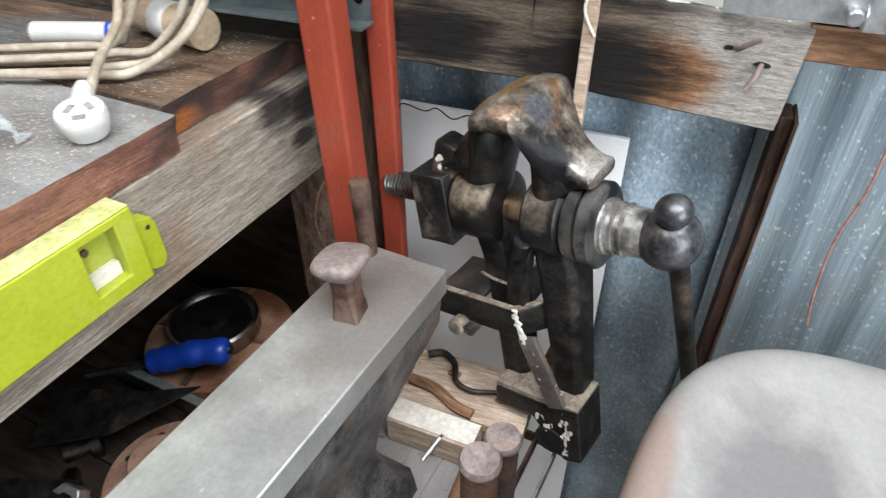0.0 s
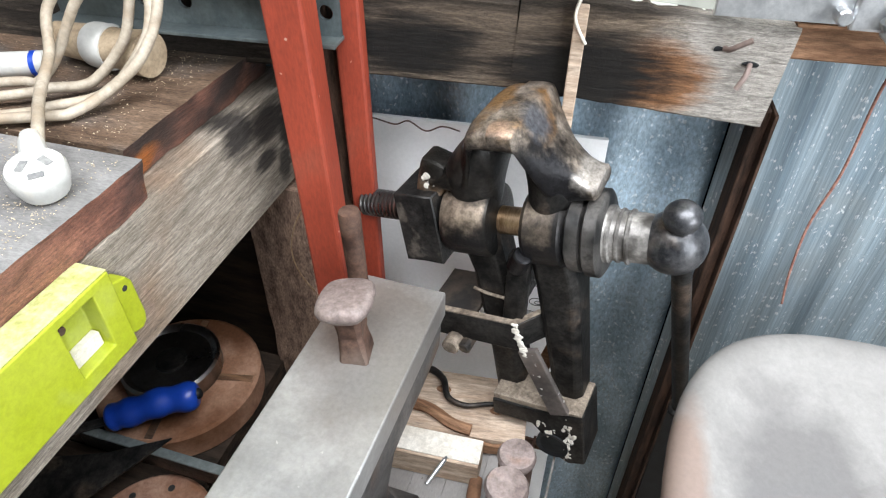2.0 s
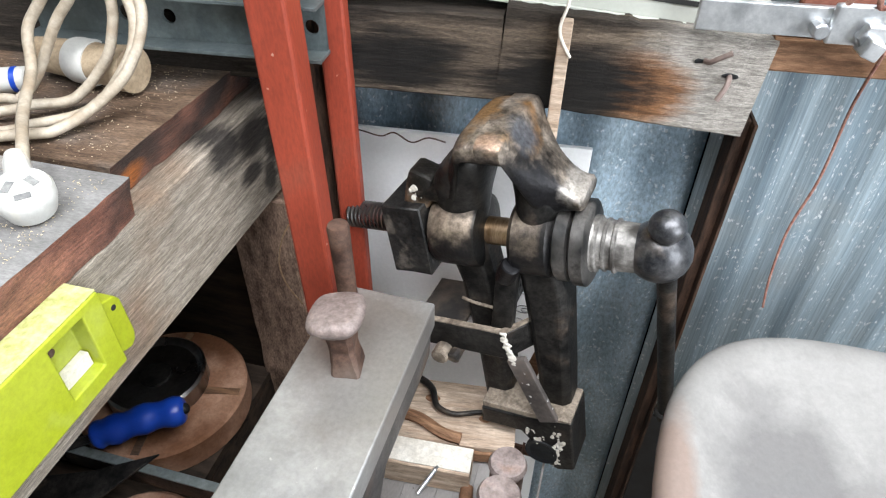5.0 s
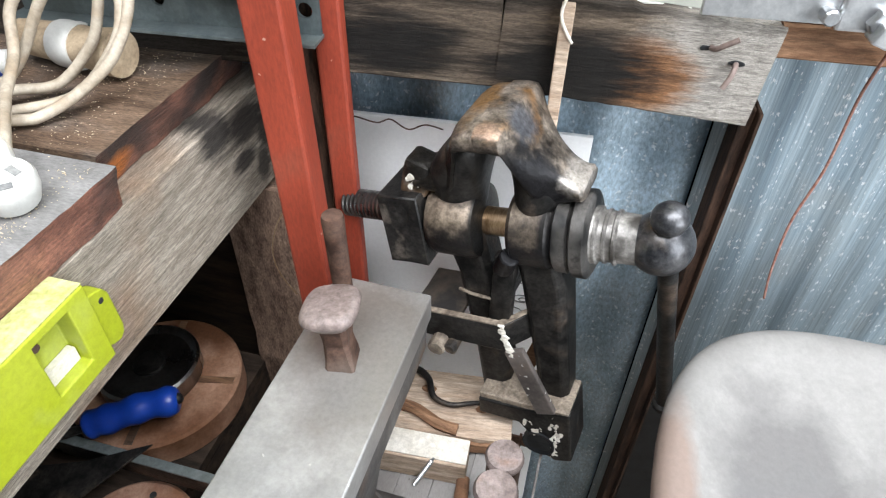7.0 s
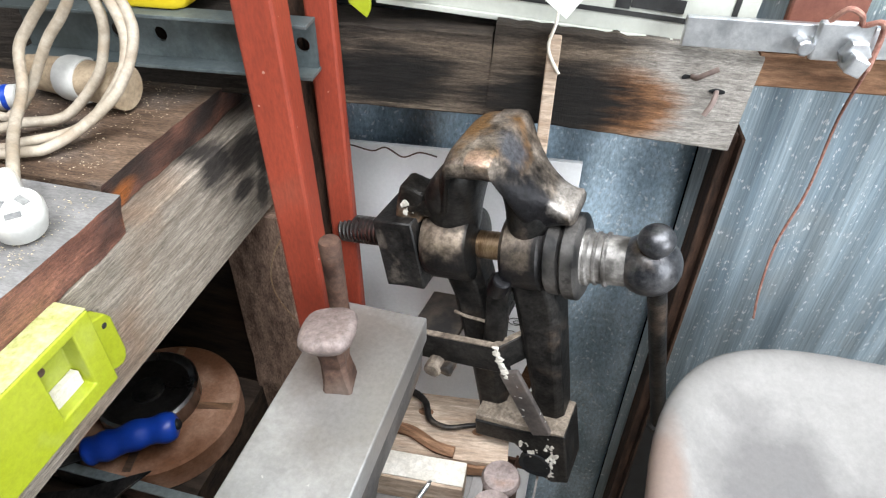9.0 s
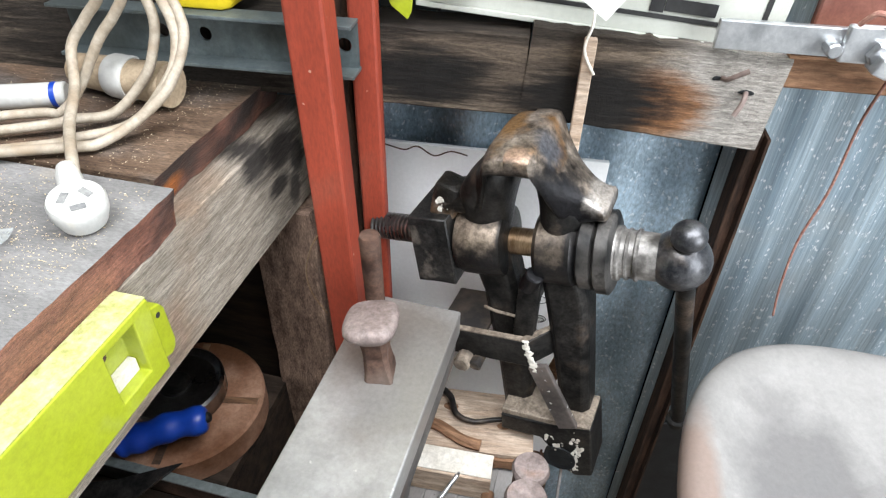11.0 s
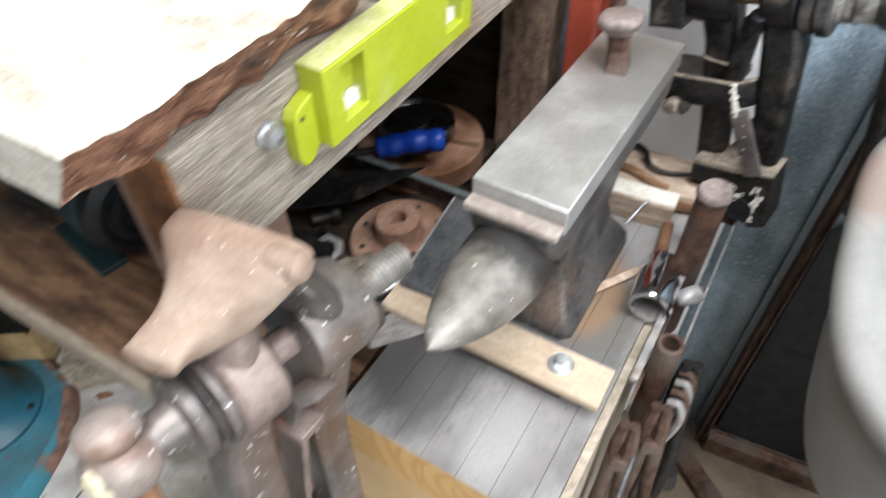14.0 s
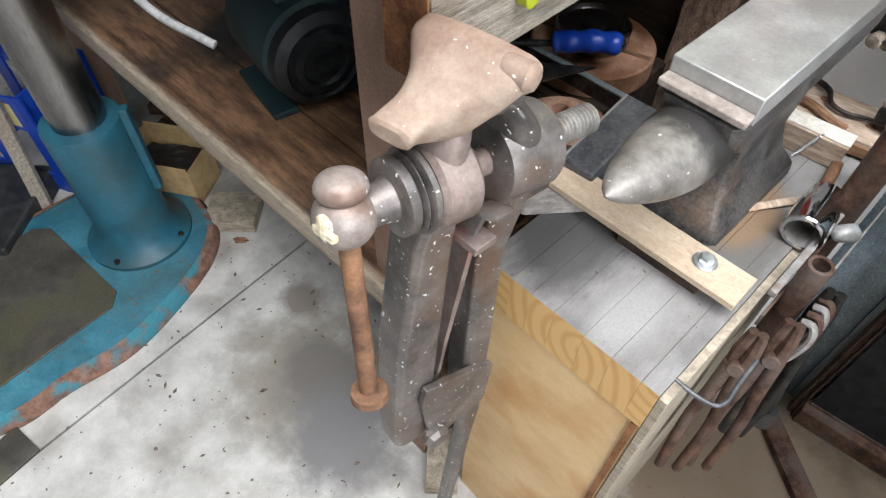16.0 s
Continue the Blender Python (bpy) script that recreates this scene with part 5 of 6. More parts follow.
part("bolt", rough_up(cyl(0.006, -0.046, -0.030, 10, pose(-0.044, 0, -0.120) @ AY), 0.0012, 100), "yokeiron", v1)
part("pin", rough_up(fine(box(-0.0095, 0.0095, -0.006, 0.006, 0, 0.074, 0.0015, 2, pose(0.000, -0.0215, -0.092, -2, 10, 0)), 1), 0.0006, 70), "iron", v1, "black square bar wedged at the leg")
part("pin", rough_up(cyl(0.0085, -0.006, 0.016, 14, pose(0.0125, -0.026, -0.024, 14, 28, 0)), 0.0006, 70), "hubiron", v1, "brown cut bar end")
part("strut", rough_up(fine(box(-0.0095, 0.0095, -0.003, 0.003, -0.080, 0, 0.001, 2, pose(0.0155, -0.034, -0.114, 0, -19, 0)), 1), 0.0005, 60), "viceiron", v1)
part("strut", box(-0.007, 0.007, -0.003, 0.003, -0.080, 0, 0.001, 2, pose(0.034, 0.016, -0.124, 0, 24, 0)), "brownwood", v1)
part("band", rough_up(tube([(-0.0375, -0.0185, -0.066), (-0.022, -0.0195, -0.069), (-0.004, -0.0185, -0.072)], 0.0016, 8), 0.0003, 90), "worntan", v1, "raised band round the leg")
part("wall_bracket", box(-0.040, -0.016, 0.0, 0.09, -0.128, -0.118, 0.001), "iron", v1)
soften(part("cheek_lump", rough_up(fine(box(-0.012, 0.012, -0.014, 0.014, -0.017, 0.017, 0.005, 2, pose(-0.062, -0.006, 0.044, 0, 20, 0)), 1), 0.0016, 60), "jawiron", v1))
for dx, dz, r in ((0.0, 0.004, 0.0050), (0.003, -0.003, 0.0042), (-0.003, -0.006, 0.0035), (0.004, 0.008, 0.0030), (-0.005, 0.001, 0.0026)):
    part("chip", rough_up(ball(0.8 * r, pose(-0.0635 + 0.8 * dx, -0.0192, 0.044 + dz) @ Matrix.Diagonal((1.0, 0.18, 1.3, 1)), 9), 0.0016, 190), "cream", v1, "pale chipped spot")

V2 = axes((-0.197, 0.045, 0.880), (-0.255, -0.961, 0.094), (0, 0, 1))
v2 = leg_vice("leg_vice", V2, "rusty brown blacksmith leg vice fixed at the anvil block", dict(
    gap=-0.028, mblock=(-0.027, 1, -0.056, 0.036, 0.1035, 0.083, 0.075, 0.068, -0.026, 0.0165, 0.016, 20.0), turn=20.0, yc=-0.012, fhw=0.030, fzt=0.072, flip=0.030, flz=0.052, flw=0.018, fhead="viceiron", fhub="viceiron",
    fix=[(-0.086, -0.064, 0.004, 0.026, -0.878), (-0.086, -0.064, 0.004, 0.027, -0.46), (-0.088, -0.054, -0.010, 0.027, -0.40), (-0.078, -0.044, -0.017, 0.023, -0.24), (-0.068, -0.036, -0.018, 0.021, -0.10), (-0.076, -0.040, -0.024, 0.024, -0.04), (-0.082, -0.042, -0.030, 0.028, 0.0), (-0.080, -0.040, -0.036, 0.028, 0.030), (-0.064, -0.034, -0.040, 0.026, 0.050), (-0.052, -0.034, -0.038, 0.022, 0.060)],
    mov=[(0.002, 0.022, -0.012, 0.012, -0.418), (-0.010, 0.034, -0.018, 0.020, -0.392), (-0.012, 0.038, -0.021, 0.021, -0.35), (-0.006, 0.042, -0.022, 0.022, -0.20), (-0.004, 0.034, -0.022, 0.022, -0.05), (-0.008, 0.024, -0.028, 0.024, 0.0), (-0.014, 0.022, -0.030, 0.022, 0.030), (-0.018, 0.018, -0.032, 0.018, 0.052), (-0.018, 0.004, -0.034, 0.012, 0.068)],
    fh=(-0.092, -0.038), mh=(-0.014, 0.022), re=0.0365, end=-0.152, rs=0.0115, bx=0.083, rb=0.0228, rn=0.0155,
    collars=[(0.0225, 0.031, 0.0345), (0.0315, 0.036, 0.032), (0.0365, 0.048, 0.0300)], htop=(-0.2222, -0.0304, 0.9115), hbot=(-0.1879, -0.0611, 0.7016), rh=0.0082, rk=0.0190, ks=0.62,
    roll=True, th=0.020, nk="viceiron", dark="viceiron", mneck="rustiron", head="rusthead", hub="rustiron", thread="threadsteel", shaft="rustiron", ring="viceiron", ballm="rustball", handle="handlerust", balllabel="rusty ball head with flaking cream paint"))
soften(part("jaw_roll", rough_up(lathe([(0.0, -0.014), (0.008, -0.0125), (0.0105, -0.007), (0.0100, 0.004), (0.0110, 0.010), (0.0075, 0.0140), (0.0, 0.0150)], 24, pose(-0.029, 0.024, 0.0945, 0, 0, 20) @ AY), 0.0008, 70), "rusthead", v2, "rounded end of the jaw"))
part("yoke_plate", extrude([(-0.080, -0.290), (-0.053, -0.278), (-0.016, -0.270), (0.012, -0.264), (0.015, -0.290), (0.004, -0.345), (-0.006, -0.396), (-0.020, -0.402), (-0.040, -0.386), (-0.080, -0.366)], 0.0225, 0.031, "y", 0.0012), "viceiron", v2, "lower yoke cheek")
part("yoke_plate", extrude([(-0.080, -0.290), (-0.053, -0.278), (-0.016, -0.270), (0.012, -0.264), (0.015, -0.290), (0.004, -0.345), (-0.006, -0.396), (-0.020, -0.402), (-0.040, -0.386), (-0.080, -0.366)], -0.031, -0.0225, "y", 0.0012), "viceiron", v2)
part("pivot_bolt", lathe([(0.016, 0.031), (0.0165, 0.040), (0.012, 0.046), (0.0, 0.047)], 8, pose(-0.008, -0.002, -0.376) @ AY), "viceiron", v2)
part("spring", extrude([(-0.034, -0.06), (-0.029, -0.06), (-0.022, -0.14), (-0.016, -0.22), (-0.014, -0.28), (-0.018, -0.28), (-0.021, -0.22), (-0.028, -0.14)], -0.014, 0.014, "y"), "rustiron", v2, "leaf spring between the legs")
part("mount_plate", extrude([(-0.155, -0.075), (-0.09, -0.055), (-0.052, -0.058), (-0.048, -0.095), (-0.09, -0.11), (-0.155, -0.10)], -0.030, -0.022, "y", 0.001), "viceiron", v2)
part("wedge", box(-0.028, -0.004, 0.010, 0.040, -0.058, -0.050, 0.001, 2, pose(0, 0, 0, 0, 0, 8)), "rustiron", v2, "flat iron key through the bracket")
part("strap", extrude([(-0.050, -0.030), (-0.030, -0.030), (-0.014, -0.020), (-0.008, -0.038), (-0.012, -0.040), (-0.018, -0.026), (-0.031, -0.034), (-0.050, -0.034)], 0.014, 0.034, "y", 0.0008), "viceiron", v2)
for q in range(16):
    d = Vector((0.84 + rsp.uniform(-0.22, 0.22), 0.33 + rsp.uniform(-0.26, 0.26), 0.24 + rsp.uniform(-0.28, 0.28))).normalized()
    m4 = Matrix.Translation(Vector((0.083, 0, 0)) + 0.0226 * d) @ d.to_track_quat("Z", "Y").to_matrix().to_4x4()
    part("paint_flake", rough_up(ball(rsp.uniform(0.003, 0.0065), m4 @ Matrix.Diagonal((1, 0.8, 0.14, 1)), 10), 0.0012, 200), "creamflake", v2, "flake of cream paint")
fb = thing("floor_batten", pose(-0.255, 0.135, 0, 0, 0, 38), "short wooden batten on the floor behind the vice", "batten")
part("batten", plank(-0.03, 0.03, -0.06, 0.05, 0.0, 0.03, 0.0008, 3.0, 6), "greyply", fb)
fw = thing("wood_chips", BEN @ pose(-0.115, -0.33, 0.30, 10, 15, 0), "splintered brown wood piece on the bench leg", "wood piece")
soften(part("piece", rough_up(loft([rect(-0.03, 0.03, 0.0, 0.03, -0.05, 0.004), rect(-0.035, 0.02, 0.0, 0.03, 0.03, 0.004)]), 0.003, 50), "brownwood", fw), 0.001)

# ---- quench tub ----
TUB = pose(0.352, 0.363, 0, 0, 0, -6.2)


def oval(a, b, z, n=64, p=3.2):
    out = []
    for k in range(n):
        t = 2 * math.pi * k / n
        c, s = math.cos(t), math.sin(t)
        out.append((a * math.copysign(abs(c) ** (2 / p), c), b * math.copysign(abs(s) ** (2 / p), s), z))
    return out


tb = thing("quench_tub", TUB, "pale grey plastic quench tub, darker inside, with a brown stain on the rim", "tub")
secs = [oval(0.140, 0.176, 0.690), oval(0.156, 0.192, 0.700), oval(0.1725, 0.2085, 0.800), oval(0.173, 0.209, 0.846)]
soften(part("shell", loft(secs), "tub", tb))
RIM = [(0.174, 0.846), (0.186, 0.846), (0.1930, 0.851), (0.1955, 0.859), (0.1940, 0.866), (0.1895, 0.8705), (0.1830, 0.8720), (0.1750, 0.8710), (0.1680, 0.8685)]
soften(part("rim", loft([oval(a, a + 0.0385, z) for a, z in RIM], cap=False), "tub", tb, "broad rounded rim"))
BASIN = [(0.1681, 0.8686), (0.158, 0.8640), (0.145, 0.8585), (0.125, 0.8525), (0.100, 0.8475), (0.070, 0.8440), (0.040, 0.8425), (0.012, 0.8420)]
soften(part("basin", loft([oval(a, a + 0.0385 * min(1.0, a / 0.12), z, p=3.2 if a > 0.1 else 2.6) for a, z in BASIN][::-1], cap=False), "tub", tb, "hollow inside of the tub with darker patches"))
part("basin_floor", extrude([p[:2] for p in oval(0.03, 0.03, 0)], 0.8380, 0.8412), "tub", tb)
ts = thing("tub_stand", TUB, "dark timber stand under the tub", "stand")
part("top_board", plank(-0.02, 0.20, -0.17, 0.17, 0.660, 0.688, 0.001, 3.0, 8), "cratedark", ts)
for x, y in ((0.10, -0.15), (0.16, -0.15), (0.10, 0.12), (0.16, 0.12)):
    part("leg", plank(x, x + 0.035, y, y + 0.035, 0.0, 0.659, 0.0006, 2.0 + x, 6), "cratedark", ts)
st2 = thing("straw", TUB @ pose(-0.035, 0.02, 0.8440, 0, 0, 20), "thin dry straw in the tub", "straw")
part("stalk", tube([(-0.02, 0, 0.001), (0.0, 0.01, 0.004), (0.015, 0.008, 0.012)], 0.0006, 6), "cream", st2)

# ---- wall things ----
# Near-black sheet over the lower wall right of the stud.
pn2 = thing("low_black_sheet", pose(0.50, 0.68, 0, -2, 0, 0), "near-black sheet low against the wall", "panel")
part("sheet", box(-0.262, 0.5, 0.0, 0.003, 0.058, 0.600, 0.0005), "nearblack", pn2)
part("bottom_edge", box(-0.262, 0.5, -0.002, 0.005, 0.050, 0.0575, 0.0008), "rust", pn2, "rusty bottom edge")
# Added black sheet: stands in for shade on the wall over the rail.
dsh = thing("shade_sheet", pose(0, 0, 0), "added black sheet standing for the shaded wall behind the bottle", "sheet")
part("sheet", box(-1.25, -0.06, 0.692, 0.698, 1.108, 2.1, 0.0006), "nearblack", dsh)
sg = thing("sign_board", pose(0.06, 0.660, 1.1165, 0, 4.2, 0), "white sign with black lettering and a black border", "sign")
part("panel", box(-0.135, 0.142, 0.0, 0.006, 0.0, 0.40, 0.0005), "signwhite", sg)
part("dark_field", box(-0.1345, -0.052, -0.0008, 0.0, 0.012, 0.40, 0), "black", sg, "black field")
part("border", box(-0.052, 0.125, -0.0008, 0.0, 0.012, 0.0155, 0), "black", sg)
part("border", box(0.125, 0.129, -0.0008, 0.0, 0.012, 0.40, 0), "black", sg)
part("edge_strip", box(-0.135, 0.142, -0.003, 0.006, -0.004, 0.0, 0.0005), "signwhite", sg, "pale bottom edge")
part("lettering_bar", box(0.043, 0.0535, -0.0014, -0.0009, 0.017, 0.080, 0), "black", sg)
part("lettering_bar", box(0.054, 0.0920, -0.0014, -0.0009, 0.0185, 0.0280, 0), "black", sg)
hv = thing("safety_vest", pose(0, 0.640, 0), "fluorescent yellow safety vest hanging at the sign", "vest")
part("tail", extrude([(-0.098, 1.20), (-0.0975, 1.142), (-0.091, 1.126), (-0.078, 1.116), (-0.075, 1.122), (-0.073, 1.145), (-0.072, 1.20)], 0.0, 0.004, "y", 0.0008), "lime", hv)
part("tail", extrude([(-0.066, 1.22), (-0.066, 1.1385), (-0.04, 1.1385), (-0.026, 1.147), (-0.02, 1.22)], 0.004, 0.008, "y", 0.0008), "lime", hv)
part("tail", extrude([(0.115, 1.25), (0.128, 1.156), (0.14, 1.149), (0.152, 1.158), (0.155, 1.25)], 0.004, 0.008, "y", 0.0008), "lime", hv)
part("snap_button", lathe([(0.0065, 0.0), (0.0065, -0.003), (0.003, -0.0035), (0, -0.003)], 20, pose(-0.088, 0.0, 1.140) @ AY), "black", hv, "black snap button")
part("upper_part", extrude([(-0.11, 1.20), (0.17, 1.25), (0.17, 1.52), (-0.11, 1.52)], 0.0, 0.012, "y", 0.002), "lime", hv)
wt = thing("paper_tag", pose(0, 0.6, 0), "white paper tag with a pointed end on a string", "tag")
part("tag", extrude([(0.044, 1.157), (0.069, 1.139), (0.086, 1.163), (0.094, 1.25), (0.034, 1.25)], 0.0, 0.0006, "y"), "paper", wt)
part("peg", tube([(0.06, -0.002, 1.24), (0.06, 0.05, 1.245)], 0.003, 8), "pine", wt)
sr = thing("white_string", pose(0, 0, 0), "curled end of white string", "string")
part("string", tube([(0.064, 0.652, 1.132), (0.0635, 0.636, 1.124), (0.060, 0.632, 1.112), (0.0605, 0.631, 1.104), (0.065, 0.631, 1.095), (0.0695, 0.631, 1.088)], 0.0012, 6), "cream", sr)
sk = thing("dowel", pose(0.0635, 0.6385, 1.02, 0, 0.3, 0), "pale square stick standing before the rail", "stick")
part("stick", box(-0.0048, 0.0048, -0.005, 0.005, -0.05, 0.093, 0.001), "pine", sk)
bk = thing("steel_bracket", pose(0, 0.640, 0), "galvanised flat bar with a welded square bolt", "bracket")
part("flat_bar", box(0.152, 0.45, -0.004, 0.002, 1.1135, 1.1345, 0.001), "zinc", bk)
part("clip", box(0.236, 0.272, -0.010, -0.0045, 1.112, 1.139, 0.002), "zinc", bk)
part("square_bolt", box(-0.006, 0.006, -0.026, -0.010, -0.006, 0.006, 0.0012, 2, pose(0.262, 0, 1.115, 0, 20, 0)), "zinc", bk)
part("nut", cyl(0.010, 0.0, 0.008, 6, pose(0.262, -0.018, 1.120) @ AY), "zinc", bk)
part("stud_end", cyl(0.0055, -0.016, 0.0, 10, pose(0.230, 0, 1.1215) @ AY), "zinc", bk)
rp = thing("red_board", pose(0, 0, 0), "faded red painted board on the wall", "board")
part("board", plank(0.232, 0.285, 0.683, 0.692, 1.119, 2.0, 0.0008, 2.0, 6), "fadedred", rp)
tw = thing("red_twine", pose(0, 0, 0), "red twine hanging from the bracket", "twine")
part("cord", tube([(0.276, 0.630, 1.108), (0.284, 0.655, 1.07), (0.291, 0.672, 1.04), (0.294, 0.677, 0.98), (0.288, 0.678, 0.923), (0.291, 0.678, 0.866), (0.297, 0.678, 0.827)], 0.0012, 8), "twine", tw)
part("knot", tube([(0.240, 0.628, 1.140), (0.246, 0.622, 1.150), (0.256, 0.624, 1.146), (0.262, 0.630, 1.138), (0.270, 0.624, 1.142), (0.276, 0.630, 1.130), (0.276, 0.630, 1.108)], 0.0019, 8), "twine", tw)
wr = thing("tie_wire", pose(0, 0.680, 0), "thin rusty wire along the board top", "wire")
part("wire", tube([(-0.122, 0.0, 0.986), (-0.119, -0.005, 0.970), (-0.115, -0.004, 0.984), (-0.092, -0.002, 0.979), (-0.078, -0.004, 0.985), (-0.062, -0.003, 0.976), (-0.046, -0.004, 0.983), (-0.03, -0.002, 0.979)], 0.0007, 6), "rust", wr)
wr2 = thing("loose_wire", pose(0, 0, 0), "thin curled brass wire beside the red post", "wire")
part("wire", tube([(-0.146, 0.5705, 0.947), (-0.154, 0.569, 0.931), (-0.161, 0.569, 0.904), (-0.158, 0.569, 0.879), (-0.146, 0.570, 0.854)], 0.0008, 6), "brass", wr2)
yb = thing("yellow_bottle", pose(-0.243, 0.630, 1.1195), "yellow plastic bottle with a white label", "bottle")
soften(part("body", loft([rect(-0.026, 0.028, -0.012, 0.04, 0.0, 0.006), rect(-0.030, 0.031, -0.014, 0.042, 0.006, 0.008), rect(-0.030, 0.031, -0.014, 0.042, 0.11, 0.008), rect(-0.012, 0.012, 0.004, 0.024, 0.13, 0.004)]), "yellow", yb), 0.002)
part("label", box(-0.006, 0.012, -0.0155, -0.0148, 0.012, 0.05, 0), "paper", yb, "white label")

# ---- on the bench ----
cb = thing("extension_cord", pose(0, 0, 0), "coiled dirty cream extension cord on the bench", "cord")
R = 0.0039
part("cable", tube([(-0.270, 0.575, 1.200), (-0.286, 0.575, 1.146), (-0.305, 0.572, 1.122), (-0.318, 0.565, 1.103), (-0.310, 0.545, 1.081), (-0.291, 0.505, 1.071), (-0.264, 0.466, 1.066), (-0.252, 0.450, 1.062)], R, 10), "cord", cb)
part("cable", tube([(-0.260, 0.578, 1.200), (-0.271, 0.578, 1.146), (-0.283, 0.577, 1.126), (-0.300, 0.572, 1.106), (-0.321, 0.560, 1.070), (-0.336, 0.548, 1.054), (-0.348, 0.540, 1.058), (-0.46, 0.50, 1.053)], R, 10), "cord", cb)
part("cable", tube([(-0.262, 0.580, 1.200), (-0.258, 0.580, 1.146), (-0.255, 0.580, 1.123), (-0.260, 0.578, 1.102), (-0.270, 0.572, 1.080), (-0.293, 0.556, 1.056), (-0.316, 0.538, 1.057), (-0.339, 0.525, 1.055), (-0.46, 0.47, 1.053)], R, 10), "cord", cb)
part("cable", tube([(-0.252, 0.580, 1.200), (-0.247, 0.580, 1.147), (-0.240, 0.578, 1.124), (-0.237, 0.572, 1.108), (-0.242, 0.560, 1.087), (-0.266, 0.538, 1.059), (-0.299, 0.512, 1.056), (-0.321, 0.500, 1.054), (-0.46, 0.44, 1.053)], R, 10), "cord", cb)
part("cable", tube([(-0.250, 0.585, 1.200), (-0.242, 0.585, 1.146), (-0.235, 0.582, 1.128), (-0.231, 0.575, 1.114), (-0.236, 0.563, 1.093), (-0.247, 0.545, 1.074), (-0.277, 0.518, 1.054), (-0.306, 0.500, 1.054), (-0.46, 0.45, 1.052)], R, 10), "cord", cb)
PL = axes((-0.238, 0.430, 1.0640), (-0.55, 0.62, 0.2), (0.50, -0.58, 0.64)) @ Matrix.Diagonal((0.86, 0.86, 0.86, 1))
pg = thing("plug_socket", PL, "round white three-slot power socket on the cord", "socket")
soften(part("shell", lathe([(0.009, -0.020), (0.0165, -0.018), (0.0195, -0.008), (0.0200, 0.0), (0.0185, 0.003), (0.0, 0.0034)], 36), "whiteplastic", pg))
part("collar", lathe([(0.0085, 0.008), (0.0095, 0.012), (0.0085, 0.026), (0.0065, 0.034)], 20, pose(0, 0, -0.006) @ pose(0.01, 0, 0) @ AX), "whiteplastic", pg)
for x, y, a, w in ((0.003, -0.0075, 30, 0.0026), (0.003, 0.0075, -30, 0.0026), (-0.0095, 0.0, 90, 0.0026)):
    part("slot", box(-0.0050, 0.0050, -w, w, 0.0033, 0.0037, 0, 1, pose(x, y, 0, 0, 0, a)), "slotgrey", pg)
cn = thing("cord_connector", axes((-0.309, 0.598, 1.0665), (1, -0.16, 0), (0, 0, 1)) @ Matrix.Diagonal((0.88, 0.80, 0.80, 1)), "cream cord connector wrapped in white tape", "connector")
soften(part("body", lathe([(0.012, -0.055), (0.017, -0.05), (0.0185, -0.02), (0.020, -0.005), (0.0215, 0.010), (0.0195, 0.018), (0.0205, 0.032), (0.0225, 0.046), (0.0225, 0.055), (0.0, 0.0555)], 28, AX), "cordbody", cn))
soften(part("tape", lathe([(0.0215, -0.008), (0.0222, -0.006), (0.0226, 0.0), (0.0222, 0.006), (0.0228, 0.012), (0.0215, 0.015)], 28, AX), "whiteplastic", cn, "white tape wrapped round the body"))
bp = thing("taped_plug", axes((-0.369, 0.572, 1.0560), (1, 0.35, 0), (0, 0, 1)), "cable end wrapped in white and blue tape", "cable end")
soften(part("body", cyl(0.010, -0.06, 0.022, 20, AX), "whiteplastic", bp))
soften(part("ring", cyl(0.0103, 0.010, 0.016, 20, AX), "blue", bp, "blue band"))
bg = thing("plastic_bag", BEN @ pose(-0.115, -0.085, 1.0455, 0, 0, 20), "crumpled clear plastic bag on the bench", "bag")
b = bmesh.new()
bmesh.ops.create_grid(b, x_segments=44, y_segments=44, size=0.06)
for v in b.verts:
    d = max(0.0, 1 - (v.co.x ** 2 + v.co.y ** 2) / 0.0055)
    v.co.z = 0.002 + d ** 0.5 * (0.008 + 0.034 * (1 - abs(noise.noise(v.co * 21 + Vector((3, 1, 7))))) ** 3 + 0.016 * (1 - abs(noise.noise(v.co * 52 + Vector((9, 4, 2))))) ** 4)
    v.co.x += 0.008 * noise.noise(v.co * 40 + Vector((5, 0, 0)))
    v.co.y += 0.008 * noise.noise(v.co * 40 + Vector((0, 9, 0)))
part("film", b, "bagfilm", bg)
rngs = random.Random(5)
bm = bmesh.new()
for k in range(9000):
    if k % 3:
        x, y = -0.022 - abs(rngs.gauss(0, 0.11)), rngs.uniform(-0.11, 0.24)
        z = 1.0447 if y < 0.058 else 1.0467
        x -= 0.022 if y > 0.055 else 0.0
    else:
        x, y, z = -0.03 - abs(rngs.gauss(0, 0.12)), rngs.uniform(-0.38, -0.16), 1.0547
    if noise.noise(Vector((x * 16, y * 16, 1.0))) < rngs.uniform(-0.45, 0.35) or (y > 0.05 and rngs.random() < 0.7):
        continue
    r = rngs.uniform(0.0002, 0.00068)
    a = rngs.uniform(0, 6.28)
    q = [bm.verts.new((x + r * s * math.cos(a + h) * 1.6, y + r * s * math.sin(a + h), z + e)) for s, h, e in ((1, 0, 0), (1, 2.1, 0), (1, 4.2, 0), (0.1, 0, r * 0.8))]
    bm.faces.new((q[0], q[1], q[3])), bm.faces.new((q[1], q[2], q[3])), bm.faces.new((q[2], q[0], q[3]))
bmesh.ops.transform(bm, matrix=BEN, verts=bm.verts)
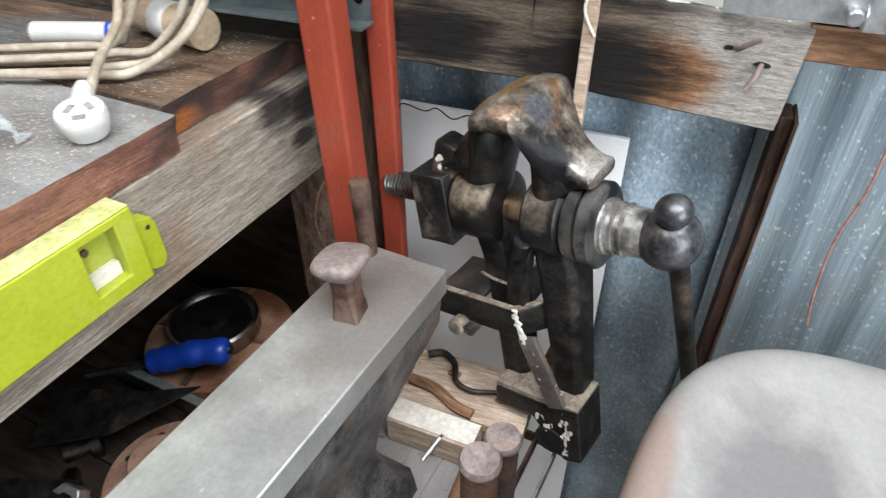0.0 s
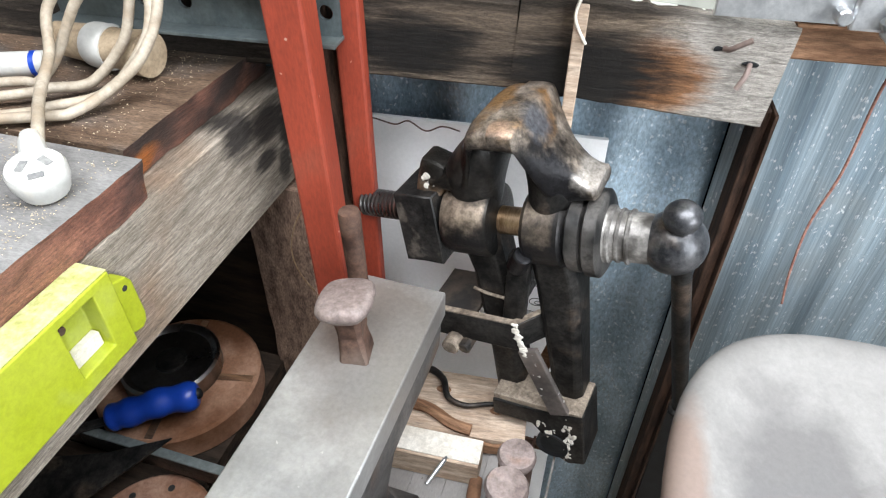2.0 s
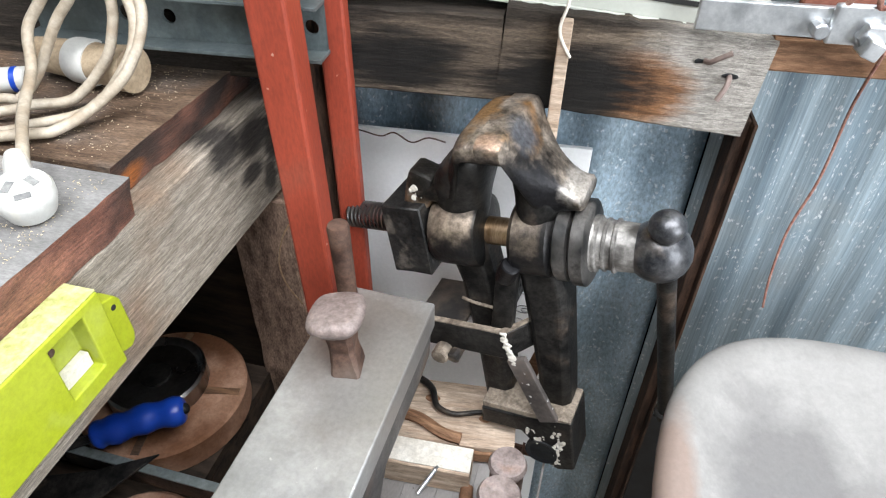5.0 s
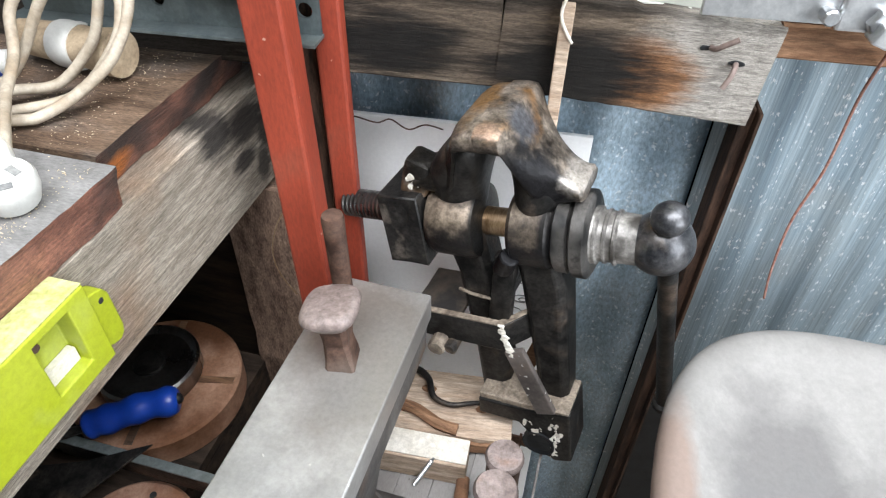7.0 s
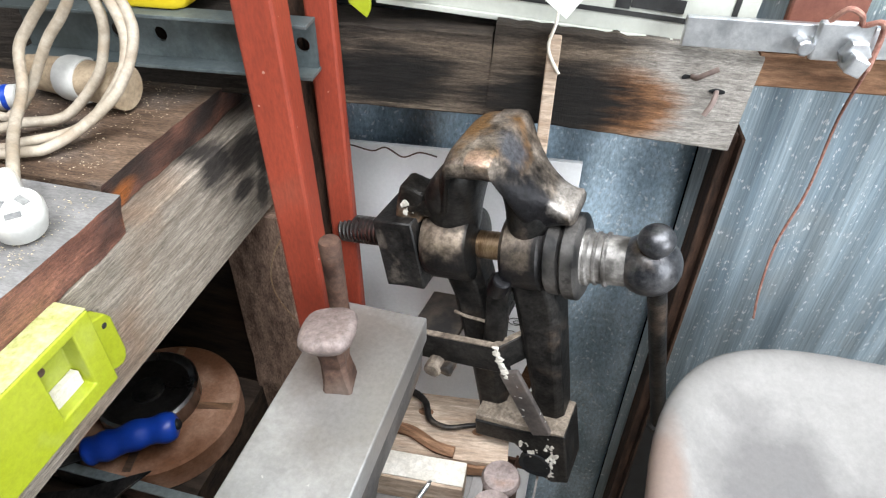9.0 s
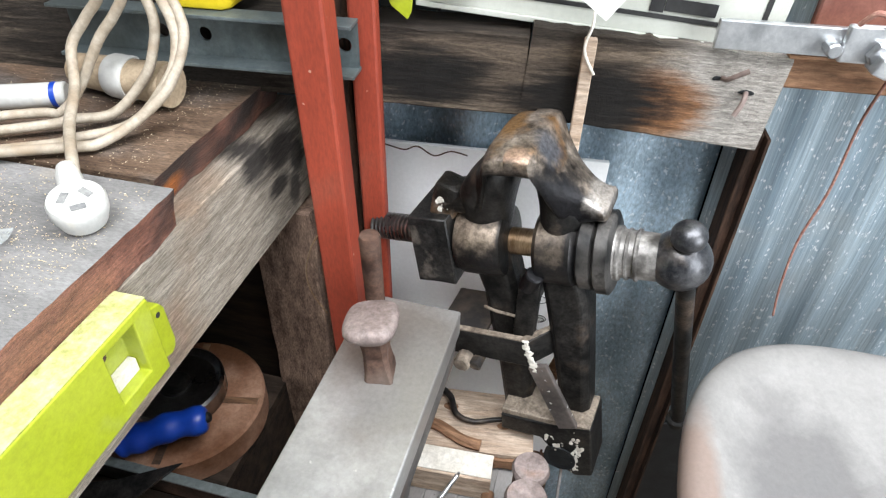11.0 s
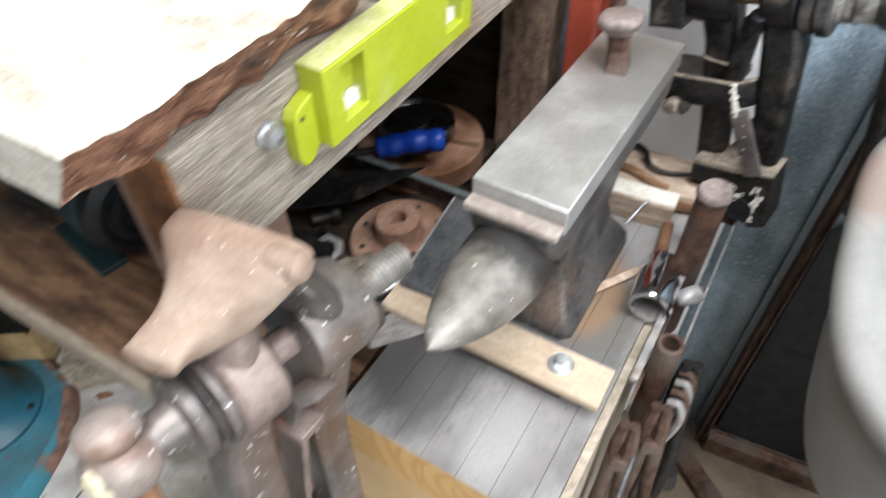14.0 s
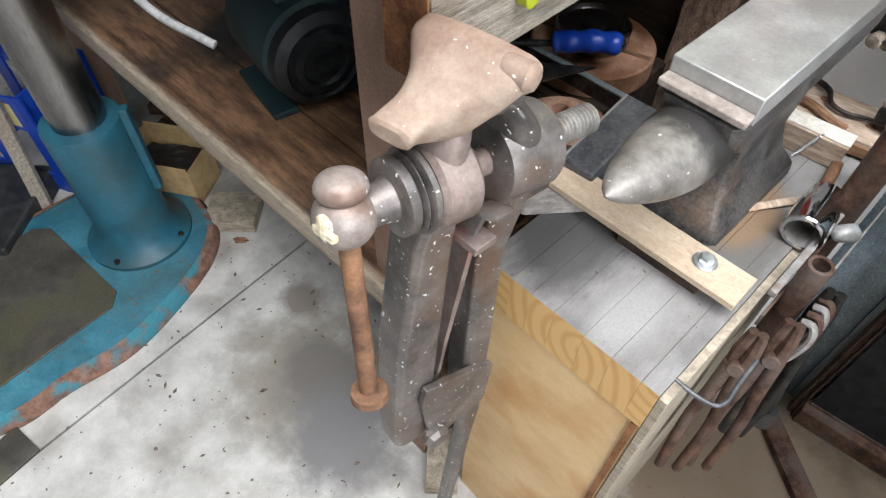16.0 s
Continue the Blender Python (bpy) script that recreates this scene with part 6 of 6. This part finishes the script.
tagged(link("sawdust", bm, "sawdust"), "pale sawdust and chips over the bench boards", "sawdust", kind="stuff")

# ---- under the bench ----
ct = thing("junk_crate", BEN @ pose(-0.17, 0.07, 0.525), "dark wooden box full of iron scrap under the bench", "crate")
part("box", box(-0.20, 0.10, -0.20, 0.17, 0.0, 0.092, 0.002), "cratedark", ct)
for k in range(4):
    part("lid_board", plank(-0.20, 0.10, -0.20 + 0.0925 * k, -0.11 + 0.0925 * k, 0.0925, 0.105 - 0.001 * (k % 2), 0.001, 5.0 + k, 8), "cratedark", ct)
fp = thing("face_plate", pose(-0.345, 0.580, 0.630), "brown rusty lathe face plate with slots", "face plate")
soften(part("disc", lathe([(0.090, 0.0), (0.094, 0.003), (0.094, 0.034), (0.091, 0.037), (0.0, 0.037)], 48), "discrust", fp), 0)
for a in (8, 98, 188, 278):
    part("slot", box(0.045, 0.0885, -0.0045, 0.0045, 0.0365, 0.0378, 0, 1, pose(0, 0, 0, 0, 0, a)), "shelfwood", fp)
dk = thing("steel_hub", pose(-0.352, 0.583, 0.667) @ Matrix.Diagonal((1.15, 1.15, 1.0, 1)), "dark steel hub with a bright rim on the face plate", "hub")
soften(part("rim", lathe([(0.046, 0.0), (0.049, 0.004), (0.049, 0.024), (0.0465, 0.027), (0.044, 0.0255), (0.040, 0.021), (0.02, 0.0205)], 40), "zincdark", dk))
soften(part("boss", lathe([(0.016, 0.0200), (0.015, 0.0235), (0.010, 0.0240), (0.0, 0.0225)], 28), "iron", dk, "dark central boss"))
bh = thing("scraper", pose(0, 0, 0), "hand scraper with a blue plastic handle", "scraper")
soften(part("grip", tube([(-0.362, 0.486, 0.703), (-0.352, 0.491, 0.706), (-0.335, 0.499, 0.709), (-0.315, 0.510, 0.713), (-0.295, 0.520, 0.714), (-0.279, 0.527, 0.714)], lambda t: 0.0152 + 0.0012 * math.sin(24 * t) - 0.004 * max(0.0, (t - 0.93) / 0.07) ** 2 - 0.005 * max(0.0, (0.12 - t) / 0.12), 18), "blue", bh))
part("blade", tube([(-0.43, 0.452, 0.690), (-0.36, 0.487, 0.702)], 0.005, 8), "iron", bh, "dark iron tang")
# No opening is cut; a black ball gives the hole's darkness.
part("hole", ball(0.0078, pose(-0.2785, 0.5262, 0.7180, 0, -30, 24) @ Matrix.Diagonal((0.6, 0.8, 0.8, 1)), 14), "nearblack", bh, "dark sunk ball standing for the shaded hanging hole")
fl = thing("pipe_flange", pose(-0.285, 0.402, 0.630, 4, -3, 0), "rusty pipe flange with a threaded boss", "flange")
soften(part("disc", lathe([(0.064, 0.0), (0.068, 0.003), (0.068, 0.014), (0.065, 0.017), (0.032, 0.018), (0.030, 0.022), (0.029, 0.046), (0.027, 0.048), (0.0125, 0.048), (0.0115, 0.046), (0.0115, 0.03), (0.0, 0.03)], 40), "flangerust", fl), 0)
for k in range(8):
    part("bolt_hole", cyl(0.0038, 0.0165, 0.0178, 10, pose(0.052 * math.cos(k * 0.785), 0.052 * math.sin(k * 0.785), 0), 0.0002), "black", fl)
fb2 = thing("flat_bar", axes((-0.285, 0.467, 0.692), (0.15, -0.013, 0.0), (0, 0, 1)), "grey steel flat bar across the scrap", "bar")
part("bar", box(-0.11, 0.10, -0.0045, 0.0045, -0.026, -0.003, 0.0008), "iron", fb2)
part("edge", box(-0.11, 0.10, -0.005, 0.005, -0.0025, 0.0, 0.0006), "zincdull", fb2, "lighter grey top edge")
bl = thing("scrap_sheet", pose(-0.36, 0.43, 0.683, 8, -6, 18), "dark pointed scrap of sheet steel", "scrap metal")
part("blade", extrude([(-0.09, -0.045), (0.0, -0.03), (0.085, 0.028), (0.02, 0.022), (-0.09, 0.03)], 0.0, 0.003, "z", 0.0005), "iron", bl)
for k, (x, y, z, r, m) in enumerate(((-0.243, 0.432, 0.640, 0.007, "chrome"), (-0.375, 0.352, 0.640, 0.02, "zincdark"), (-0.35, 0.335, 0.636, 0.014, "rust"), (-0.315, 0.318, 0.636, 0.012, "cream"), (-0.40, 0.395, 0.638, 0.018, "iron"), (-0.27, 0.325, 0.638, 0.012, "iron"), (-0.245, 0.36, 0.638, 0.012, "rust"))):
    b = thing("scrap_bolt", pose(x, y, z, 70 + 9 * k, 20 * k, 40 * k), "loose iron bolt or nut in the scrap", "bolt", "scrap bolts")
    soften(part("shank", lathe([(r * 0.5, -0.02), (r * 0.5, 0.008), (r, 0.008), (r, 0.018), (r * 0.8, 0.020)], 6 if k % 2 else 18), m, b))
jp = thing("pipe_offcut", axes((-0.268, 0.285, 0.652), (0.6, 0.8, 0.0), (0, 0, 1)), "grey steel pipe offcut in the scrap", "pipe")
soften(part("tube", lathe([(0.010, -0.05), (0.016, -0.05), (0.016, 0.05), (0.010, 0.05), (0.010, 0.04), (0.0, 0.04)], 20, AX), "zincdark", jp))
jw = thing("charred_block", BEN @ pose(-0.17, -0.135, 0.632, 4, 6, 30), "charred dark wooden block in the scrap", "block")
soften(part("block", rough_up(fine(box(-0.045, 0.045, -0.04, 0.04, -0.002, 0.035, 0), 2), 0.004, 40), "iron", jw))
jr = thing("rag", BEN @ pose(-0.10, -0.095, 0.633, 0, 0, 20), "crumpled pale rag among the scrap", "rag")
soften(part("cloth", rough_up(ball(0.026, Matrix.Diagonal((1.3, 0.8, 0.4, 1)) @ pose(0, 0, 0.02), 24), 0.010, 60), "greyply", jr))
jn = thing("steel_nut", pose(-0.352, 0.335, 0.652, 30, 10, 0), "shiny steel nut in the scrap", "nut")
soften(part("ring", lathe([(0.010, -0.011), (0.019, -0.011), (0.020, 0.0), (0.019, 0.011), (0.010, 0.011), (0.010, -0.011)], 6), "zinc", jn), 0.001)
ds = thing("steel_stake", axes((-0.188, 0.315, 0.722), (0.02, 1, 0.06), (0, 0, 1)), "dark steel stake lying beside the anvil", "stake")
part("bar", box(-0.050, 0.085, -0.021, 0.021, -0.024, 0.0155, 0.003), "stakeiron", ds)
part("worn_face", box(-0.049, 0.084, -0.018, 0.018, 0.0156, 0.0166, 0.0004), "stakeiron", ds)
part("bright_edge", box(-0.049, 0.084, 0.0185, 0.0215, 0.012, 0.0172, 0.0008), "dullsteel", ds, "edge worn bright")

# motor on the shelf
MO = axes((-0.765, 0.350, 0.617), (0.96, -0.27, 0), (0, 0, 1)) @ Matrix.Diagonal((0.85, 0.8, 0.8, 1))
mo = thing("electric_motor", MO, "dusty teal electric motor on the bench shelf", "motor")
soften(part("casing", lathe([(0.06, -0.13), (0.095, -0.12), (0.108, -0.09), (0.108, 0.08), (0.100, 0.09)], 40, AX), "tealdark", mo))
soften(part("end_bell", lathe([(0.100, 0.088), (0.104, 0.094), (0.100, 0.115), (0.080, 0.126), (0.074, 0.120), (0.066, 0.120), (0.062, 0.128), (0.050, 0.130), (0.044, 0.122), (0.020, 0.122), (0.016, 0.134), (0.0, 0.135)], 40, AX), "nearblack", mo, "black end cover with vent rings"))
part("foot", box(-0.075, 0.10, -0.115, -0.060, -0.114, -0.100, 0.003), "tealdark", mo)
part("foot", box(-0.075, 0.10, 0.060, 0.115, -0.114, -0.100, 0.003), "tealdark", mo)
part("terminal_box", box(-0.06, 0.06, -0.05, 0.05, 0.100, 0.15, 0.006), "tealdark", mo)
cs = thing("hanging_strip", pose(0, 0, 0), "bent grey plastic strip hanging under the bench", "strip")
part("strip", tube([(-0.60, -0.01, 1.0), (-0.575, 0.005, 0.955), (-0.52, 0.02, 0.90), (-0.47, 0.034, 0.884), (-0.458, 0.039, 0.879)], 0.0042, 10), "slotgrey", cs)

# ---- drill press ----
DR = pose(-1.155, 0.085, 0)
dr = thing("drill_press", DR, "teal pedestal drill press with a cast iron base", "drill press")


def outline(pts, n=6):
    out = []
    m = len(pts)
    for k in range(m):
        p0, p1, p2, p3 = [Vector(pts[(k + q) % m]) for q in (-1, 0, 1, 2)]
        for s in range(n):
            t = s / n
            out.append(tuple(0.5 * (2 * p1 + (p2 - p0) * t + (2 * p0 - 5 * p1 + 4 * p2 - p3) * t * t + (3 * p1 - p0 - 3 * p2 + p3) * t ** 3)))
    return out


ring = outline([(-0.20, 0.10), (-0.09, 0.165), (0.03, 0.160), (0.115, 0.13), (0.177, 0.06), (0.222, -0.06), (0.248, -0.20), (0.228, -0.33), (0.215, -0.45), (0.10, -0.62), (-0.12, -0.62), (-0.25, -0.45), (-0.255, -0.10)])


def grow(pts, d):
    c = Vector((0, -0.2))
    return [tuple(c + (Vector(p) - c) * (1 - d / max((Vector(p) - c).length, 0.01))) for p in pts]


secs = [[(x, y, 0.0) for x, y in ring], [(x, y, 0.018) for x, y in ring], [(x, y, 0.032) for x, y in grow(ring, 0.008)], [(x, y, 0.036) for x, y in grow(ring, 0.03)]]
soften(part("base", loft(secs), "tealworn", dr, "teal cast base"))
soften(part("base_rim", loft([[(x, y, 0.001) for x, y in grow(ring, -0.0015)], [(x, y, 0.017) for x, y in grow(ring, -0.0015)], [(x, y, 0.0335) for x, y in grow(ring, 0.0085)], [(x, y, 0.0368) for x, y in grow(ring, 0.022)]], cap=False), "rimrust", dr, "rim worn to brown rust"))
soften(part("base_table", loft([rect(-0.20, 0.140, -0.56, -0.135, 0.0362, 0.03), rect(-0.20, 0.140, -0.56, -0.135, 0.040, 0.03)]), "darktable", dr, "dark oily machined base table"), 0.001)
soften(part("column_socket", lathe([(0.118, 0.034), (0.118, 0.046), (0.100, 0.056), (0.086, 0.075), (0.080, 0.11), (0.078, 0.375), (0.076, 0.382), (0.060, 0.384)], 40), "teal", dr))
soften(part("column", cyl(0.0525, 0.10, 1.7, 36), "zincdark", dr, "bare steel column"))
soften(part("table_clamp", lathe([(0.06, 0.815), (0.078, 0.818), (0.080, 0.83), (0.080, 0.98), (0.06, 0.985)], 36), "teal", dr))
for a in (-60, 30):
    part("bolt", cyl(0.008, 0.044, 0.056, 6, pose(0.104 * math.cos(radians(a)), 0.104 * math.sin(radians(a)), 0)), "iron", dr)
part("rack_bar", box(0.078, 0.096, -0.012, 0.012, 0.18, 0.40, 0.004, 2, pose(0, 0, 0, 0, 0, 50)), "teal", dr)
sp = thing("floor_strip", pose(-0.885, -0.40, 0, 0, 0, 4), "dark rubber strip on the floor", "strip")
part("strip", box(-0.05, 0.03, -0.10, 0.05, 0.0, 0.008, 0.002), "darktable", sp)

# ---- beyond the drill ----
cbx = thing("cardboard_box", pose(-1.255, 0.255, 0, 0, 0, 28), "open torn cardboard box of black parts", "box")
for x0, x1, y0, y1, h in ((-0.085, 0.085, -0.0625, -0.060, 0.13), (-0.085, 0.085, 0.060, 0.0625, 0.15), (-0.0875, -0.085, -0.06, 0.06, 0.14), (0.085, 0.0875, -0.06, 0.06, 0.12)):
    part("side", rough_up(box(x0, x1, y0, y1, 0.001, h, 0), 0.001, 30), "card", cbx)
part("bottom", box(-0.085, 0.085, -0.06, 0.06, 0.0, 0.003, 0), "card", cbx)
part("black_part", rough_up(fine(box(-0.08, 0.08, -0.056, 0.056, 0.004, 0.085, 0), 5), 0.012, 30), "black", cbx, "jumble of black parts")
wk = thing("wood_block", pose(-1.050, 0.282, 0, 0, 0, 38), "flat pale wooden board offcut on the floor", "offcut")
part("block", plank(-0.07, 0.055, -0.05, 0.055, 0.0, 0.032, 0.001, 4.0, 6), "greyply", wk)
blu = thing("blue_crate", pose(-1.62, 0.10, 0, 0, 0, 20), "blue plastic crate behind the drill", "crate")
for x0, x1, y0, y1 in ((-0.15, 0.15, -0.105, -0.10), (-0.15, 0.15, 0.10, 0.105), (-0.155, -0.15, -0.1, 0.1), (0.15, 0.155, -0.1, 0.1)):
    part("side", box(x0, x1, y0, y1, 0.0, 0.06, 0.001), "blue", blu)
    part("side", box(x0, x1, y0, y1, 0.20, 0.30, 0.001), "blue", blu)
for x, y in ((-0.15, -0.1), (0.15, -0.1), (0.15, 0.1), (-0.15, 0.1), (0.0, -0.102)):
    part("post", box(x - 0.02, x + 0.02, y - 0.004, y + 0.004, 0.0, 0.30, 0.001), "blue", blu)
part("sticker", box(0.06, 0.13, -0.107, -0.1056, 0.215, 0.28, 0), "yellowwood", blu, "pale yellow label")
wst = thing("wooden_stake", look((-1.42, -0.02, 0.0), (-1.52, 0.06, 0.6)) @ pose(0, 0, 0, 180, 0, 0), "grey wooden stake leaning by the crate", "stake")
part("stake", box(-0.016, 0.016, -0.010, 0.010, 0.0, 0.55, 0.002), "weathered", wst)
cas = thing("black_case", pose(-1.50, -0.12, 0, 0, 0, 38), "low black case on the floor", "case")
part("shell", box(-0.10, 0.12, -0.14, 0.14, 0.0, 0.06, 0.006), "black", cas)
for k in range(5):
    t = thing("timber_offcut", pose(-1.35 - 0.08 * (k % 3), 0.42 + 0.05 * k, 0.03 * (k % 2), 0, 0, 15 + 23 * k), "dusty timber offcut stacked under the shelf", "offcut", "offcuts under the shelf")
    part("board", plank(-0.14, 0.14, -0.04, 0.04, 0.0, 0.03, 0.001, k + 2.0, 6), ("shelfwood", "dark_board", "weathered")[k % 3], t)
lf = thing("dry_leaf", pose(-0.985, 0.235, 0.001, 0, 0, 30), "brown dry leaf on the concrete", "leaf")
part("blade", rough_up(fine(extrude([(-0.02, 0.0), (-0.008, -0.009), (0.012, -0.007), (0.022, 0.003), (0.006, 0.009), (-0.012, 0.007)], 0.0, 0.0012), 1), 0.003, 60), "brownwood", lf)
bm = bmesh.new()
for k in range(420):
    x, y = rngs.uniform(-1.0, 0.4), rngs.uniform(-0.5, 0.75)
    if -0.25 < x < 0.06 and y > 0.08:
        continue
    r, a = 0.0008 + 0.0055 * rngs.random() ** 3, rngs.uniform(0, 6.28)
    e = rngs.uniform(0.3, 1.0)
    q = [bm.verts.new((x + r * (1.6 * math.cos(h) * math.cos(a) - e * math.sin(h) * math.sin(a)), y + r * (1.6 * math.cos(h) * math.sin(a) + e * math.sin(h) * math.cos(a)), 0.0006 + 0.4 * r * (h > 3))) for h in (0, 1.5, 3.1, 4.6)]
    bm.faces.new(q)
tagged(link("floor_debris", bm, "debris"), "small chips and dirt scattered over the concrete", "debris", kind="stuff")
